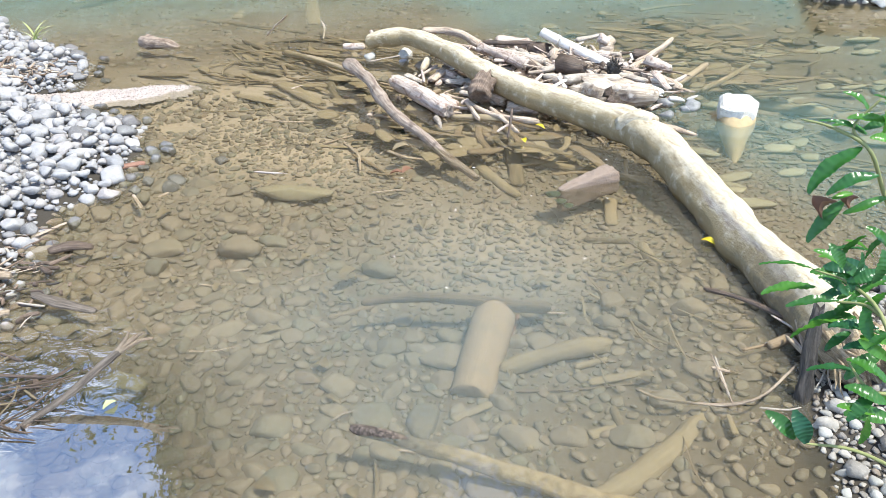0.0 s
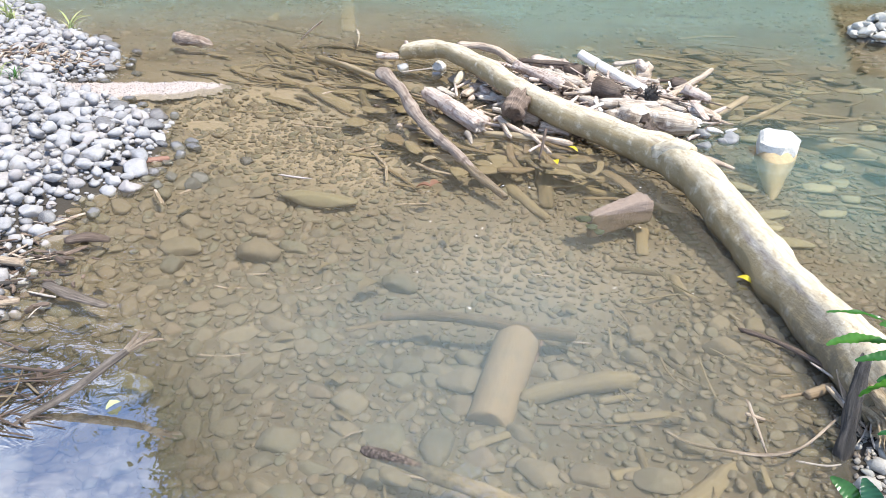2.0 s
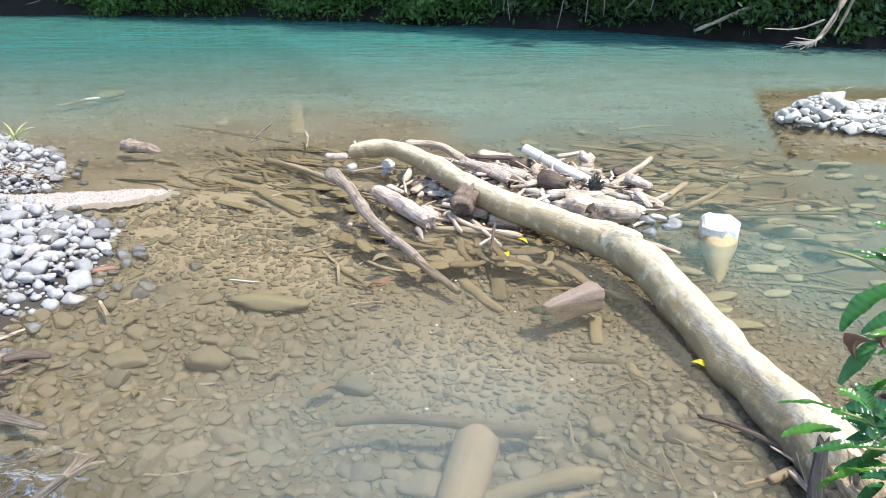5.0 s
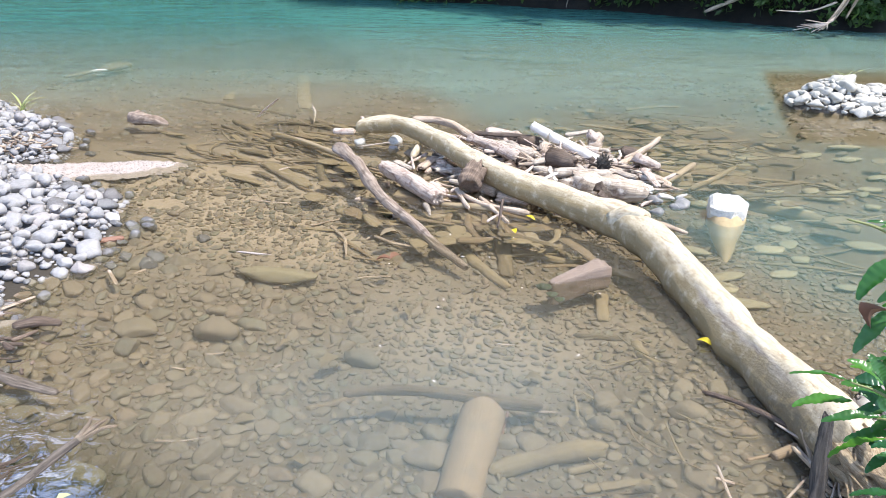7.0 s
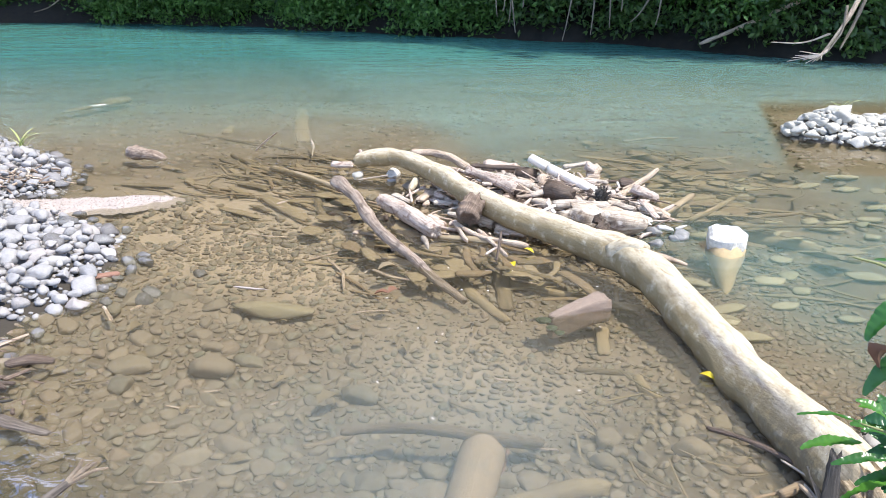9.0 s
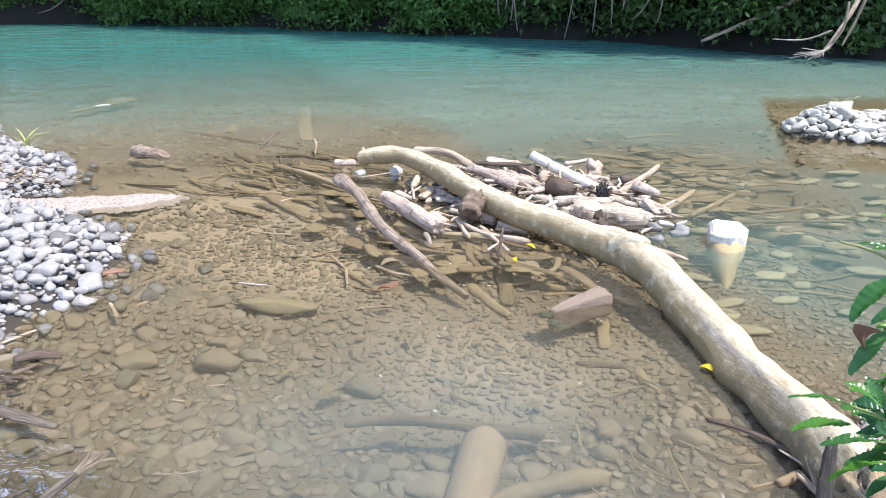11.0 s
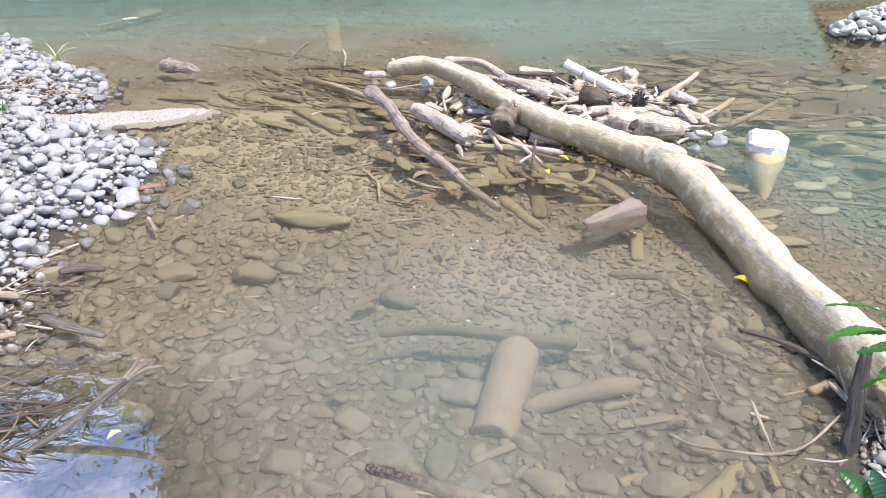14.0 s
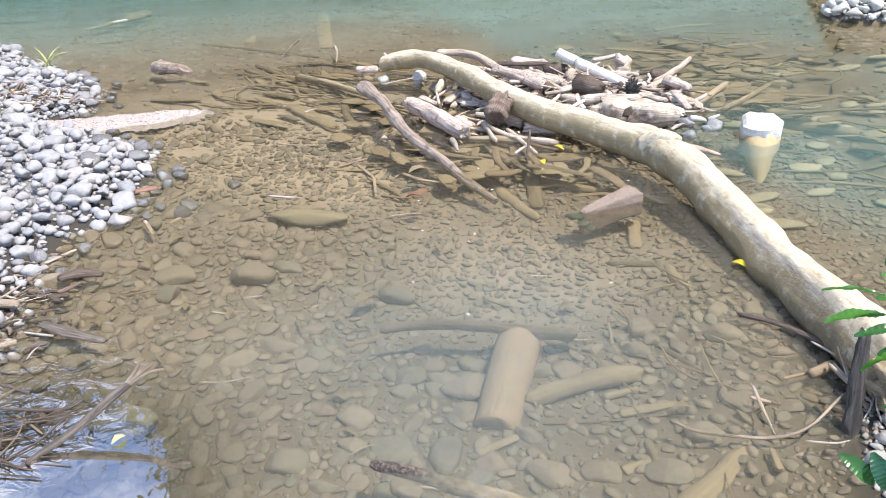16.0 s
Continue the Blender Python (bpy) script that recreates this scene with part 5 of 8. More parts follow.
drift("drift_piece", [(1.16, 5.991, 0.02, 0.092), (1.26, 5.977, 0.02, 0.087)], M_TAN, "half-sunk tan block among the driftwood", "driftwood", "pieces of the drift heap", steps=8, sides=8, seed=178, end_rough=1.1, rough=0.24, freq=16)
drift("drift_piece", [(1.13, 5.052, 0.1, 0.032), (1.3, 4.897, 0.09, 0.035)], M_DRIFT, "weathered grey board among the driftwood", "driftwood", "pieces of the drift heap", flat=0.5, seed=179, steps=16, sides=10, end_rough=1.1, rough=0.24, freq=16)
drift("drift_piece", [(0.628, 4.635, 0.16, 0.011), (0.729, 4.717, 0.18, 0.018)], M_PIPE, "white wood chip among the driftwood", "driftwood", "pieces of the drift heap", flat=0.4, seed=180, steps=16, sides=10, end_rough=1.1, rough=0.24, freq=16)
drift("drift_piece", [(0.69, 4.789, 0.18, 0.011), (0.717, 4.644, 0.15, 0.015)], M_PIPE, "white wood chip among the driftwood", "driftwood", "pieces of the drift heap", flat=0.4, seed=181, steps=16, sides=10, end_rough=1.1, rough=0.24, freq=16)
drift("drift_piece", [(1.37, 5.679, 0.05, 0.044), (1.47, 5.62, 0.05, 0.039)], M_DARK, "dark wood lump among the driftwood", "driftwood", "pieces of the drift heap", steps=8, seed=182, sides=10, end_rough=1.1, rough=0.24, freq=16)
drift("drift_piece", [(1.26, 4.806, 0.08, 0.045), (1.36, 4.716, 0.06, 0.052)], M_PIPE, "white shard among the driftwood", "driftwood", "pieces of the drift heap", flat=0.3, steps=8, seed=183, sides=10, end_rough=1.1, rough=0.24, freq=16)
drift("drift_piece", [(0.979, 6.027, 0.08, 0.018), (1.21, 6.1, 0.1, 0.019)], M_DRIFT, "thin grey twig among the driftwood", "driftwood", "pieces of the drift heap", seed=184, steps=16, sides=10, end_rough=1.1, rough=0.24, freq=16)
drift("drift_piece", [(1.15, 5.951, 0.12, 0.041), (1.23, 5.963, 0.08, 0.041)], M_BIRCH, "pale root knob among the driftwood", "driftwood", "pieces of the drift heap", steps=8, seed=185, sides=10, end_rough=1.1, rough=0.24, freq=16)
drift("drift_piece", [(-0.174, 5.254, 0.04, 0.033), (-0.074, 5.479, 0.05, 0.038)], M_TAN, "tan wedge of wood", "driftwood", "pieces of the drift heap", flat=0.5, seed=186, steps=16, sides=10, end_rough=1.1, rough=0.24, freq=16)
drift("drift_piece", [(-0.071, 5.248, 0.03, 0.037), (0.125, 5.212, 0.03, 0.041)], M_DRIFT, "grey flake of wood", "driftwood", "pieces of the drift heap", flat=0.4, seed=187, steps=16, sides=10, end_rough=1.1, rough=0.24, freq=16)
drift("drift_piece", [(-0.373, 5.484, 0.02, 0.03), (-0.236, 5.276, 0.02, 0.029)], M_DRIFT, "grey flake of wood", "driftwood", "pieces of the drift heap", flat=0.4, seed=188, steps=16, sides=10, end_rough=1.1, rough=0.24, freq=16)
drift("drift_piece", [(-0.274, 5.382, 0.03, 0.01), (-0.136, 5.583, 0.05, 0.011)], M_BIRCH, "pale twig among the driftwood", "driftwood", "pieces of the drift heap", seed=189, steps=16, sides=10, end_rough=1.1, rough=0.24, freq=16)
drift("drift_piece", [(-0.227, 5.244, 0.03, 0.012), (-0.258, 5.607, 0.06, 0.009)], M_BIRCH, "pale twig among the driftwood", "driftwood", "pieces of the drift heap", seed=190, steps=16, sides=10, end_rough=1.1, rough=0.24, freq=16)
drift("drift_piece", [(0.071, 4.771, 0.04, 0.019), (0.227, 4.538, 0.03, 0.018), (0.53, 4.387, 0.02, 0.018)], M_TAN, "pale forked root among the driftwood", "driftwood", "pieces of the drift heap", steps=24, seed=191, sides=10, end_rough=1.1, rough=0.24, freq=16)
drift("drift_piece", [(0.071, 4.771, 0.04, 0.015), (0.153, 4.46, 0.02, 0.014)], M_TAN, "pale root among the driftwood", "driftwood", "pieces of the drift heap", seed=192, steps=16, sides=10, end_rough=1.1, rough=0.24, freq=16)
drift("drift_piece", [(0.231, 4.645, 0.03, 0.015), (0.384, 4.222, 0.02, 0.01)], M_TAN, "pale twig among the driftwood", "driftwood", "pieces of the drift heap", seed=193, steps=16, sides=10, end_rough=1.1, rough=0.24, freq=16)
drift("drift_piece", [(0.352, 4.319, 0.14, 0.007), (0.337, 4.252, 0.07, 0.009), (0.315, 4.189, 0, 0.007)], M_DARK, "thin brown twig standing upright", "driftwood", "pieces of the drift heap", seed=194, steps=16, sides=10, end_rough=1.1, rough=0.24, freq=16)
drift("drift_piece", [(0.251, 4.171, 0.05, 0.008), (0.322, 4.233, 0.07, 0.008)], M_BIRCH, "pale splinter among the driftwood", "driftwood", "pieces of the drift heap", seed=195, steps=16, sides=10, end_rough=1.1, rough=0.24, freq=16)
drift("drift_piece", [(-0.026, 4.594, 0, 0.018), (0.333, 4.49, 0.01, 0.022)], M_SUNK, "tan reed among the driftwood", "driftwood", "pieces of the drift heap", seed=196, steps=16, sides=10, end_rough=1.1, rough=0.24, freq=16)
drift("drift_piece", [(-0.681, 5.828, 0.03, 0.006), (-0.442, 5.895, 0.05, 0.005)], M_DRIFT, "pale twig among the driftwood", "driftwood", "pieces of the drift heap", seed=197, steps=16, sides=10, end_rough=1.1, rough=0.24, freq=16)
drift("drift_piece", [(-0.953, 6.312, 0.03, 0.024), (-0.767, 6.28, 0.03, 0.024)], M_BIRCH, "pale stick among the driftwood", "driftwood", "pieces of the drift heap", seed=198, steps=16, sides=10, end_rough=1.1, rough=0.24, freq=16)
drift("drift_piece", [(-0.689, 6.142, 0.2, 0.014), (-0.641, 6.104, 0.12, 0.014)], M_BIRCH, "thin pale twig among the driftwood", "driftwood", "pieces of the drift heap", seed=199, steps=16, sides=10, end_rough=1.1, rough=0.24, freq=16)
drift("drift_piece", [(-0.112, 4.866, 0.03, 0.038), (0.011, 4.781, 0, 0.034)], M_BIRCH, "knobby pale root end", "driftwood", "pieces of the drift heap", rough=0.3, freq=20, seed=200, steps=16, sides=10, end_rough=1.1)
drift("drift_piece", [(0.797, 4.718, -0, 0.037), (0.996, 4.586, 0.01, 0.033)], M_TAN, "tan driftwood under the trunk", "driftwood", "pieces of the drift heap", seed=201, steps=16, sides=10, end_rough=1.1, rough=0.24, freq=16)
drift("drift_piece", [(0.241, 4.874, 0.03, 0.05), (0.35, 4.782, 0.03, 0.053)], M_TAN, "tan driftwood lump among the driftwood", "driftwood", "pieces of the drift heap", steps=8, rough=0.2, seed=202, sides=10, end_rough=1.1, freq=16)
drift("drift_piece", [(0.347, 4.72, 0.02, 0.03), (0.54, 4.593, 0.02, 0.037)], M_TAN, "tan driftwood lump among the driftwood", "driftwood", "pieces of the drift heap", seed=203, steps=16, sides=10, end_rough=1.1, rough=0.24, freq=16)
drift("log_end_twig", [(1.26, 1.942, 0.1, 0.004), (1.26, 1.912, 0.07, 0.004), (1.23, 1.864, 0.04, 0.004), (1.2, 1.835, 0.02, 0.003)], M_DRIFT, "thin white root at the log end", "driftwood", "twigs at the log end", seed=204, steps=14, sides=6, rough=0.12, freq=30)
drift("log_end_twig", [(1.19, 2.227, 0.04, 0.004), (1.25, 2.101, 0.05, 0.005)], M_DRIFT, "pale twig leaning on the trunk", "driftwood", "twigs at the log end", seed=205, steps=14, sides=6, rough=0.12, freq=30)
drift("log_end_twig", [(1.22, 2.117, 0.03, 0.004), (1.22, 1.973, 0.05, 0.005), (1.23, 1.868, 0.06, 0.004)], M_DRIFT, "pale twig at the log end", "driftwood", "twigs at the log end", seed=206, steps=14, sides=6, rough=0.12, freq=30)
drift("log_end_twig", [(1.32, 2.004, 0.12, 0.004), (1.25, 1.877, 0.06, 0.004), (1.24, 1.808, 0.03, 0.003)], M_DRIFT, "thin white root at the log end", "driftwood", "twigs at the log end", seed=207, steps=14, sides=6, rough=0.12, freq=30)
drift("log_end_twig", [(1.23, 2.126, 0.09, 0.005), (1.24, 2.055, 0.05, 0.006), (1.23, 1.975, 0.02, 0.006)], M_STICK, "grey twig at the log end", "driftwood", "twigs at the log end", seed=208, steps=14, sides=6, rough=0.12, freq=30)
drift("log_end_twig", [(0.93, 2.042, 0, 0.004), (0.899, 1.79, 0.03, 0.004)], M_DRIFT, "thin pale twig by the pebbles", "driftwood", "twigs at the log end", seed=209, steps=14, sides=6, rough=0.12, freq=30)
drift("dark_driftwood", [(-1.92, 2.932, 0.02, 0.029), (-1.83, 2.963, 0.025, 0.034), (-1.74, 2.995, 0, 0.021)], M_DARK, "dark wet driftwood at the water edge", "driftwood", "", seed=210, steps=20, flat=0.6)
drift("grey_plank", [(-1.82, 2.559, 0.02, 0.021), (-1.67, 2.491, 0.015, 0.028), (-1.5, 2.442, 0, 0.018)], M_GREYSTICK, "grey split plank lying in shallow water", "driftwood", "", seed=211, steps=20, flat=0.4)
drift("drift_stump", [(-2.87, 6.795, 0.02, 0.046), (-2.75, 6.658, 0.05, 0.061), (-2.65, 6.626, 0.045, 0.05), (-2.56, 6.656, 0.01, 0.041), (-2.48, 6.643, -0.01, 0.02)], M_KNOT, "weathered grey driftwood stump standing in shallows", "driftwood", "", seed=212, steps=16, rough=0.25, freq=16)
drift("sunken_stick", [(-2.08, 2.686, 0.05, 0.02), (-1.97, 2.683, 0.04, 0.017)], M_STICK, "pale brown stick on gravel", "driftwood", "sunken planks and sticks", seed=213, flat=1.0, steps=18, sides=8, rough=0.12)
drift("sunken_stick", [(-1.9, 2.37, 0.04, 0.011), (-1.84, 2.411, 0.03, 0.014)], M_STICK, "grey stick at the water edge", "driftwood", "sunken planks and sticks", seed=214, flat=1.0, steps=18, sides=8, rough=0.12)
drift("sunken_stick", [(-2.06, 3.087, 0.02, 0.011), (-1.98, 3.237, 0.01, 0.011)], M_TAN, "tan reed leaf in the shallows", "driftwood", "sunken planks and sticks", seed=215, flat=0.4, steps=18, sides=8, rough=0.12)
drift("brick_sliver", [(-1.97, 3.929, 0.01, 0.029), (-1.85, 3.998, 0, 0.026)], M_REDBRICK, "reddish brick sliver in the shallows", "driftwood", "sunken planks and sticks", seed=216, flat=0.5, steps=18, sides=8, rough=0.12)
drift("sunken_stick", [(-1.732, 3.588, -0.083, 0.009), (-1.628, 3.743, -0.072, 0.009)], M_TAN, "pale reed in the shallows", "driftwood", "sunken planks and sticks", seed=217, flat=1.0, steps=18, sides=8, rough=0.12)
drift("sunken_stick", [(-1.76, 3.565, 0, 0.009), (-1.66, 3.418, -0.01, 0.012)], M_TAN, "pale reed leaf in the shallows", "driftwood", "sunken planks and sticks", seed=218, flat=0.3, steps=18, sides=8, rough=0.12)
drift("sunken_stick", [(-1.78, 2.159, 0.02, 0.006), (-1.65, 2.119, 0, 0.006)], M_DARK, "thin dark twig in the shallows", "driftwood", "sunken planks and sticks", seed=219, flat=1.0, steps=18, sides=8, rough=0.12)
drift("sunken_stick", [(-1.69, 2.013, 0.02, 0.006), (-1.49, 2.009, 0.01, 0.006), (-1.42, 2.049, 0.02, 0.004)], M_DARK, "thin dark twig in the shallows", "driftwood", "sunken planks and sticks", seed=220, flat=1.0, steps=18, sides=8, rough=0.12)
drift("sunken_stick", [(-1.56, 2.032, 0, 0.012), (-1.47, 1.878, -0.02, 0.012)], M_DARK, "dark twig in the shallows", "driftwood", "sunken planks and sticks", seed=221, flat=1.0, steps=18, sides=8, rough=0.12)
drift("awash_log", [(-4.46, 8.917, -0.03, 0.04), (-4.33, 9.164, -0.03, 0.055), (-4.22, 9.413, -0.035, 0.077), (-4.2, 9.729, -0.05, 0.137), (-4.06, 9.892, -0.05, 0.095)], M_SUNK, "sandy log barely awash on the far shoals", "driftwood", "", seed=222, steps=24, rough=0.1, flat=0.35)
drift("reed", [(-4.26, 9.186, -0.010, 0.012), (-4.1, 9.271, -0.008, 0.014)], M_PIPE, "small white stick afloat", "driftwood", "", seed=223, steps=8)
drift("sunken_stick", [(0.302, 11.4, -0.1, 0.042), (1.25, 11.67, -0.1, 0.051)], M_SUNKD, "sunken branch on the far shoal", "driftwood", "sunken planks and sticks", seed=224, flat=1.0, steps=18, sides=8, rough=0.12)
drift("sunken_stick", [(0.249, 10.9, -0.1, 0.04), (1.85, 10.62, -0.1, 0.047)], M_SUNKD, "sunken branch on the far shoal", "driftwood", "sunken planks and sticks", seed=225, flat=1.0, steps=18, sides=8, rough=0.12)
drift("leaning_pole", [(4.65, 14.18, 0.191, 0.032), (5.513, 14.12, 0.57, 0.038), (6.353, 14.01, 0.979, 0.044), (7.422, 13.72, 1.52, 0.05)], M_TAN, "pale bare pole leaning into the river", "branch", "branches over the far bank", seed=226, steps=24, sides=10)
drift("hanging_root", [(5.901, 12.27, 0.135, 0.018), (6.082, 12.21, 0.469, 0.027), (6.293, 12.25, 0.846, 0.036), (6.529, 12.38, 1.29, 0.045)], M_TAN, "pale bare root reaching into the water", "branch", "branches over the far bank", seed=227, steps=24, sides=10)
drift("hanging_root", [(6.221, 12.24, 0.312, 0.018), (6.394, 12.3, 0.674, 0.0265), (6.575, 12.35, 1.21, 0.035)], M_TRUNK, "bare root reaching into the water", "branch", "branches over the far bank", seed=228, steps=24, sides=10)
drift("hanging_root", [(5.987, 12.13, 0.29, 0.012), (6.173, 12.18, 0.599, 0.0185), (6.242, 12.29, 0.968, 0.025)], M_TRUNK, "bare root reaching into the water", "branch", "branches over the far bank", seed=229, steps=24, sides=10)
drift("hanging_root", [(5.38, 12.86, 0.359, 0.008), (5.815, 12.67, 0.37, 0.013), (6.17, 12.51, 0.526, 0.018)], M_BIRCH, "bare twig above the water", "branch", "branches over the far bank", seed=230, steps=24, sides=10)
drift("hanging_root", [(5.572, 12.32, 0.207, 0.006), (5.941, 12.2, 0.247, 0.011), (6.046, 12.22, 0.348, 0.016)], M_BIRCH, "frayed pale tip of a bare root", "branch", "branches over the far bank", seed=231, steps=24, sides=10)
drift("hanging_root", [(5.675, 12.26, 0.144, 0.006), (5.941, 12.2, 0.247, 0.011), (6.046, 12.22, 0.348, 0.016)], M_BIRCH, "frayed pale tip of a bare root", "branch", "branches over the far bank", seed=232, steps=24, sides=10)
drift("hanging_root", [(5.768, 12.22, 0.167, 0.006), (5.941, 12.2, 0.247, 0.011), (6.046, 12.22, 0.348, 0.016)], M_BIRCH, "frayed pale tip of a bare root", "branch", "branches over the far bank", seed=233, steps=24, sides=10)
drift("hanging_root", [(5.523, 12.33, 0.17, 0.006), (5.941, 12.2, 0.247, 0.011), (6.046, 12.22, 0.348, 0.016)], M_BIRCH, "frayed pale tip of a bare root", "branch", "branches over the far bank", seed=234, steps=24, sides=10)
drift("hanging_root", [(5.624, 12.3, 0.279, 0.006), (5.941, 12.2, 0.247, 0.011), (6.046, 12.22, 0.348, 0.016)], M_BIRCH, "frayed pale tip of a bare root", "branch", "branches over the far bank", seed=235, steps=24, sides=10)
drift("hanging_root", [(5.802, 12.2, 0.118, 0.006), (5.941, 12.2, 0.247, 0.011), (6.046, 12.22, 0.348, 0.016)], M_BIRCH, "frayed pale tip of a bare root", "branch", "branches over the far bank", seed=236, steps=24, sides=10)
drift("hanging_root", [(5.915, 12.15, 0.158, 0.006), (5.941, 12.2, 0.247, 0.011), (6.046, 12.22, 0.348, 0.016)], M_BIRCH, "frayed pale tip of a bare root", "branch", "branches over the far bank", seed=237, steps=24, sides=10)
drift("hanging_root", [(5.716, 12.24, 0.095, 0.006), (5.941, 12.2, 0.247, 0.011), (6.046, 12.22, 0.348, 0.016)], M_BIRCH, "frayed pale tip of a bare root", "branch", "branches over the far bank", seed=238, steps=24, sides=10)
drift("hanging_root", [(5.475, 12.35, 0.116, 0.006), (5.941, 12.2, 0.247, 0.011), (6.046, 12.22, 0.348, 0.016)], M_BIRCH, "frayed pale tip of a bare root", "branch", "branches over the far bank", seed=239, steps=24, sides=10)
drift("hanging_root", [(2.347, 15.43, 0.123, 0.008), (2.436, 15.5, 0.502, 0.013), (2.547, 15.57, 1.14, 0.018)], M_TRUNK, "bare root hanging over the far bank", "branch", "branches over the far bank", seed=240, steps=24, sides=10)
drift("hanging_root", [(2.841, 15.14, 0.259, 0.008), (2.875, 15.21, 0.577, 0.013), (2.909, 15.28, 1.15, 0.018)], M_TRUNK, "bare root hanging over the far bank", "branch", "branches over the far bank", seed=241, steps=24, sides=10)
drift("hanging_root", [(3.149, 14.94, 0.401, 0.008), (3.16, 15.01, 0.653, 0.013), (3.158, 15.09, 1.16, 0.018)], M_TRUNK, "bare root hanging over the far bank", "branch", "branches over the far bank", seed=242, steps=24, sides=10)
drift("hanging_root", [(3.333, 14.83, 0.716, 0.008), (3.348, 14.88, 0.814, 0.013), (3.348, 14.95, 1.16, 0.018)], M_TRUNK, "bare root hanging over the far bank", "branch", "branches over the far bank", seed=243, steps=24, sides=10)
drift("hanging_root", [(3.482, 14.71, 0.523, 0.008), (3.678, 14.73, 0.723, 0.013), (3.929, 14.74, 1.17, 0.018)], M_TRUNK, "bare root hanging over the far bank", "branch", "branches over the far bank", seed=244, steps=24, sides=10)
drift("hanging_root", [(1.326, 15.99, 0.42, 0.008), (1.359, 16.05, 0.635, 0.013), (1.397, 16.13, 1.12, 0.018)], M_TRUNK, "bare root hanging over the far bank", "branch", "branches over the far bank", seed=245, steps=24, sides=10)
drift("hanging_root", [(1.463, 15.91, 0.229, 0.008), (1.425, 15.99, 0.541, 0.013), (1.366, 16.08, 1.12, 0.018)], M_TRUNK, "bare root hanging over the far bank", "branch", "branches over the far bank", seed=246, steps=24, sides=10)
drift("hanging_root", [(-3.341, 19.11, 0.066, 0.008), (-3.241, 19.2, 0.374, 0.013), (-3.085, 19.31, 1, 0.018)], M_TRUNK, "bare root hanging over the far bank", "branch", "branches over the far bank", seed=247, steps=24, sides=10)
drift("hanging_root", [(-3.223, 19.07, 0.108, 0.008), (-3.19, 19.15, 0.397, 0.013), (-3.129, 19.24, 1.01, 0.018)], M_TRUNK, "bare root hanging over the far bank", "branch", "branches over the far bank", seed=248, steps=24, sides=10)
drift("hanging_root", [(1.103, 16.1, 0.522, 0.008), (1.085, 16.16, 0.683, 0.013), (1.055, 16.24, 1.11, 0.018)], M_TRUNK, "bare root hanging over the far bank", "branch", "branches over the far bank", seed=249, steps=24, sides=10)
drift("hanging_root", [(3.879, 14.41, 0.498, 0.008), (3.933, 14.46, 0.716, 0.013), (3.987, 14.52, 1.18, 0.018)], M_TRUNK, "bare root hanging over the far bank", "branch", "branches over the far bank", seed=250, steps=24, sides=10)
drift("hanging_root", [(-0.627, 17.91, 0.267, 0.008), (-0.818, 17.97, 0.508, 0.013), (-1.078, 18.03, 1.05, 0.018)], M_TRUNK, "bare root hanging over the far bank", "branch", "branches over the far bank", seed=251, steps=24, sides=10)
drift("hanging_root", [(-10.58, 20.53, 0.31, 0.008), (-10.23, 20.77, 0.449, 0.013), (-9.682, 21.11, 0.938, 0.018)], M_TRUNK, "bare root hanging over the far bank", "branch", "branches over the far bank", seed=252, steps=24, sides=10)
drift("hanging_root", [(1.211, 16.06, 0.635, 0.008), (1.241, 16.11, 0.74, 0.013), (1.274, 16.18, 1.12, 0.018)], M_TRUNK, "bare root hanging over the far bank", "branch", "branches over the far bank", seed=253, steps=24, sides=10)
drift("hanging_root", [(1.591, 15.88, 0.701, 0.008), (1.604, 15.93, 0.778, 0.013), (1.613, 16, 1.12, 0.018)], M_TRUNK, "bare root hanging over the far bank", "branch", "branches over the far bank", seed=254, steps=24, sides=10)

def slab(name, corners, top, thick, mat, label, category, seed, dip=0.0):
    """A broken flat block: a polygon given thickness, with worn, uneven edges."""
    bm = bmesh.new()
    rng = random.Random(seed)
    ring = [bm.verts.new((x, y, top + dip * i)) for i, (x, y) in enumerate(corners)]
    face = bm.faces.new(ring)
    if face.normal.z < 0:
        face.normal_flip()
    low = bmesh.ops.extrude_face_region(bm, geom=[face])
    for v in [g for g in low["geom"] if isinstance(g, bmesh.types.BMVert)]:
        v.co.z -= thick
    bmesh.ops.recalc_face_normals(bm, faces=bm.faces)
    bmesh.ops.bevel(bm, geom=list(bm.edges), offset=thick * 0.09, segments=2, affect="EDGES")
    bmesh.ops.triangulate(bm, faces=bm.faces)
    bmesh.ops.subdivide_edges(bm, edges=bm.edges, cuts=2, use_grid_fill=True)
    shift = Vector((rng.uniform(-20, 20), rng.uniform(-20, 20), 0))
    for v in bm.verts:
        v.co += 0.08 * thick * Vector((noise.noise(v.co * 25 + shift), noise.noise(v.co * 25 - shift), 0.8 * noise.noise(v.co * 30 + shift * 2)))
    uv = bm.loops.layers.uv.new("UVMap")
    for f in bm.faces:
        f.smooth = False
        for l in f.loops:
            l[uv].uv = (l.vert.co.x + l.vert.co.z, l.vert.co.y)
    me = bpy.data.meshes.new(name)
    bm.to_mesh(me)
    bm.free()
    me.materials.append(mat)
    return thing(name, me, label, category)


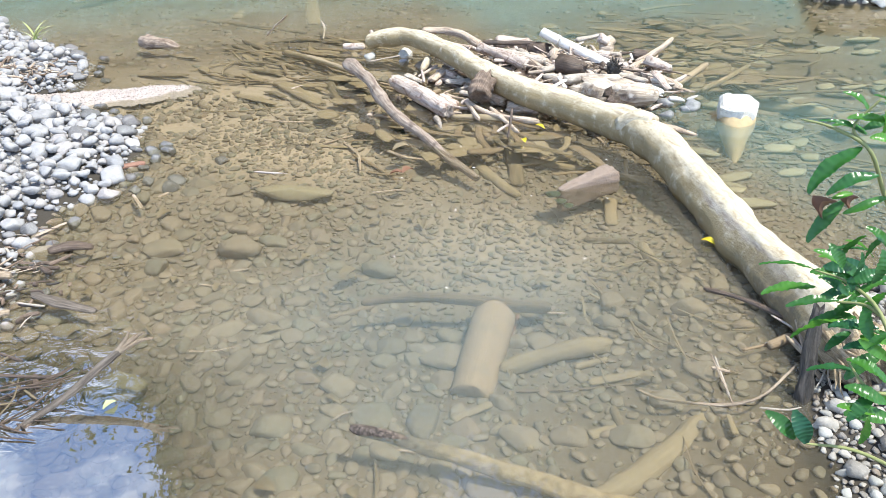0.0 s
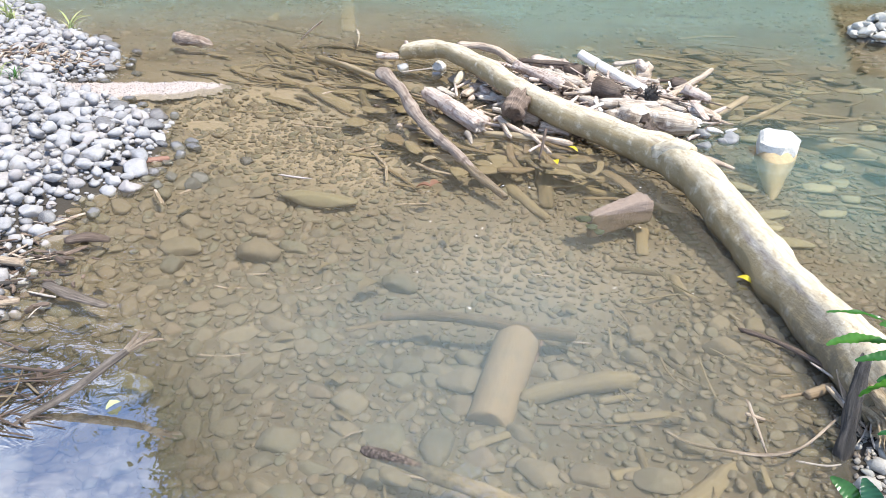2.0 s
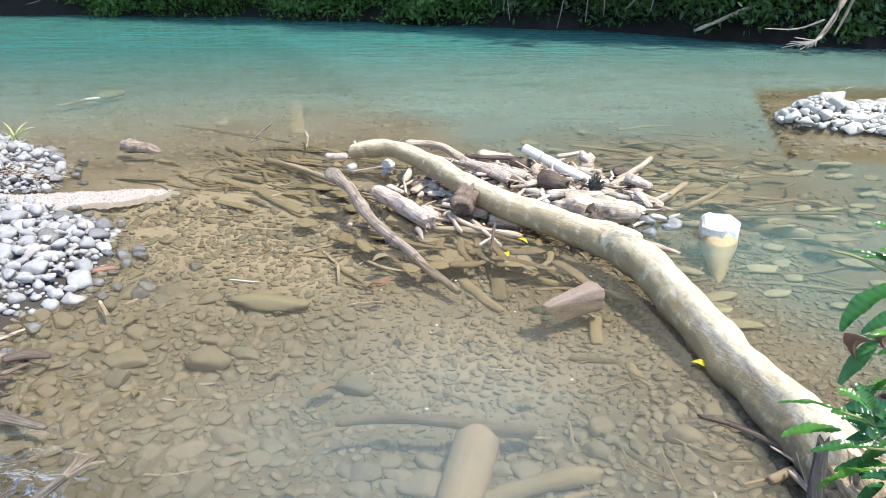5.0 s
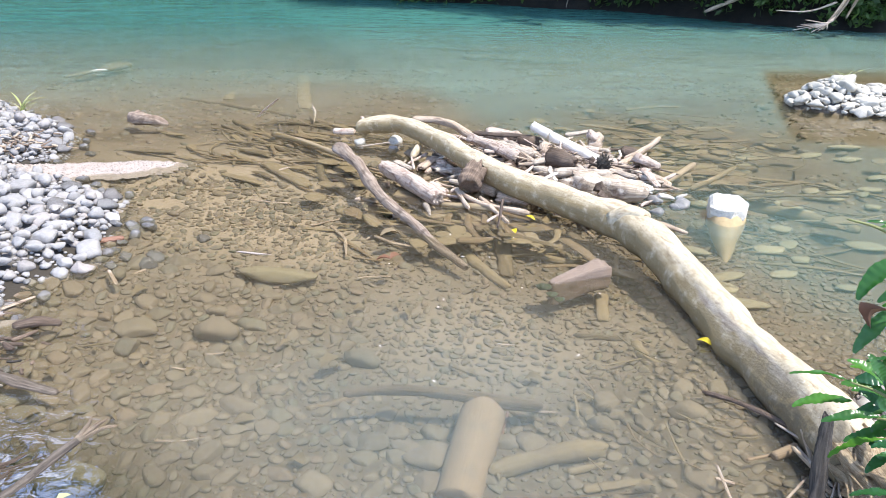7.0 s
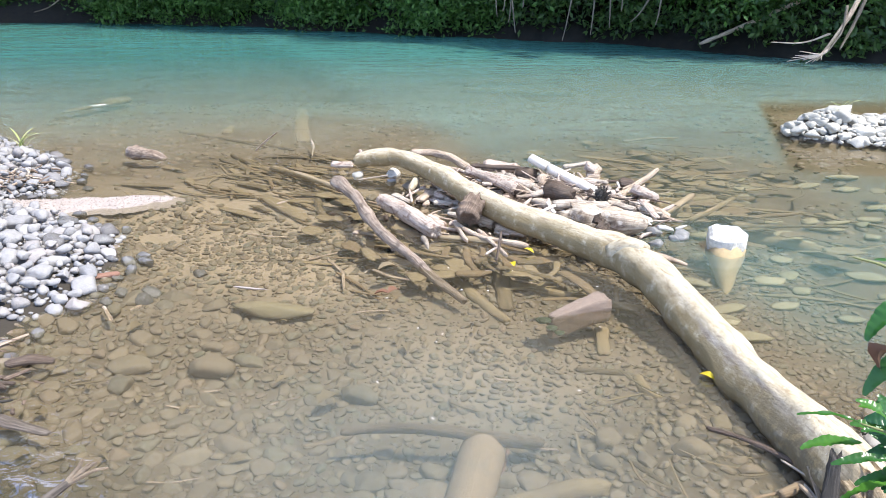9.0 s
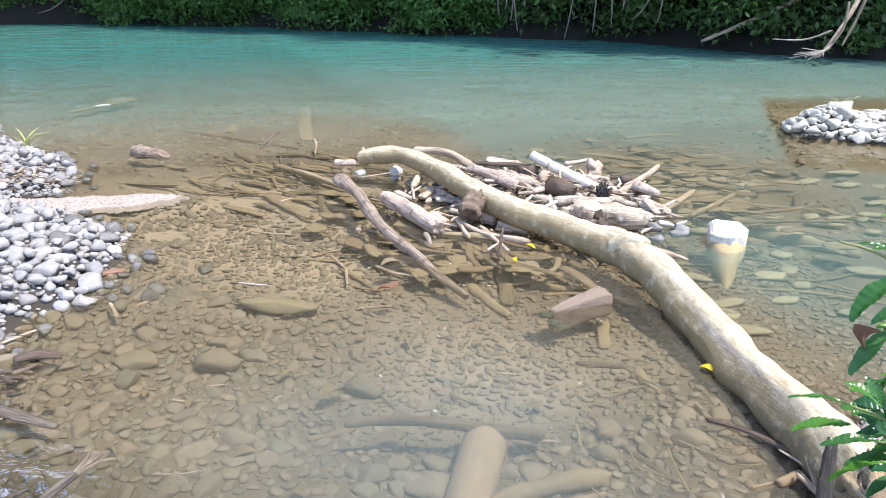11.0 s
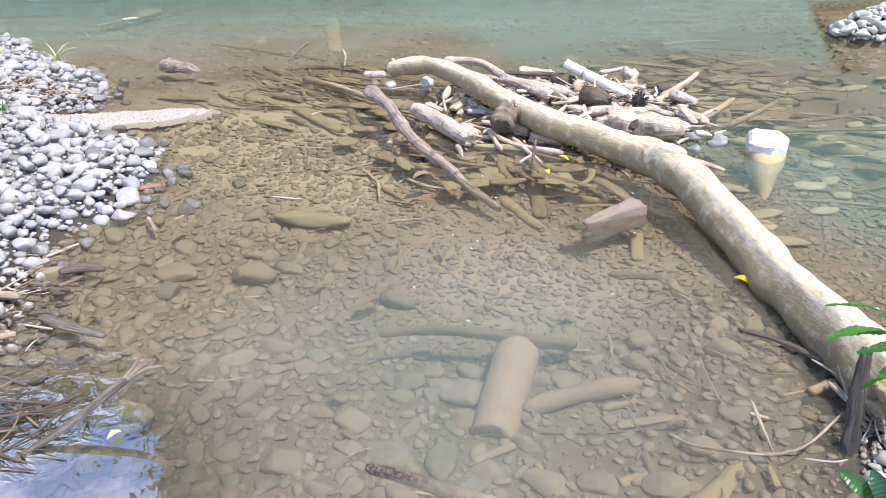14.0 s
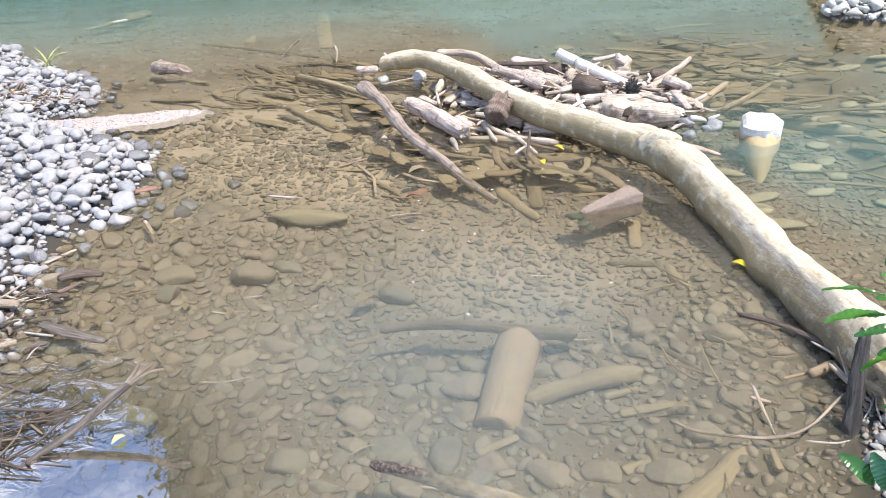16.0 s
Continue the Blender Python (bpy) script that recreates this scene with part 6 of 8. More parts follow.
def broken_brick():
    """A wedge of broken masonry: a blunt rough box that sinks towards one end."""
    bm = bmesh.new()
    bmesh.ops.create_cube(bm, size=2.0)
    bmesh.ops.subdivide_edges(bm, edges=bm.edges, cuts=11, use_grid_fill=True)
    along, back = Vector((0.916, 0.400, 0.0)), Vector((-0.400, 0.916, 0.0))
    for v in bm.verts:
        p = v.co.copy()
        p /= (abs(p.x) ** 16 + abs(p.y) ** 16 + abs(p.z) ** 16) ** (1 / 16)
        chip = 0.10 * noise.noise(p * 1.7 + Vector((4, 1, 2))) + 0.06 * noise.noise(p * 5.0)
        p *= 1 + chip
        length, depth = 0.165 * p.x, (0.052 + 0.006 * p.x) * p.y
        depth *= 0.75 + 0.25 * p.x
        top = 0.064 - 0.060 * max(0.0, (0.75 - p.x) / 1.75) - 0.012 * max(0.0, p.x - 0.6)
        v.co = Vector((0.692, 3.515, 0.0)) + along * length + back * depth + Vector((0, 0, top + 0.065 * (p.z - 1)))
    me = bpy.data.meshes.new("broken_block")
    for f in bm.faces:
        f.smooth = True
    bm.to_mesh(me)
    bm.free()
    me.materials.append(M_BRICK)
    return thing("broken_block", me, "broken brown wedge-shaped block standing out of water", "block")


block = broken_brick()
for x, y, z, r in ((0.515, 3.44, -0.02, 0.034), (0.545, 3.405, -0.045, 0.03), (0.505, 3.48, -0.04, 0.036), (0.585, 3.40, -0.07, 0.028)):
    ob = part("moss", mesh_of("moss", SHAPES2[2], BALL2[1], M_MOSS), block, "dark wet moss")
    ob.matrix_basis = Matrix.Translation((x, y, z)) @ Matrix.Diagonal((r * 1.3, r, r * 0.45, 1))
low_rock = thing("flat_rock", mesh_of("flat_rock", pebble(BALL3, 731, 0.8, 0.3, 0.45), BALL3[1], M_OLIVE), "olive-tan flat rock barely awash in the shallows", "rock")
low_rock.matrix_basis = Matrix.Translation((-0.96, 3.73, -0.094)) @ Matrix.Rotation(-0.22, 4, "Z") @ Matrix.Rotation(-0.25, 4, "X") @ Matrix.Diagonal((0.27, 0.17, 0.06, 1))
bare = part("dry_patch", mesh_of("dry_patch", FLAT2[5], BALL2[1], M_SAND), low_rock, "pale dry ridge of the rock")
bare.matrix_basis = low_rock.matrix_basis.inverted() @ Matrix.Translation((-1.05, 3.80, -0.004)) @ Matrix.Rotation(-0.21, 4, "Z") @ Matrix.Diagonal((0.115, 0.022, 0.022, 1))
slab("flat_rock", [(-0.35, 4.80), (-0.16, 4.72), (-0.12, 4.95), (-0.30, 5.02)], -0.012, 0.05, M_SUNK, "flat silted stone among the drift", "rock", 6)
ribbed = slab("ribbed_brick", [(-0.50, 4.60), (-0.36, 4.55), (-0.30, 4.68), (-0.44, 4.74)], -0.015, 0.05, M_SUNK, "ribbed clay brick lying under shallow water", "brick", 7)
for i in range(4):
    y = 4.59 + i * 0.035
    part("rib", limb([(-0.485 + i * 0.012, y + 0.015, -0.012, 0.007), (-0.35 + i * 0.012, y - 0.03, -0.012, 0.007)], M_BRICK, 6, 6, 0.05, 5, 50 + i), ribbed)

# the M_GREYW lumps are pieces of grey wood given a stone's shape
for x, y, z, r, mat, label in ((-0.405, 6.06, 0.02, 0.064, M_WHITE, "smooth white stone by the trunk"), (-0.70, 6.047, 0.01, 0.058, M_PALE, "grey-white round stone by the trunk"), (1.365, 4.633, 0.03, 0.055, M_GREYW, "damp grey lump of wood at the heap's end"), (1.537, 4.589, 0.015, 0.062, M_GREYW, "damp grey lump of wood at the heap's end"), (1.345, 4.483, 0.0, 0.05, M_GREYW, "damp grey lump of wood at the heap's end"), (1.483, 4.568, 0.0, 0.045, M_GREYW, "damp grey lump of wood at the heap's end"), (0.178, 5.348, -0.01, 0.083, M_BED, "brown stone under the trunk"), (0.052, 5.172, -0.03, 0.081, M_BED, "brown stone under the trunk"), (-0.549, 5.538, -0.03, 0.06, M_BED, "silted stone in the drift"), (-0.25, 5.75, -0.01, 0.075, M_BED, "silted stone in the drift"), (-0.42, 5.93, -0.02, 0.06, M_DRY, "grey stone by the trunk")):
    ob = thing("drift_stone", mesh_of("drift_stone", SHAPES3[stone_rng.randrange(8)], BALL3[1], mat), label, "stone")
    set_stone(ob, x, y, z, r, stone_rng.uniform(0, 6.28))


def root_ball():
    """A dark round clump bristling with root ends."""
    v = pebble(BALL3, 77, 0.9, 0.3)
    ball_ob = thing("root_clump", mesh_of("root_clump", v * 0.06 + np.array((1.095, 5.015, 0.15)), BALL3[1], M_CHAR), "black bristly clump of roots on the heap", "roots")
    rng = random.Random(8)
    for _ in range(70):
        n = Vector((rng.gauss(0, 1), rng.gauss(0, 1), rng.gauss(0.3, 1))).normalized()
        c = Vector((1.095, 5.015, 0.15))
        a, b = c + n * 0.05, c + n * rng.uniform(0.065, 0.082) + Vector((0, 0, rng.uniform(-0.01, 0.01)))
        part("bristle", limb([(*a, 0.006), (*b, 0.002)], M_CHAR, 3, 4, 0.1, 9, 1), ball_ob)


root_ball()


def tangle(name, count, centre, spread, aim, fan, length, radius, mats, z, label, group, seed, rise=0.05, keep=None):
    """Loose sticks strewn over a stretch, mostly lying one way."""
    rng = random.Random(seed)
    for i in range(count):
        for _ in range(20):
            x, y = rng.gauss(centre[0], spread[0]), rng.gauss(centre[1], spread[1])
            if keep is None or keep(x, y):
                break
        a = aim + rng.gauss(0, fan)
        ln, r = rng.uniform(*length), rng.uniform(*radius)
        base = z(x, y, rng)
        dx, dy, bend = math.cos(a) * ln / 2, math.sin(a) * ln / 2, rng.uniform(-0.12, 0.12) * ln
        tip = rng.uniform(-rise, rise)
        line = [(x - dx, y - dy, base - tip, r), (x - dy * bend / ln * 2, y + dx * bend / ln * 2, base, r * rng.uniform(0.9, 1.15)), (x + dx, y + dy, base + tip, r * rng.uniform(0.4, 0.9))]
        thing(name, limb(line, rng.choice(mats), 14, 8, 0.22, 16, seed * 1000 + i, rng.choice((0.3, 0.45, 0.65)) if name.startswith("sunken") else rng.choice((1.0, 1.0, 0.5)), name=name), label, "driftwood", group)


def above_heap(x, y, rng):
    return max(land_at(x, y), 0.0) + 0.02 + 0.13 * math.exp(-(((x - 0.75) / 0.45) ** 2 + ((y - 5.3) / 0.5) ** 2)) * rng.uniform(0.1, 1.0)


def behind_log(x, y):
    return y > 4.95 - 0.95 * (x - 0.3) and y < 6.15 - 0.62 * max(x - 0.4, 0) and -0.1 < x < 1.6


def on_bed(x, y, rng):
    return min(land_at(x, y), -0.015) + rng.uniform(0.005, 0.03)


tangle("drift_twig", 190, (0.75, 5.4), (0.42, 0.42), -0.5, 1.0, (0.08, 0.4), (0.003, 0.008), (M_DRIFT, M_TAN, M_DARK, M_BIRCH), lambda x, y, rng: above_heap(x, y, rng) + 0.02, "thin dry twig in the drift heap", "twigs of the drift heap", 30, 0.05, behind_log)
tangle("drift_stick", 130, (0.75, 5.4), (0.4, 0.4), -0.75, 0.55, (0.15, 0.5), (0.008, 0.026), (M_DRIFT, M_TAN, M_DARK, M_BIRCH, M_DRIFT), above_heap, "weathered stick on the drift heap", "sticks of the drift heap", 31, 0.03, behind_log)
tangle("drift_chunk", 40, (0.78, 5.35), (0.35, 0.35), -0.6, 0.7, (0.1, 0.22), (0.028, 0.05), (M_DRIFT, M_DARK, M_BIRCH, M_TAN), above_heap, "broken chunk of driftwood on the heap", "chunks of the drift heap", 32, 0.02, behind_log)
# a dark bottom layer that stands in for the shade in the heap's gaps
tangle("drift_twig", 130, (0.75, 5.4), (0.42, 0.42), -0.5, 1.1, (0.1, 0.4), (0.005, 0.016), (M_DARK, M_DARKB, M_CHAR, M_DARKB), lambda x, y, rng: max(land_at(x, y), 0.0) + rng.uniform(0.005, 0.05), "dark twig standing in for shaded gaps of the drift heap", "twigs of the drift heap", 44, 0.03, behind_log)
tangle("drift_chip", 200, (0.78, 5.32), (0.42, 0.42), -0.4, 1.3, (0.04, 0.15), (0.006, 0.019), (M_DRIFT, M_PIPE, M_BIRCH, M_DARK, M_TAN, M_BIRCH), lambda x, y, rng: above_heap(x, y, rng) + rng.uniform(0.0, 0.05), "splintered chip of dry driftwood on the heap", "chips of the drift heap", 41, 0.02, behind_log)
tangle("drift_chip", 60, (0.05, 5.0), (0.35, 0.3), -0.5, 1.3, (0.05, 0.2), (0.005, 0.02), (M_DRIFT, M_SUNKB, M_BIRCH, M_DARK, M_TAN), lambda x, y, rng: max(land_at(x, y), -0.01) + rng.uniform(0.005, 0.03), "wood chip strewn beside the trunk", "chips of the drift heap", 42, 0.015)
flat_rng = random.Random(52)
for _ in range(70):
    x, y = flat_rng.uniform(1.5, 3.6), flat_rng.uniform(3.4, 6.4)
    flat_stone = thing("flat_stone", mesh_of("flat_stone", FLAT2[flat_rng.randrange(12)], BALL2[1], M_PALEBED), "flat yellowish stone lying under green water", "stone", "flat stones under green water")
    flat_stone.matrix_basis = Matrix.Translation((x, y, land_at(x, y) + 0.02)) @ Matrix.Rotation(flat_rng.uniform(-0.6, 0.6), 4, "Z") @ Matrix.Diagonal((flat_rng.uniform(0.06, 0.14), flat_rng.uniform(0.04, 0.08), 0.05, 1))
plate_rng = random.Random(58)
PLATE_MATS = (M_SUNKD, M_SUNK, M_SUNKB, M_SUNK)
for i in range(110):
    x, y = plate_rng.gauss(1.9, 0.55), plate_rng.gauss(5.9, 0.6)
    if x + 0.62 * y < 4.55:
        continue
    a, ln = -0.35 + plate_rng.gauss(0, 0.5), plate_rng.uniform(0.10, 0.26)
    r, z = plate_rng.uniform(0.03, 0.075), -plate_rng.uniform(0.03, 0.07)
    dx, dy = math.cos(a) * ln / 2, math.sin(a) * ln / 2
    thing("sunken_bark", limb([(x - dx, y - dy, z, r * 0.6), (x, y, z + 0.004, r), (x + dx, y + dy, z, r * plate_rng.uniform(0.5, 0.9))], plate_rng.choice(PLATE_MATS), 12, 12, 0.45, 14, 5800 + i, 0.16, 1.6, "sunken_bark"), "flat olive-tan plate of bark under shallow water", "driftwood", "sunken bark behind the heap")
for i in range(80):
    x, y = plate_rng.gauss(-1.2, 0.5), plate_rng.gauss(6.25, 0.42)
    a, ln = -0.7 + plate_rng.gauss(0, 0.35), plate_rng.uniform(0.15, 0.45)
    r, z = plate_rng.uniform(0.012, 0.034), min(land_at(x, y) + 0.02, -0.02) + plate_rng.uniform(0.0, 0.012)
    dx, dy = math.cos(a) * ln / 2, math.sin(a) * ln / 2
    thing("sunken_branch", limb([(x - dx, y - dy, z, r * 0.7), (x, y, z + 0.003, r), (x + dx, y + dy, z, r * plate_rng.uniform(0.5, 0.9))], plate_rng.choice(PLATE_MATS), 12, 10, 0.35, 14, 6100 + i, 0.3, 1.4, "sunken_branch"), "flat silted piece of branch in the shallows", "driftwood", "sunken branches")
for i in range(60):
    x, y = plate_rng.uniform(-0.9, 0.75), plate_rng.uniform(4.05, 5.7)
    if not 4.55 - 0.9 * x - 0.75 < y < 5.0 - 0.95 * x + 0.35 * (x < -0.2):
        continue
    a, ln = -0.6 + plate_rng.gauss(0, 0.6), plate_rng.uniform(0.12, 0.26)
    r, z = plate_rng.uniform(0.035, 0.07), max(land_at(x, y), -0.06) + plate_rng.uniform(0.005, 0.02)
    dx, dy = math.cos(a) * ln / 2, math.sin(a) * ln / 2
    thing("sunken_bark", limb([(x - dx, y - dy, z, r * 0.7), (x, y, z + 0.003, r), (x + dx, y + dy, z, r * plate_rng.uniform(0.5, 0.9))], plate_rng.choice((M_SUNK, M_SUNK, M_SUNKB, M_SUNK)), 12, 12, 0.4, 12, 5950 + i, 0.15, 1.6, "sunken_bark"), "flat tan plate of bark beside the trunk", "driftwood", "sunken bark beside the trunk")
tangle("litter_twig", 170, (-3.55, 5.72), (0.24, 0.15), 0.3, 1.2, (0.03, 0.13), (0.003, 0.011), (M_TAN, M_DARKB, M_DRIFT, M_DARKB), lambda x, y, rng: max(land_at(x, y), 0.0) + rng.uniform(0.02, 0.06), "brown twig in a litter patch on the gravel", "twigs in the litter", 43, 0.02)
tangle("sunken_stick", 90, (-1.25, 6.2), (0.5, 0.45), -0.75, 0.45, (0.2, 0.8), (0.004, 0.012), (M_SUNKD, M_SUNK, M_SUNK, M_SUNKB), on_bed, "thin sunken stick in the shallows", "sunken sticks", 33, 0.01)
tangle("sunken_stick", 50, (0.2, 4.55), (0.5, 0.33), -0.7, 0.6, (0.15, 0.55), (0.006, 0.018), (M_SUNKB, M_SUNK, M_TAN), on_bed, "thin sunken stick beside the trunk", "sunken sticks", 34, 0.015)
tangle("sunken_stick", 48, (1.95, 5.75), (0.5, 0.7), -0.25, 0.6, (0.2, 0.9), (0.007, 0.026), (M_SUNK, M_SUNKD, M_SUNKB, M_SUNK), lambda x, y, rng: -rng.uniform(0.02, 0.06), "sunken branch beyond the drift heap", "sunken sticks", 35, 0.02, lambda x, y: x > 1.1 and y > 5.2 - 0.6 * (x - 1.1))
tangle("sunken_stick", 22, (2.4, 4.5), (0.5, 0.45), -0.2, 0.4, (0.3, 1.1), (0.005, 0.014), (M_SUNKD, M_SUNK, M_SUNKD), on_bed, "sunken branch in green water", "sunken sticks", 36, 0.01)
tangle("sunken_stick", 22, (0.9, 2.35), (0.3, 0.45), -0.8, 0.5, (0.1, 0.4), (0.003, 0.007), (M_SUNKD, M_SUNKB, M_SUNK), on_bed, "thin sunken twig among pebbles", "sunken sticks", 37, 0.01)
tangle("sunken_stick", 22, (-0.6, 2.9), (0.6, 0.7), 0.2, 0.9, (0.08, 0.25), (0.003, 0.007), (M_SUNKD, M_TAN), on_bed, "thin sunken twig among pebbles", "sunken sticks", 38, 0.01)
tangle("wet_twig", 80, (-1.66, 1.82), (0.13, 0.12), 0.15, 0.7, (0.08, 0.42), (0.002, 0.006), (M_DARK, M_DARK, M_SUNKD), lambda x, y, rng: rng.uniform(-0.03, 0.02), "dark wet twig in the snagged litter", "twigs in the litter", 39, 0.02)
tangle("sunken_branch", 32, (0.35, 4.35), (0.38, 0.3), -0.8, 0.7, (0.15, 0.5), (0.016, 0.036), (M_SUNK, M_SUNKB, M_SUNKD, M_SUNKB), lambda x, y, rng: max(land_at(x, y), -0.06) + rng.uniform(0.0, 0.03), "broad tan piece of wood under shallow water", "sunken wood beside the trunk", 46, 0.01, lambda x, y: y < 5.05 - 1.0 * x and x > -0.3)
tangle("bark_flake", 70, (-2.02, 2.5), (0.14, 0.25), 0.3, 1.2, (0.03, 0.11), (0.004, 0.012), (M_DARK, M_CHAR, M_DARKB, M_DARK), lambda x, y, rng: max(land_at(x, y), 0.0) + rng.uniform(0.004, 0.025), "dark flake of bark in the shore litter", "flakes in the litter", 45, 0.008)
tangle("shore_twig", 110, (-2.1, 2.6), (0.17, 0.28), 0.4, 0.8, (0.04, 0.18), (0.002, 0.006), (M_DRIFT, M_DARKB, M_TAN, M_DARK, M_DARKB), lambda x, y, rng: max(land_at(x, y), 0.0) + 0.02, "dry twig in the litter at the water edge", "twigs in the litter", 40, 0.015)


# ---- fallen leaves ----
def blade(length, width, bend=0.15, fold=0.18, droop=0.0, rows=9, jag=0.0, seed=0):
    """A leaf blade along +X from its stalk: pointed at both ends, folded on the midrib, bent down to its tip."""
    verts, faces = [], []
    rng = random.Random(seed)
    for i in range(rows):
        t = i / (rows - 1)
        w = width * 0.5 * (math.sin(math.pi * min(t * 0.93 + 0.035, 1)) ** 0.75) * (1 + jag * rng.uniform(-1, 1))
        x, z = length * t, length * (bend * math.sin(math.pi * t) - droop * t * t)
        for s in (-1, -0.5, 0, 0.5, 1):
            wave = 0.03 * length * math.sin(t * 17 + s) * abs(s) * 0.4
            verts.append((x, w * s, z + abs(s) * w * fold * 2 + wave))
    for i in range(rows - 1):
        for k in range(4):
            a = i * 5 + k
            faces.append((a, a + 1, a + 6, a + 5))
    return np.array(verts), np.array(faces)


def lay_leaf(name, x, y, z, length, width, mat, label, seed, group=""):
    v, f = blade(length, width, 0.12, 0.3, 0.0, 7, 0.15, seed)
    ob = thing(name, mesh_of(name, v, f, mat), label, "leaf", group)
    rng = random.Random(seed)
    ob.matrix_basis = Matrix.Translation((x, y, z)) @ Euler((rng.uniform(-0.2, 0.2), rng.uniform(-0.2, 0.2), rng.uniform(0, 6.28))).to_matrix().to_4x4()


# small white flecks on the water, built from the leaf blade shape
for i in range(16):
    x, y = plate_rng.uniform(-0.4, 0.9), plate_rng.uniform(2.5, 4.1)
    v, f = blade(plate_rng.uniform(0.010, 0.022), 0.007, 0.1, 0.3, 0.0, 5, 0.2, i)
    fleck = thing("floating_petal", mesh_of("floating_petal", v, f, M_PIPE, uvs=v[:, :2]), "tiny white fleck afloat on still water", "petal", "petals afloat")
    fleck.matrix_basis = Matrix.Translation((x, y, 0.003)) @ Matrix.Rotation(plate_rng.uniform(0, 6.28), 4, "Z")
lay_leaf("yellow_leaf", 1.16, 2.81, 0.012, 0.075, 0.035, M_YELLOW, "bright yellow leaf floating by the trunk", 3)
lay_leaf("yellow_leaf", 0.55, 4.28, 0.015, 0.07, 0.03, M_YELLOW, "yellow-green leaf floating by the trunk", 4)
lay_leaf("yellow_leaf", 0.40, 4.12, 0.02, 0.05, 0.03, M_YELLOW, "small yellow leaf among twigs", 5)
lay_leaf("floating_leaf", -0.29, 3.70, 0.012, 0.08, 0.05, M_DEADLEAF, "curled red-brown leaf afloat", 6)
lay_leaf("floating_leaf", -0.24, 3.74, 0.015, 0.09, 0.05, M_DEADLEAF, "curled red-brown leaf afloat", 7)
lay_leaf("sunken_leaf", -0.54, 2.80, -0.10, 0.13, 0.08, M_SUNKLEAF, "dark sunken leaf on pebbles", 8)
lay_leaf("floating_leaf", -1.22, 1.83, 0.006, 0.05, 0.03, M_GRASS, "pale yellow leaf afloat", 9)
lay_leaf("floating_leaf", -0.27, 4.12, -0.008, 0.12, 0.06, M_SUNKLEAF, "tan dead leaf under the surface", 10)
leaf_rng = random.Random(12)
for i in range(46):
    x, y = leaf_rng.uniform(-1.7, 1.0), leaf_rng.uniform(1.5, 4.6)
    lay_leaf("sunken_leaf", x, y, land_at(x, y) + 0.025, leaf_rng.uniform(0.04, 0.1), leaf_rng.uniform(0.012, 0.05), M_SUNKLEAF, "sunken brown leaf on the bed", 100 + i, "sunken leaves")


# ---- the leafy shrub beside the camera ----
shrub = tagged(new("shrub"), "green leafy shrub leaning over the water's edge", "shrub")
M_FROND = leaf_material("glossy_shrub_leaf", [(0.06, 0.19, 0.03), (0.03, 0.11, 0.03), (0.12, 0.31, 0.04), (0.025, 0.10, 0.05), (0.05, 0.17, 0.03)], 0.25, 0.35, False)
frond_count = [0]


def frond(base, tip, wide):
    """One leaf of the shrub from its stalk to its tip."""
    frond_count[0] += 1
    i = frond_count[0]
    rng = random.Random(900 + i)
    base, tip = Vector(base), Vector(tip)
    way = tip - base
    v, f = blade(way.length, way.length * wide, rng.uniform(0.05, 0.14), 0.14, 0.0, 37, 0.0, 900 + i)
    for row in range(37):
        for k, s in enumerate((-1, -0.5, 0, 0.5, 1)):
            p = v[row * 5 + k]
            p[1] *= 1 + (0.035 * (row % 3) - 0.03 if abs(s) == 1 else 0.0)
            p[2] += way.length * wide * 0.035 * abs(s) * math.sin(row * 1.55)
            p[1] += way.length * 0.02 * math.sin(row * 0.16 + i)
    ob = part("leaf", mesh_of("leaf", v, f, M_FROND), shrub)
    x = way.normalized()
    up = Vector((rng.uniform(-1.0, 0.6), rng.uniform(-1.0, 0.3), 1.0))
    y = up.cross(x).normalized()
    z = x.cross(y)
    ob.matrix_basis = Matrix.Translation(base) @ Matrix((x, y, z)).transposed().to_4x4()


frond((0.666, 0.96, 1.266), (0.59, 0.944, 1.198), 0.3)
frond((0.687, 0.932, 1.231), (0.613, 0.933, 1.201), 0.26)
frond((0.665, 0.95, 1.191), (0.629, 0.943, 1.188), 0.3)
frond((0.722, 0.95, 1.181), (0.656, 0.949, 1.156), 0.2)
frond((0.669, 0.973, 1.167), (0.609, 0.946, 1.106), 0.28)
frond((0.69, 0.957, 1.29), (0.682, 0.962, 1.355), 0.4)
frond((0.702, 0.945, 1.281), (0.666, 0.945, 1.288), 0.4)
frond((0.677, 0.972, 1.28), (0.608, 0.993, 1.301), 0.12)
frond((0.728, 1.13, 0.937), (0.626, 1.15, 0.942), 0.12)
frond((0.748, 1.07, 0.976), (0.723, 1.09, 1.018), 0.45)
frond((0.742, 1.08, 0.984), (0.776, 1.07, 1.044), 0.28)
frond((0.764, 1.06, 0.961), (0.769, 1.06, 1.015), 0.35)
frond((0.761, 1.03, 1.018), (0.783, 1.02, 1.076), 0.3)
frond((0.729, 1.11, 0.909), (0.628, 1.12, 0.891), 0.28)
frond((0.751, 1.06, 0.911), (0.657, 1.07, 0.896), 0.2)
frond((0.761, 1.01, 0.891), (0.654, 1.02, 0.856), 0.3)
frond((0.736, 0.92, 0.848), (0.654, 0.937, 0.845), 0.26)
frond((0.755, 0.856, 0.874), (0.692, 0.892, 0.904), 0.35)
frond((0.748, 0.839, 0.85), (0.685, 0.866, 0.867), 0.35)
frond((0.615, 0.847, 0.769), (0.568, 0.878, 0.806), 0.38)
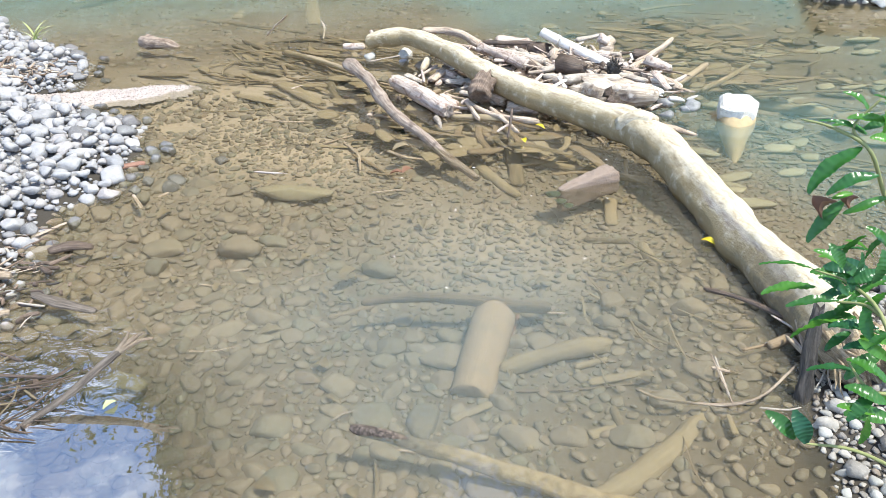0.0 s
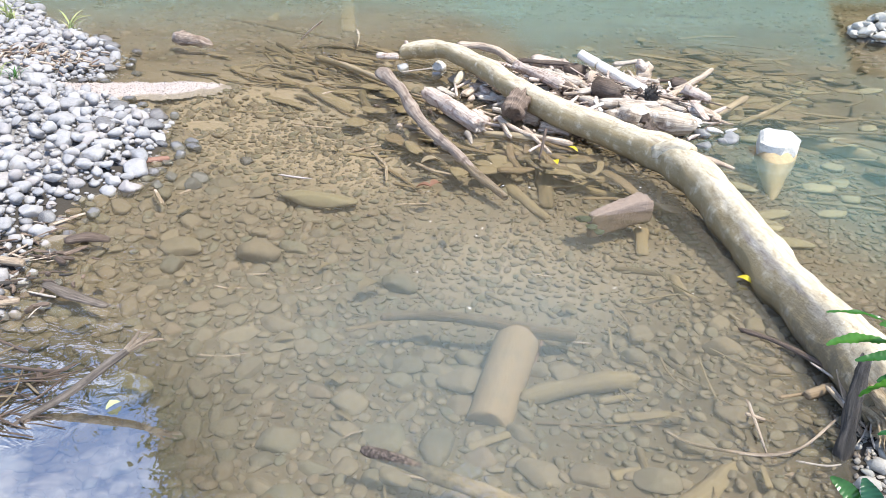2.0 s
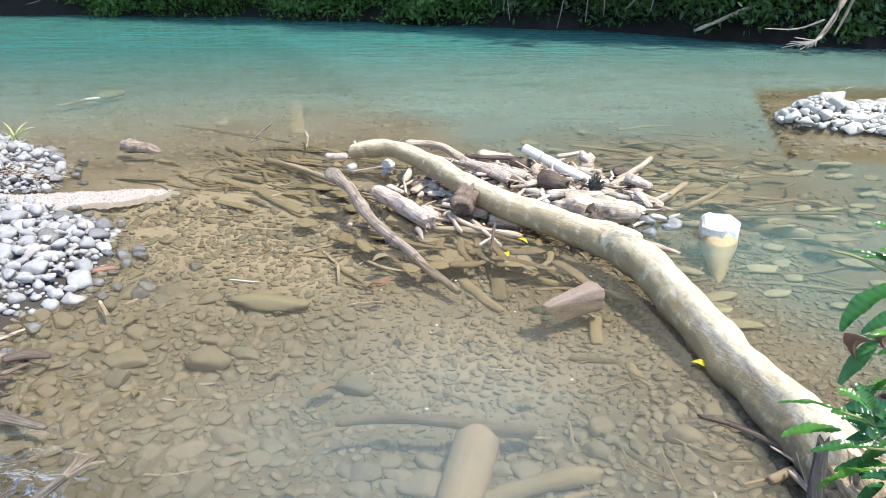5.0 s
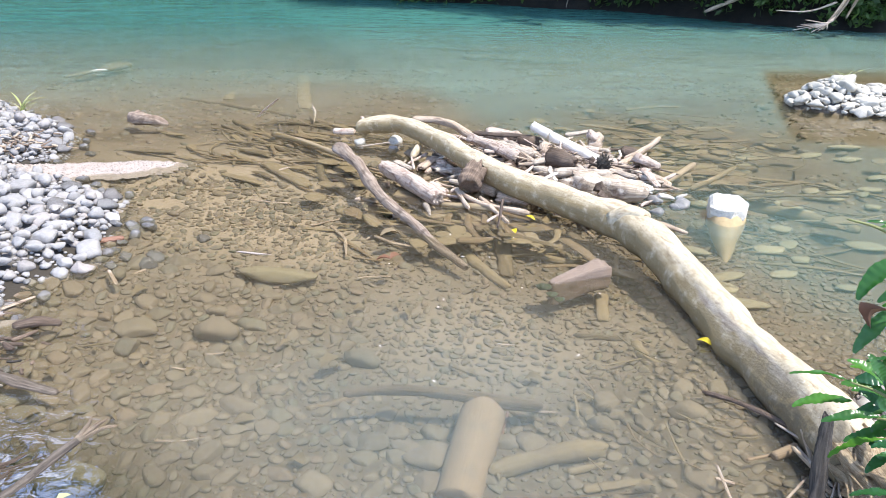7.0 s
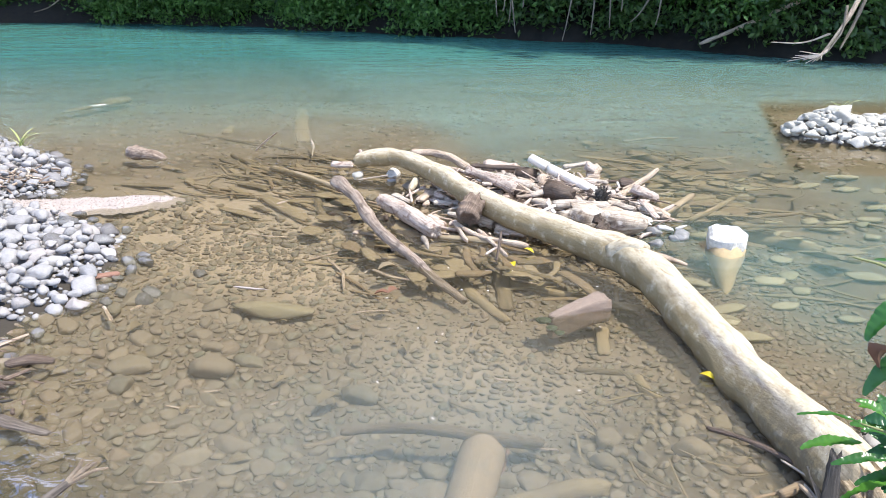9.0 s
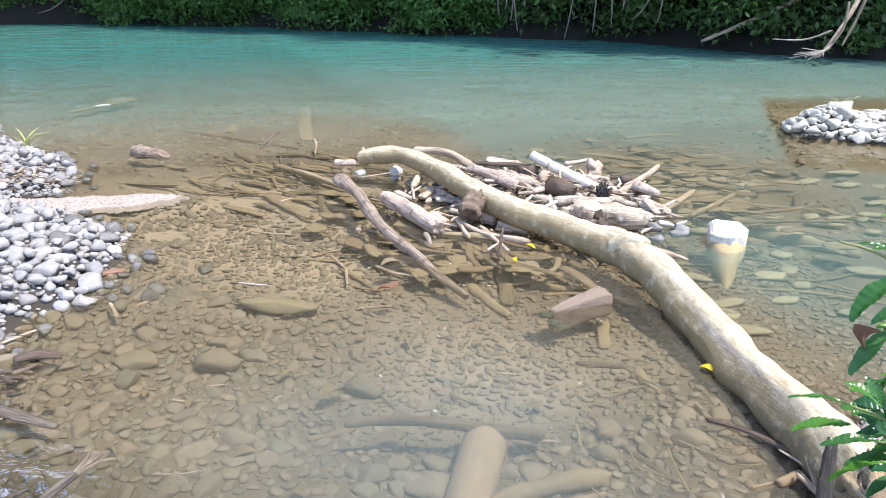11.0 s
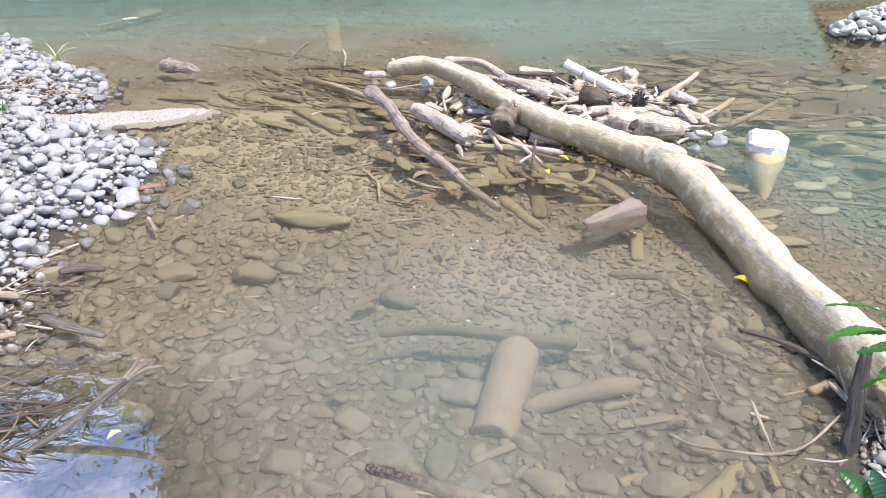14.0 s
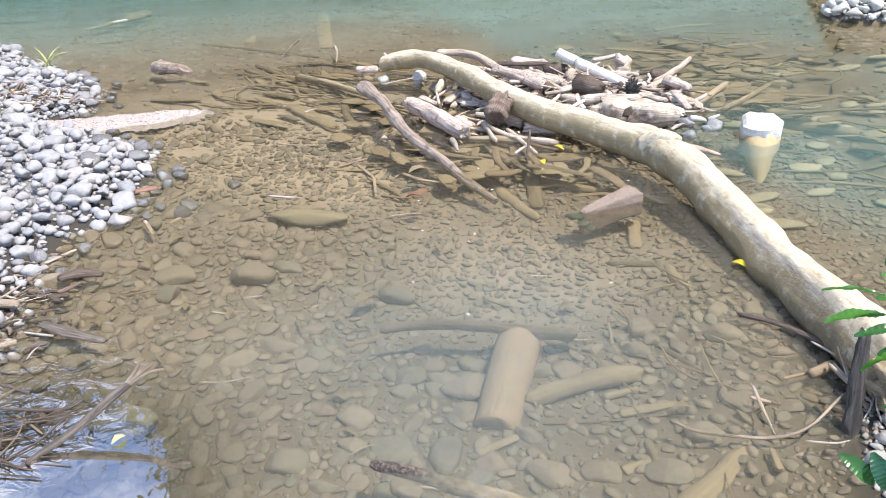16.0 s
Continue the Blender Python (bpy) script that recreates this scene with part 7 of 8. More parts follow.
frond((0.63, 0.836, 0.767), (0.612, 0.866, 0.818), 0.5)
frond((0.702, 0.812, 0.788), (0.711, 0.823, 0.838), 0.5)
frond((0.735, 0.854, 0.856), (0.683, 0.828, 0.824), 0.35)
frond((0.829, 1.08, 0.959), (0.769, 1.08, 0.938), 0.35)
frond((0.835, 1.06, 0.925), (0.789, 1.02, 0.878), 0.4)
frond((0.817, 1.1, 0.979), (0.767, 1.12, 1.006), 0.35)
frond((0.801, 1.14, 0.922), (0.739, 1.17, 0.959), 0.3)
frond((0.832, 1.1, 0.884), (0.76, 1.09, 0.852), 0.35)
frond((0.766, 0.907, 0.946), (0.718, 0.892, 0.923), 0.35)
frond((0.765, 1, 0.986), (0.774, 1.01, 1.05), 0.4)
frond((0.77, 0.986, 1.066), (0.729, 1, 1.101), 0.35)
frond((0.755, 0.984, 0.946), (0.753, 0.931, 0.911), 0.4)
frond((0.79, 1.1, 0.895), (0.743, 1.12, 0.924), 0.3)
frond((0.759, 0.881, 0.907), (0.712, 0.906, 0.937), 0.3)
frond((0.833, 1.18, 0.878), (0.757, 1.2, 0.887), 0.33)
frond((0.796, 1.08, 1.004), (0.723, 1.09, 1.003), 0.35)
frond((0.882, 1.13, 0.909), (0.878, 1.09, 0.891), 0.38)
frond((0.826, 1.16, 0.883), (0.761, 1.17, 0.891), 0.32)
frond((0.87, 1.08, 0.88), (0.883, 1.03, 0.862), 0.3)
frond((0.862, 1.18, 0.904), (0.781, 1.2, 0.899), 0.38)
frond((0.885, 1.1, 0.899), (0.929, 1.08, 0.943), 0.29)
frond((0.88, 1.13, 0.899), (0.838, 1.15, 0.921), 0.32)
frond((0.779, 1.12, 0.961), (0.778, 1.07, 0.921), 0.34)
frond((0.832, 1.09, 0.867), (0.786, 1.1, 0.881), 0.26)
frond((0.834, 1.2, 0.891), (0.778, 1.22, 0.912), 0.39)
frond((0.853, 1.19, 0.887), (0.885, 1.15, 0.897), 0.37)
frond((0.803, 1.11, 0.903), (0.735, 1.11, 0.882), 0.26)
frond((0.798, 1.08, 0.934), (0.751, 1.11, 0.973), 0.31)
frond((0.846, 1.06, 0.939), (0.87, 1.03, 0.949), 0.35)
frond((0.827, 1.15, 0.884), (0.868, 1.11, 0.907), 0.27)
frond((0.821, 1.02, 0.905), (0.866, 0.962, 0.909), 0.29)
frond((0.846, 1.15, 0.867), (0.795, 1.17, 0.898), 0.28)
frond((0.846, 1.17, 0.861), (0.802, 1.16, 0.844), 0.3)
frond((0.837, 1.07, 0.944), (0.768, 1.06, 0.908), 0.28)
frond((0.733, 0.836, 0.828), (0.673, 0.852, 0.836), 0.32)
frond((0.781, 0.931, 0.791), (0.831, 0.874, 0.801), 0.29)
frond((0.802, 0.887, 0.772), (0.723, 0.906, 0.768), 0.38)
frond((0.826, 0.938, 0.841), (0.882, 0.898, 0.88), 0.39)
frond((0.785, 0.925, 0.869), (0.795, 0.888, 0.867), 0.27)
frond((0.723, 0.981, 1.314), (0.681, 0.99, 1.339), 0.33)
frond((0.735, 1.01, 1.296), (0.684, 1, 1.278), 0.32)
frond((0.708, 0.964, 1.303), (0.643, 0.978, 1.307), 0.27)
frond((0.698, 1.02, 1.299), (0.654, 1.03, 1.331), 0.28)
frond((0.682, 0.982, 1.278), (0.629, 0.992, 1.292), 0.26)
frond((0.725, 0.963, 1.226), (0.76, 0.91, 1.218), 0.37)
frond((0.802, 0.998, 0.887), (0.718, 1.02, 0.885), 0.26)
frond((0.808, 1.08, 0.851), (0.72, 1.09, 0.835), 0.31)
frond((0.852, 1.02, 0.824), (0.856, 0.962, 0.798), 0.37)
frond((0.79, 0.96, 0.877), (0.726, 0.966, 0.87), 0.31)
frond((0.773, 0.962, 0.897), (0.699, 0.985, 0.905), 0.38)
frond((0.812, 0.987, 0.842), (0.743, 0.967, 0.799), 0.33)
frond((0.75, 0.966, 0.896), (0.778, 0.927, 0.906), 0.4)
frond((0.798, 0.989, 0.891), (0.813, 0.94, 0.878), 0.32)
frond((0.772, 1.03, 0.857), (0.721, 1.01, 0.83), 0.34)
frond((0.845, 1.01, 0.845), (0.805, 1.02, 0.865), 0.39)

for row in ([(0.95, 0.86, 0.02, 0.009), (0.901, 0.88, 0.607, 0.006), (0.819, 0.904, 0.81, 0.005), (0.801, 1.001, 0.914, 0.004), (0.778, 1.094, 0.928, 0.003), (0.728, 1.127, 0.937, 0.002)],
            [(0.819, 0.904, 0.81, 0.005), (0.781, 0.975, 1.061, 0.004), (0.714, 0.962, 1.196, 0.0035), (0.673, 0.956, 1.266, 0.003), (0.626, 0.991, 1.289, 0.002), (0.588, 1.012, 1.295, 0.0015)],
            [(0.819, 0.904, 0.81, 0.004), (0.728, 0.863, 0.861, 0.003), (0.715, 0.925, 0.873, 0.002)],
            [(0.901, 0.88, 0.607, 0.005), (0.744, 0.865, 0.714, 0.0035), (0.628, 0.837, 0.766, 0.002)],
            [(0.801, 1.001, 0.914, 0.004), (0.787, 1.038, 0.914, 0.003), (0.75, 1.066, 0.903, 0.002)],
            [(0.673, 0.956, 1.266, 0.003), (0.655, 0.977, 1.293, 0.002), (0.687, 0.977, 1.337, 0.0015)]):
    part("stem", limb(row, M_STEM, 24, 8, 0.06, 30, 60), shrub)
for a, b in (((0.65, 0.961, 1.171), (0.621, 0.957, 1.135)), ((0.686, 0.967, 1.175), (0.67, 0.964, 1.15))):
    a, b = Vector(a), Vector(b)
    v, f = blade((b - a).length * 0.8, 0.02, 0.4, 0.9, 0.2, 8, 0.3, 5)
    ob = part("dead_leaf", mesh_of("dead_leaf", v, f, M_DEADLEAF), shrub, "curled brown dead leaf")
    ob.matrix_basis = Matrix.Translation(a) @ (b - a).to_track_quat("X", "Z").to_matrix().to_4x4()


# ---- grass ----
def tuft(x, y, z, count, height, mat, label, seed):
    rng = random.Random(seed)
    vs, fs, at = [], [], 0
    for _ in range(count):
        h = height * rng.uniform(0.5, 1.1)
        v, f = blade(h, h * 0.07, rng.uniform(0.05, 0.2), 0.3, rng.uniform(0.1, 0.5), 6, 0.05, rng.random())
        m = np.array(Euler((0, -rng.uniform(0.7, 1.4), rng.uniform(0, 6.28))).to_matrix())
        vs.append(v @ m.T + np.array((x + rng.gauss(0, 0.02), y + rng.gauss(0, 0.02), z)))
        fs.append(f + at)
        at += len(v)
    thing("grass_tuft", mesh_of("grass_tuft", np.vstack(vs), np.vstack(fs), mat), label, "grass")


tuft(-4.44, 6.88, land_at(-4.44, 6.88), 26, 0.26, M_GRASS, "pale green grass tuft on the gravel bar", 1)
tuft(-4.65, 6.95, land_at(-4.65, 6.95), 26, 0.24, M_GRASS, "pale green grass tuft on the gravel bar", 2)
tuft(-3.86, 6.84, land_at(-3.86, 6.84), 12, 0.24, M_GRASS, "sparse pale grass tuft on the gravel bar", 3)
tuft(-3.30, 4.97, land_at(-3.30, 4.97) + 0.05, 24, 0.10, M_LEAF, "small green herb between cobbles", 4)
tuft(-3.42, 4.95, land_at(-3.42, 4.95) + 0.05, 10, 0.14, M_GRASS, "pale grass tuft between cobbles", 5)
tuft(3.95, 7.55, 0.22, 10, 0.2, M_GRASS, "spindly pale weed on the stony islet", 6)


# ---- far bank: trees and bushes ----
def leaf_cloud(rng, centres, spread, count, size, flat=0.75):
    """Small kinked leaves scattered round clump centres, as arrays."""
    c = np.repeat(np.asarray(centres), count, axis=0)
    n = len(c)
    p = c + rng.normal(size=(n, 3)) * spread * np.array((1, 1, flat))
    a = rng.normal(size=(n, 3))
    a[:, 2] -= 0.35
    a /= np.linalg.norm(a, axis=1)[:, None]
    b = np.cross(a, rng.normal(size=(n, 3)))
    b /= np.linalg.norm(b, axis=1)[:, None]
    s = (size * rng.uniform(0.6, 1.35, n))[:, None]
    nrm = np.cross(a, b)
    v = np.stack([p, p + a * s * 0.5 + b * s * 0.24 + nrm * s * 0.07, p + a * s, p + a * s * 0.5 - b * s * 0.24 + nrm * s * 0.07], 1).reshape(-1, 3)
    f = (np.arange(n) * 4)[:, None] + np.array([0, 1, 2, 3])
    return v, f


def tree(x, y, height, wide, seed, lean=0.0):
    """A broad riverside tree: tapered trunk, limbs, and a gappy crown of many small leaves."""
    rng = np.random.default_rng(seed)
    z0 = float(land(x, y)) - 0.1
    t = tagged(new("tree"), "tall broadleaf tree with a dense dark green crown", "tree", "trees on the far bank")
    top = np.array((x + lean * 0.4, y - lean, z0 + height * 0.8))
    part("trunk", limb([(x, y, z0, 0.32), (x + lean * 0.1, y - lean * 0.2, z0 + height * 0.3, 0.24), (*(np.array((x, y, z0)) * 0.3 + top * 0.7), 0.15), (*top, 0.05)], M_TRUNK, 20, 10, 0.08, 1.5, seed), t)
    clumps = []
    for i in range(9):
        u = rng.uniform(0.25, 0.75)
        a = np.array((x, y, z0)) * (1 - u) + top * u
        ang = i * 2.4 + rng.uniform(-0.4, 0.4)
        reach = wide * rng.uniform(0.6, 1.05) * (1.1 - 0.5 * u)
        b = a + np.array((math.cos(ang) * reach, math.sin(ang) * reach, height * rng.uniform(0.08, 0.24)))
        mid = (a + b) / 2 + np.array((0, 0, 0.35))
        part("bough", limb([(*a, 0.10), (*mid, 0.07), (*b, 0.02)], M_TRUNK, 10, 7, 0.08, 2, seed + i), t)
        for k in range(7):
            w = rng.uniform(0.35, 1.1)
            clumps.append(a + (b - a) * w + rng.normal(size=3) * (0.5, 0.5, 0.45))
    for k in range(30):
        clumps.append(top + rng.normal(size=3) * (wide * 0.4, wide * 0.4, height * 0.08))
    for k in range(34):
        clumps.append(np.array((x, y, z0 + height * rng.uniform(0.12, 0.75))) + rng.normal(size=3) * (wide * 0.5, wide * 0.4, 0.3))
    v, f = leaf_cloud(rng, clumps, 0.55, 130, 0.36)
    part("crown", mesh_of("crown", v, f, M_CROWN, smooth=False), t)


def trees(rows, first):
    """Trees of the river banks: x, y, height, half the crown's width."""
    for i, (x, y, h, w) in enumerate(rows):
        tree(x, y + 0.2 - 0.06 * max(x, 0), h, w, first + i, 0.8 if x > -4 else 0.2)


trees(((-16.2, 11.8, 16.5, 2.6), (-14.6, 18.4, 12.6, 0.8), (-13.9, 20.6, 18.3, 1.0), (-12.4, 24.0, 26.5, 1.5), (-9.0, 22.4, 29.0, 2.4), (-5.6, 21.2, 27.0, 2.4), (-3.0, 20.2, 23.5, 1.8)), 400)
trees(((-0.9, 19.6, 15.0, 1.7), (1.4, 18.8, 16.0, 2.0), (3.6, 18.3, 19.0, 2.0), (5.6, 17.6, 20.0, 2.4), (8.0, 16.7, 19.5, 2.6), (11.0, 15.4, 19.0, 3.0), (14.5, 14.0, 18.0, 3.2), (18.5, 12.5, 17.0, 3.4)), 420)
trees(((-10.5, 24.6, 10.0, 2.0), (-7.0, 22.8, 9.5, 2.0), (-4.0, 21.4, 9.0, 1.9), (-1.9, 20.6, 9.0, 1.8), (0.3, 19.8, 9.0, 1.8), (2.5, 19.0, 9.0, 1.8), (4.6, 18.4, 9.0, 1.8), (6.8, 17.4, 9.0, 1.8), (9.2, 16.6, 9.5, 2.0), (11.8, 15.4, 9.5, 2.2), (14.6, 14.2, 10.0, 2.4)), 460)
trees(((-9.5, 29.5, 17.0, 3.6), (-4.6, 27.5, 18.0, 4.0), (-0.5, 26.0, 16.5, 3.8), (3.5, 24.5, 17.0, 3.8), (8.0, 22.5, 18.0, 3.8), (-16.0, 27.0, 12.0, 3.4), (-20.0, 20.0, 11.0, 3.6)), 440)

# low trees with crowns out of view, added to shade the bank's right part
for i, x in enumerate((1.2, 3.4, 5.6, 7.8, 10.2, 12.8)):
    tree(x, float(bank_edge(x)) + 2.0, 7.0, 1.7, 480 + i, 0.5)


def shade_tree():
    """An unseen tree on the near bank, added so that its bough shades the pool's corner."""
    rng = np.random.default_rng(612)
    t = tagged(new("tree"), "unseen near-bank tree added to shade the pool's corner", "tree")
    part("trunk", limb([(9.2, -2.0, 0.3, 0.28), (8.8, -1.9, 3.5, 0.22), (7.9, -1.6, 6.6, 0.15), (6.8, -1.2, 8.3, 0.10)], M_TRUNK, 24, 10, 0.08, 1.5, 5), t)
    part("bough", limb([(7.0, -1.25, 8.1, 0.08), (4.6, -1.0, 8.9, 0.04), (2.2, -0.9, 9.1, 0.015)], M_TRUNK, 14, 8, 0.08, 2, 6), t)
    c = [np.array((2.20, -0.95, 9.0)) + np.array((rng.uniform(-1.0, 0.35), rng.uniform(-0.6, 0.4), rng.uniform(-0.4, 0.4))) for _ in range(60)]
    c += [np.array((8.4, -1.6, 9.4)) + rng.normal(size=3) * (1.0, 0.8, 0.7) for _ in range(20)]
    v, f = leaf_cloud(rng, c, 0.18, 100, 0.22)
    part("crown", mesh_of("crown", v, f, M_CROWN, smooth=False), t)


shade_tree()


def bush(x, y, z, wide, high, count, seed, lit):
    rng = np.random.default_rng(seed)
    b = tagged(new("bush"), "bright green overhanging riverbank bush" if lit else "dark shaded bush hanging over the bank", "bush", "bushes on the far bank")
    clumps = np.stack([x + rng.normal(size=26) * wide, y + rng.normal(size=26) * wide * 0.5, z + rng.uniform(0, 1, 26) * high], -1)
    for k in range(3):
        c = clumps[k]
        part("stem", limb([(x + 0.1 * k, y + 0.6, z - 0.3, 0.03), (*((c + (x, y + 0.6, z)) / 2), 0.02), (*c, 0.008)], M_TRUNK, 8, 6, 0.1, 3, seed + k), b)
    v, f = leaf_cloud(rng, clumps, 0.26, count * 3, 0.115, 0.7)
    part("foliage", mesh_of("foliage", v, f, M_BANKLEAF, smooth=False), b)


def shade_plant(x, y, z, seed):
    """A low dark plant that hangs from the shaded soil of the bank."""
    rng = np.random.default_rng(seed)
    b = tagged(new("bank_plant"), "dark green plant hanging on the shaded bank", "plant", "plants on the shaded bank")
    clumps = np.stack([x + rng.normal(size=10) * 0.35, y + rng.normal(size=10) * 0.15, z + rng.uniform(-0.25, 0.35, 10)], -1)
    part("stem", limb([(x, y + 0.4, z + 0.1, 0.015), (*clumps[0], 0.006)], M_TRUNK, 6, 5, 0.1, 3, seed), b)
    v, f = leaf_cloud(rng, clumps, 0.14, 36, 0.13, 0.7)
    part("foliage", mesh_of("foliage", v, f, M_CROWN, smooth=False), b)


plant_rng = random.Random(33)
for i in range(22):
    x = 0.6 + i * 0.55 + plant_rng.uniform(-0.2, 0.2)
    shade_plant(x, float(bank_edge(x)) + plant_rng.uniform(0.0, 0.25), plant_rng.uniform(0.3, 0.75), 700 + i)
bush_rng = random.Random(21)
for i in range(34):
    x = -17 + i * 0.85 + bush_rng.uniform(-0.25, 0.25)
    edge = float(bank_edge(x))
    lit = x < 1.2
    bush(x, edge + (0.25 if lit else 0.5) + bush_rng.uniform(-0.2, 0.2), 0.25 if lit else bush_rng.uniform(0.75, 1.2), 0.5, 1.7, 70, 500 + i, lit)


# ---- gravel and cobbles ----
def on_bar(x, y, r):
    d = x - np.interp(y, LEFT_Y, LEFT_X)
    if y < 2.2 or y > 9:
        return False
    spit = math.hypot(x - min(max(x, -3.15), -1.95), y - 5.26) < 0.16 + r and x > -3.15
    ragged = 0.02 + 0.16 * noise.noise(Vector((x * 2.3, y * 2.3, 9))) + 0.10 * noise.noise(Vector((x * 7, y * 7, 5)))
    return -3.2 < d < ragged and not spit


shore_rng = random.Random(77)
# angular and rounded stones lie mixed
MIXED2 = SHAPES2[:6] + [pebble(BALL2, 440 + i, 0.6, 0.45, 0.6) for i in range(8)]
shore_sizes = sorted([shore_rng.uniform(0.045, 0.085) for _ in range(260)] + [shore_rng.uniform(0.024, 0.046) for _ in range(2000)] + [shore_rng.uniform(0.010, 0.024) for _ in range(7000)], reverse=True)
shore = scatter(shore_rng, on_bar, shore_sizes, (-5.6, -1.7, 2.2, 8.6), 6, 0.74, SHORE_SPOTS)
bar = tagged(new("gravel_bar"), "bank of pale grey rounded river cobbles", "gravel bar", kind="structure")
DRY_PIECES = stone_data("stone", MIXED2, BALL2[1], M_DRY)
for x, y, r in shore[:300]:
    ob = part("stone", DRY_PIECES[stone_rng.randrange(14)], bar)
    set_stone(ob, x, y, land_at(x, y) + r * 0.28, r * 1.12, stone_rng.uniform(0, 6.28), 0.3)
thing("gravel", heap_mesh("gravel", shore[300:], SHAPES1, BALL1[1], M_DRY_MANY, shore_rng, 0.3, land_at), "pale grey gravel and pebbles of the bar", "gravel", kind="stuff")
edge = scatter(shore_rng, lambda x, y, r: -0.05 < x - np.interp(y, LEFT_Y, LEFT_X) < 0.2, sorted([shore_rng.uniform(0.018, 0.05) for _ in range(110)], reverse=True), (-4.5, -1.6, 2.2, 7.4), 12, 0.9, SHORE_SPOTS)
for x, y, r in edge:
    ob = thing("wet_cobble", WET_DATA[stone_rng.randrange(8)], "small dark wet stone at the water line", "stone", "wet stones at the water line")
    set_stone(ob, x, y, max(land_at(x, y), -0.03) + r * 0.35, r * 1.1, stone_rng.uniform(0, 6.28))
upper = scatter(shore_rng, lambda x, y, r: on_bar(x, y, r) and x - np.interp(y, LEFT_Y, LEFT_X) < -0.12, sorted([shore_rng.uniform(0.02, 0.055) for _ in range(2600)], reverse=True), (-5.6, -1.85, 2.6, 8.6), 5, 0.85)
thing("loose_stones", heap_mesh("loose_stones", upper, MIXED2, BALL2[1], M_DRY_MANY, shore_rng, 0.95, land_at), "pale loose stones lying on the gravel bar", "gravel", kind="stuff")


def spit_shape(x, y):
    """Height of the spit of sand over the water, or None off the spit."""
    t = (x + 3.45) / 1.58
    half = (0.31 - 0.17 * t) * (1 - max(0.0, (t - 0.75) / 0.25) ** 2 * 0.8) * (1 + 0.25 * noise.noise(Vector((t * 9, 0, 4))) + 0.3 * noise.noise(Vector((t * 34, 0, 7))))
    u = (y - 5.13 - 0.34 * t ** 1.3) / max(half, 0.01)
    if not 0 <= t <= 1 or abs(u) > 1:
        return None
    p = Vector((x, y, 0))
    return (0.036 - 0.020 * t) * (1 - u * u) - 0.028 * abs(u) ** 3 - 0.03 * max(0.0, t - 0.8) / 0.2 + 0.011 * noise.noise(p * 11) + 0.007 * noise.noise(p * 38)


def sand_spit():
    """A low tongue of pale sand running out from the bar, uneven at its edges."""
    rows, cols, verts = 80, 21, []
    for i in range(rows):
        t = i / (rows - 1)
        x = -3.45 + 1.58 * t
        half = (0.31 - 0.17 * t) * (1 - max(0.0, (t - 0.75) / 0.25) ** 2 * 0.8) * (1 + 0.25 * noise.noise(Vector((t * 9, 0, 4))) + 0.3 * noise.noise(Vector((t * 34, 0, 7))))
        for k in range(cols):
            u = -0.999 + 1.998 * k / (cols - 1)
            y = 5.13 + 0.34 * t ** 1.3 + u * half
            verts.append((x, y, spit_shape(x, y) or -0.02))
    faces = [(i * cols + k, i * cols + k + 1, (i + 1) * cols + k + 1, (i + 1) * cols + k) for i in range(rows - 1) for k in range(cols - 1)]
    return thing("sand_spit", mesh_of("sand_spit", np.array(verts), np.array(faces)[:, ::-1], M_SAND), "narrow tongue of pale pinkish sand", "sand", kind="structure")


sand_spit()
spit = scatter(shore_rng, lambda x, y, r: (spit_shape(x, y) or -1) > 0.0, [0.012] * 260 + [0.008] * 900 + [0.005] * 1500, (-3.4, -1.87, 4.8, 5.8), 3, 0.9)
thing("spit_grit", heap_mesh("spit_grit", spit, SHAPES1, BALL1[1], M_SPIT, shore_rng, 0.1, lambda x, y: spit_shape(x, y)), "pale grit of the narrow sand spit", "gravel", kind="stuff")


def on_right(x, y, r):
    d = np.interp(y, RIGHT_Y, RIGHT_X) - x
    return -0.9 < d < -0.015 and 1.0 < y < 2.5


right = scatter(shore_rng, on_right, sorted([shore_rng.uniform(0.017, 0.028) for _ in range(330)] + [shore_rng.uniform(0.007, 0.017) for _ in range(3600)], reverse=True), (1.0, 2.3, 1.0, 2.5), 14, 0.72)
CORNER_PIECES = stone_data("stone", MIXED2, BALL2[1], M_CORNER)
corner = tagged(new("pebble_bank"), "corner of mixed grey pebbles under the log's end", "gravel bar", kind="structure")
for x, y, r in right[:220]:
    ob = part("stone", CORNER_PIECES[stone_rng.randrange(14)], corner)
    set_stone(ob, x, y, land_at(x, y) + r * 0.3, r * 1.1, stone_rng.uniform(0, 6.28), 0.3)
thing("gravel", heap_mesh("gravel", right[220:], MIXED2, BALL2[1], M_CORNER_MANY, shore_rng, 0.3, land_at), "grey pebbles at the log's end", "gravel", kind="stuff")


def on_islet(x, y, r):
    return land_at(x, y) > -0.01 and 3.2 < x < 6 and 6.3 < y < 8.6


islet = tagged(new("stony_islet"), "low islet of pale limestone cobbles in the river", "islet", kind="structure")
ANGULAR2 = [pebble(BALL3, 420 + i, 0.55, 0.35, 0.5) for i in range(12)]
PALE_PIECES = stone_data("stone", ANGULAR2, BALL3[1], M_PALE)
rocks = scatter(shore_rng, on_islet, sorted([shore_rng.uniform(0.075, 0.115) for _ in range(80)] + [shore_rng.uniform(0.04, 0.07) for _ in range(160)], reverse=True), (3.2, 6, 6.3, 8.6), 14, 0.62)
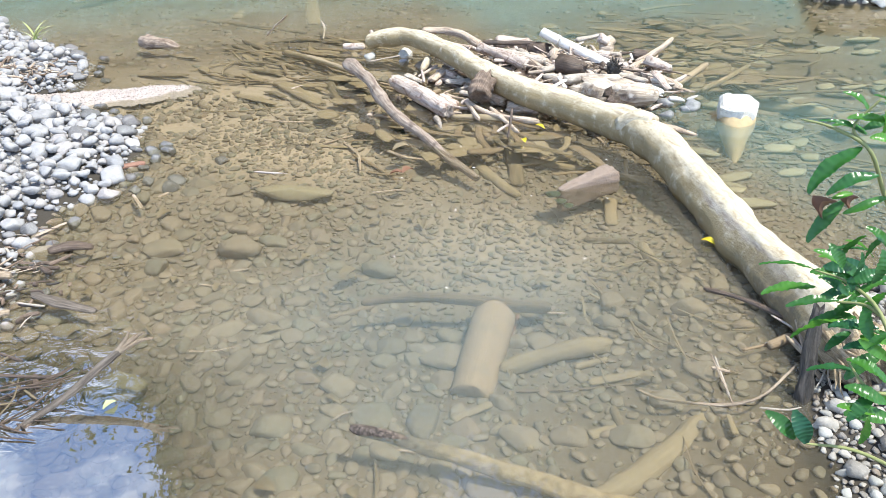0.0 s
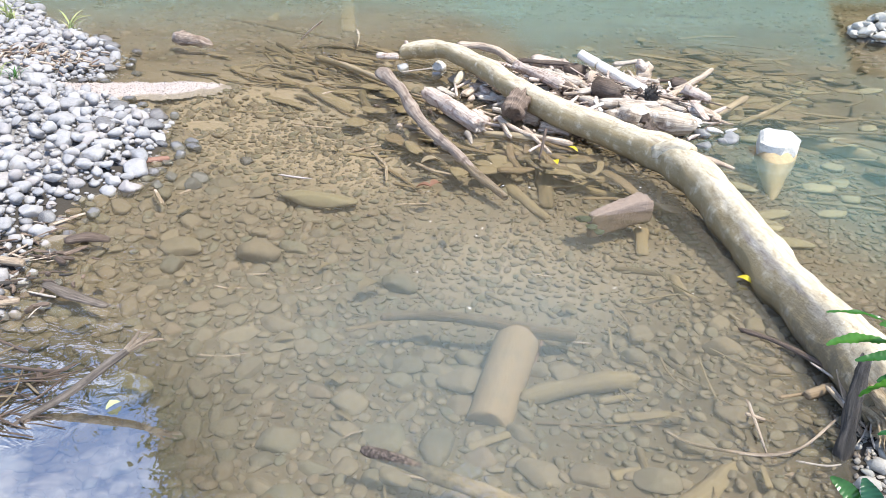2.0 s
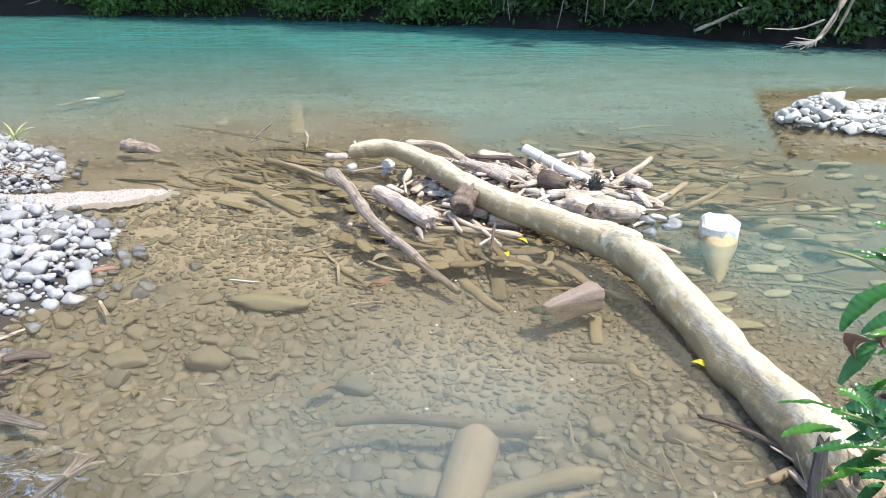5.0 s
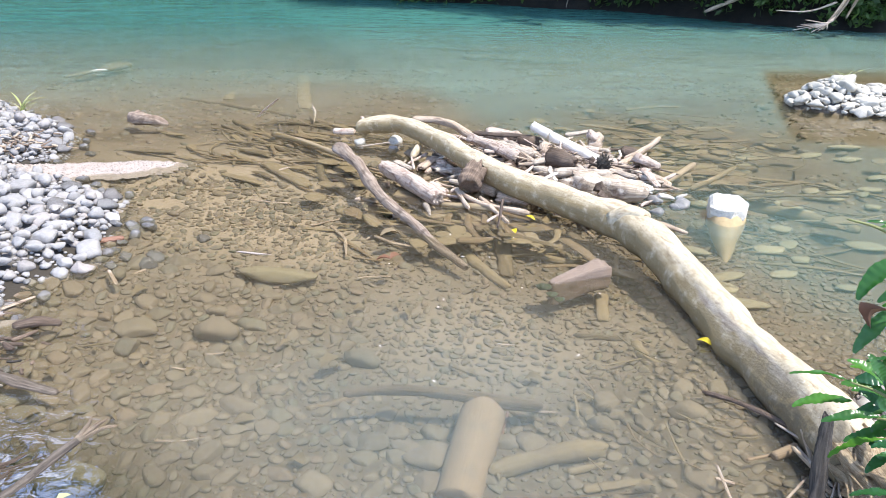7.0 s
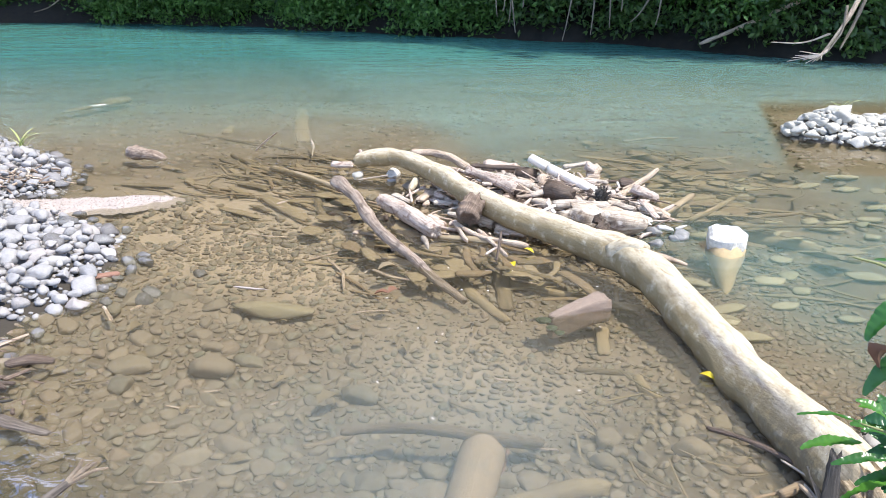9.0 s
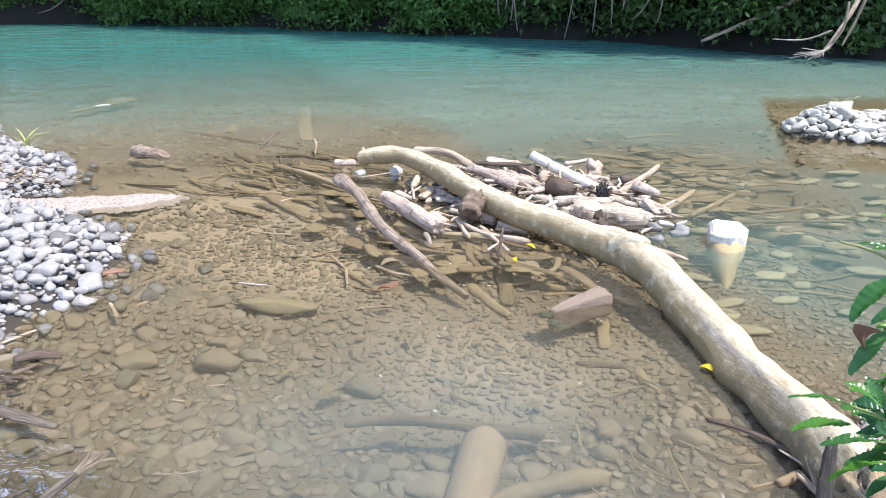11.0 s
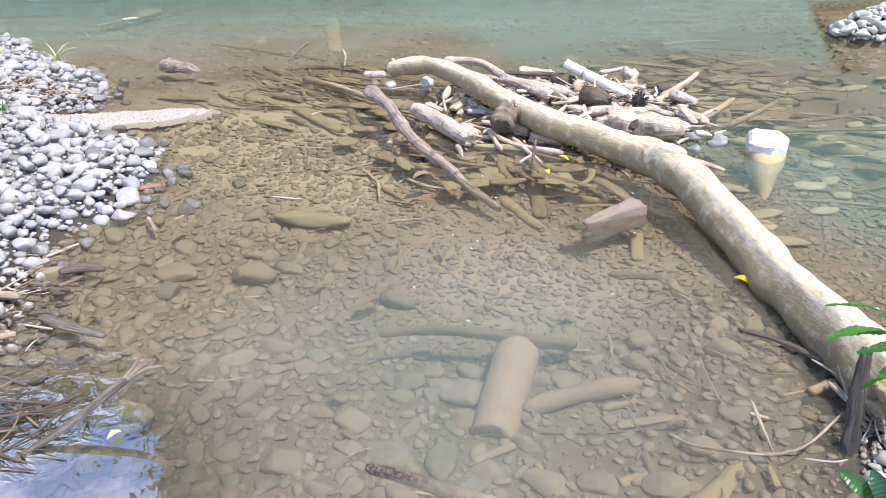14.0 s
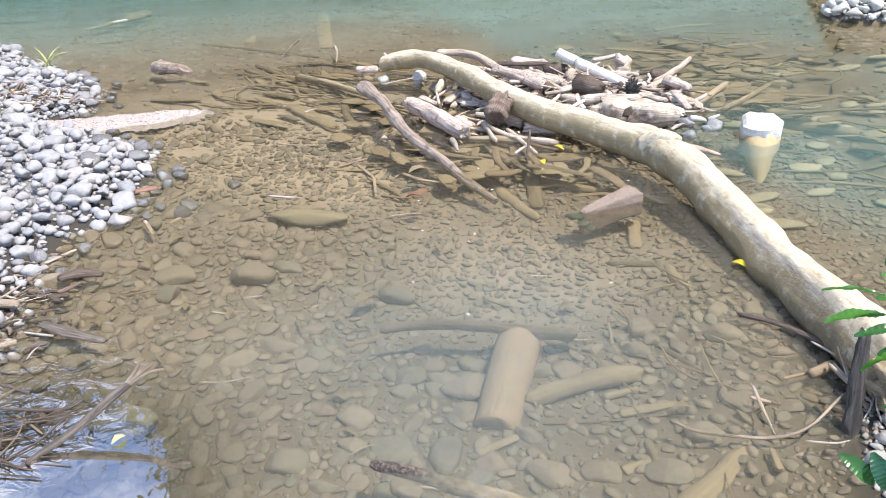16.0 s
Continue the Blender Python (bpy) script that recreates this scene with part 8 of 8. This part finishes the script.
for x, y, r in rocks:
    ob = part("stone", PALE_PIECES[stone_rng.randrange(12)], islet)
    set_stone(ob, x, y, land_at(x, y) + r * 0.3 + stone_rng.uniform(0, 0.03), r * 1.1, stone_rng.uniform(0, 6.28), 0.25)


islet_fill = scatter(shore_rng, on_islet, sorted([shore_rng.uniform(0.022, 0.055) for _ in range(2200)], reverse=True), (3.2, 6, 6.3, 8.6), 8, 0.5)
thing("islet_gravel", heap_mesh("islet_gravel", islet_fill, MIXED2, BALL2[1], M_PALE_MANY, shore_rng, 0.35, lambda x, y: land_at(x, y) + 0.025), "small cream stones filling the islet", "gravel", kind="stuff")


def on_floor(x, y, r):
    if land_at(x, y) > -0.004:
        return False
    patchy = noise.noise(Vector((x * 2.0, y * 2.0, 13))) * 0.8 + 0.4 * noise.noise(Vector((x * 5.0, y * 5.0, 3)))
    chance = bed_rng.random()
    if x < -0.9 and y < 3.9:
        return chance < 0.95
    if y > 4.7:
        return r < 0.06 and chance < 0.4 + 0.8 * patchy
    if y > 3.6 and -1.7 < x < 0.3:
        return r < 0.04 and chance < 0.5 + 0.6 * patchy
    if x > -0.4 and y > 2.6:
        return r < 0.031 and chance < 0.65 + 0.7 * patchy
    if x > 0.25 and y < 2.3:
        return r < 0.034 and chance < 0.6 + 0.8 * patchy
    return chance < 0.9 + 0.6 * patchy


bed_rng = random.Random(91)
bed_sizes = sorted([bed_rng.uniform(0.052, 0.078) for _ in range(60)] + [bed_rng.uniform(0.033, 0.052) for _ in range(620)] + [bed_rng.uniform(0.019, 0.033) for _ in range(4600)] + [bed_rng.uniform(0.008, 0.019) for _ in range(9000)], reverse=True)
bed = scatter(bed_rng, on_floor, bed_sizes, (-2.4, 2.3, 1.25, 5.4), 6, 0.72, BED_SPOTS)
BED_SHAPES = [pebble(BALL3, 520 + i, 0.5, 0.32, 0.40) * np.array((1.12, 1.0, 1.0)) for i in range(14)]
BED_PIECES = stone_data("stone", BED_SHAPES, BALL3[1], M_BED)
near_bed = [s for s in bed if s[1] < 4.2][:300]
for x, y, r in near_bed:
    ob = part("stone", BED_PIECES[stone_rng.randrange(14)], ground)
    set_stone(ob, x, y, land_at(x, y) + r * 0.04, r * 1.1, stone_rng.uniform(0, 6.28), 0.15)
taken = set(near_bed)
thing("bed_stones", heap_mesh("bed_stones", [s for s in bed if s not in taken and s[2] >= 0.019], FLAT2, BALL2[1], M_BED_MANY, bed_rng, 0.10, land_at), "brown silted cobbles of the river bed", "gravel", kind="stuff")
thing("bed_gravel", heap_mesh("bed_gravel", [s for s in bed if s[2] < 0.019], FLAT1, BALL1[1], M_BED_MANY, bed_rng, 0.02, land_at), "brown silted pebbles of the river bed", "gravel", kind="stuff")
far_bed = scatter(bed_rng, lambda x, y, r: land_at(x, y) < 0 and noise.noise(Vector((x, y * 1.4, 7))) > -0.1, sorted([bed_rng.uniform(0.02, 0.07) for _ in range(4200)], reverse=True), (-4.6, 5.0, 4.4, 11.0), 3, 0.85)
thing("bed_gravel", heap_mesh("bed_gravel", far_bed, FLAT1, BALL1[1], M_BED_MANY, bed_rng, -0.12, land_at), "brown silted stones of the far shallows", "gravel", kind="stuff")


# ---- the near bank, where the camera stands ----
def on_near_bank(x, y, r):
    return land_at(x, y) > 0.004 and not (2.2 < y and x < 0)


bank_rng = random.Random(131)
near_bank = scatter(bank_rng, on_near_bank, sorted([bank_rng.uniform(0.03, 0.07) for _ in range(2600)] + [bank_rng.uniform(0.015, 0.03) for _ in range(6500)], reverse=True), (-5.6, 5.0, -3.0, 3.4), 4, 0.8)
thing("gravel", heap_mesh("gravel", near_bank, SHAPES1, BALL1[1], M_CORNER_MANY, bank_rng, 0.25, land_at), "grey gravel of the near bank", "gravel", kind="stuff")
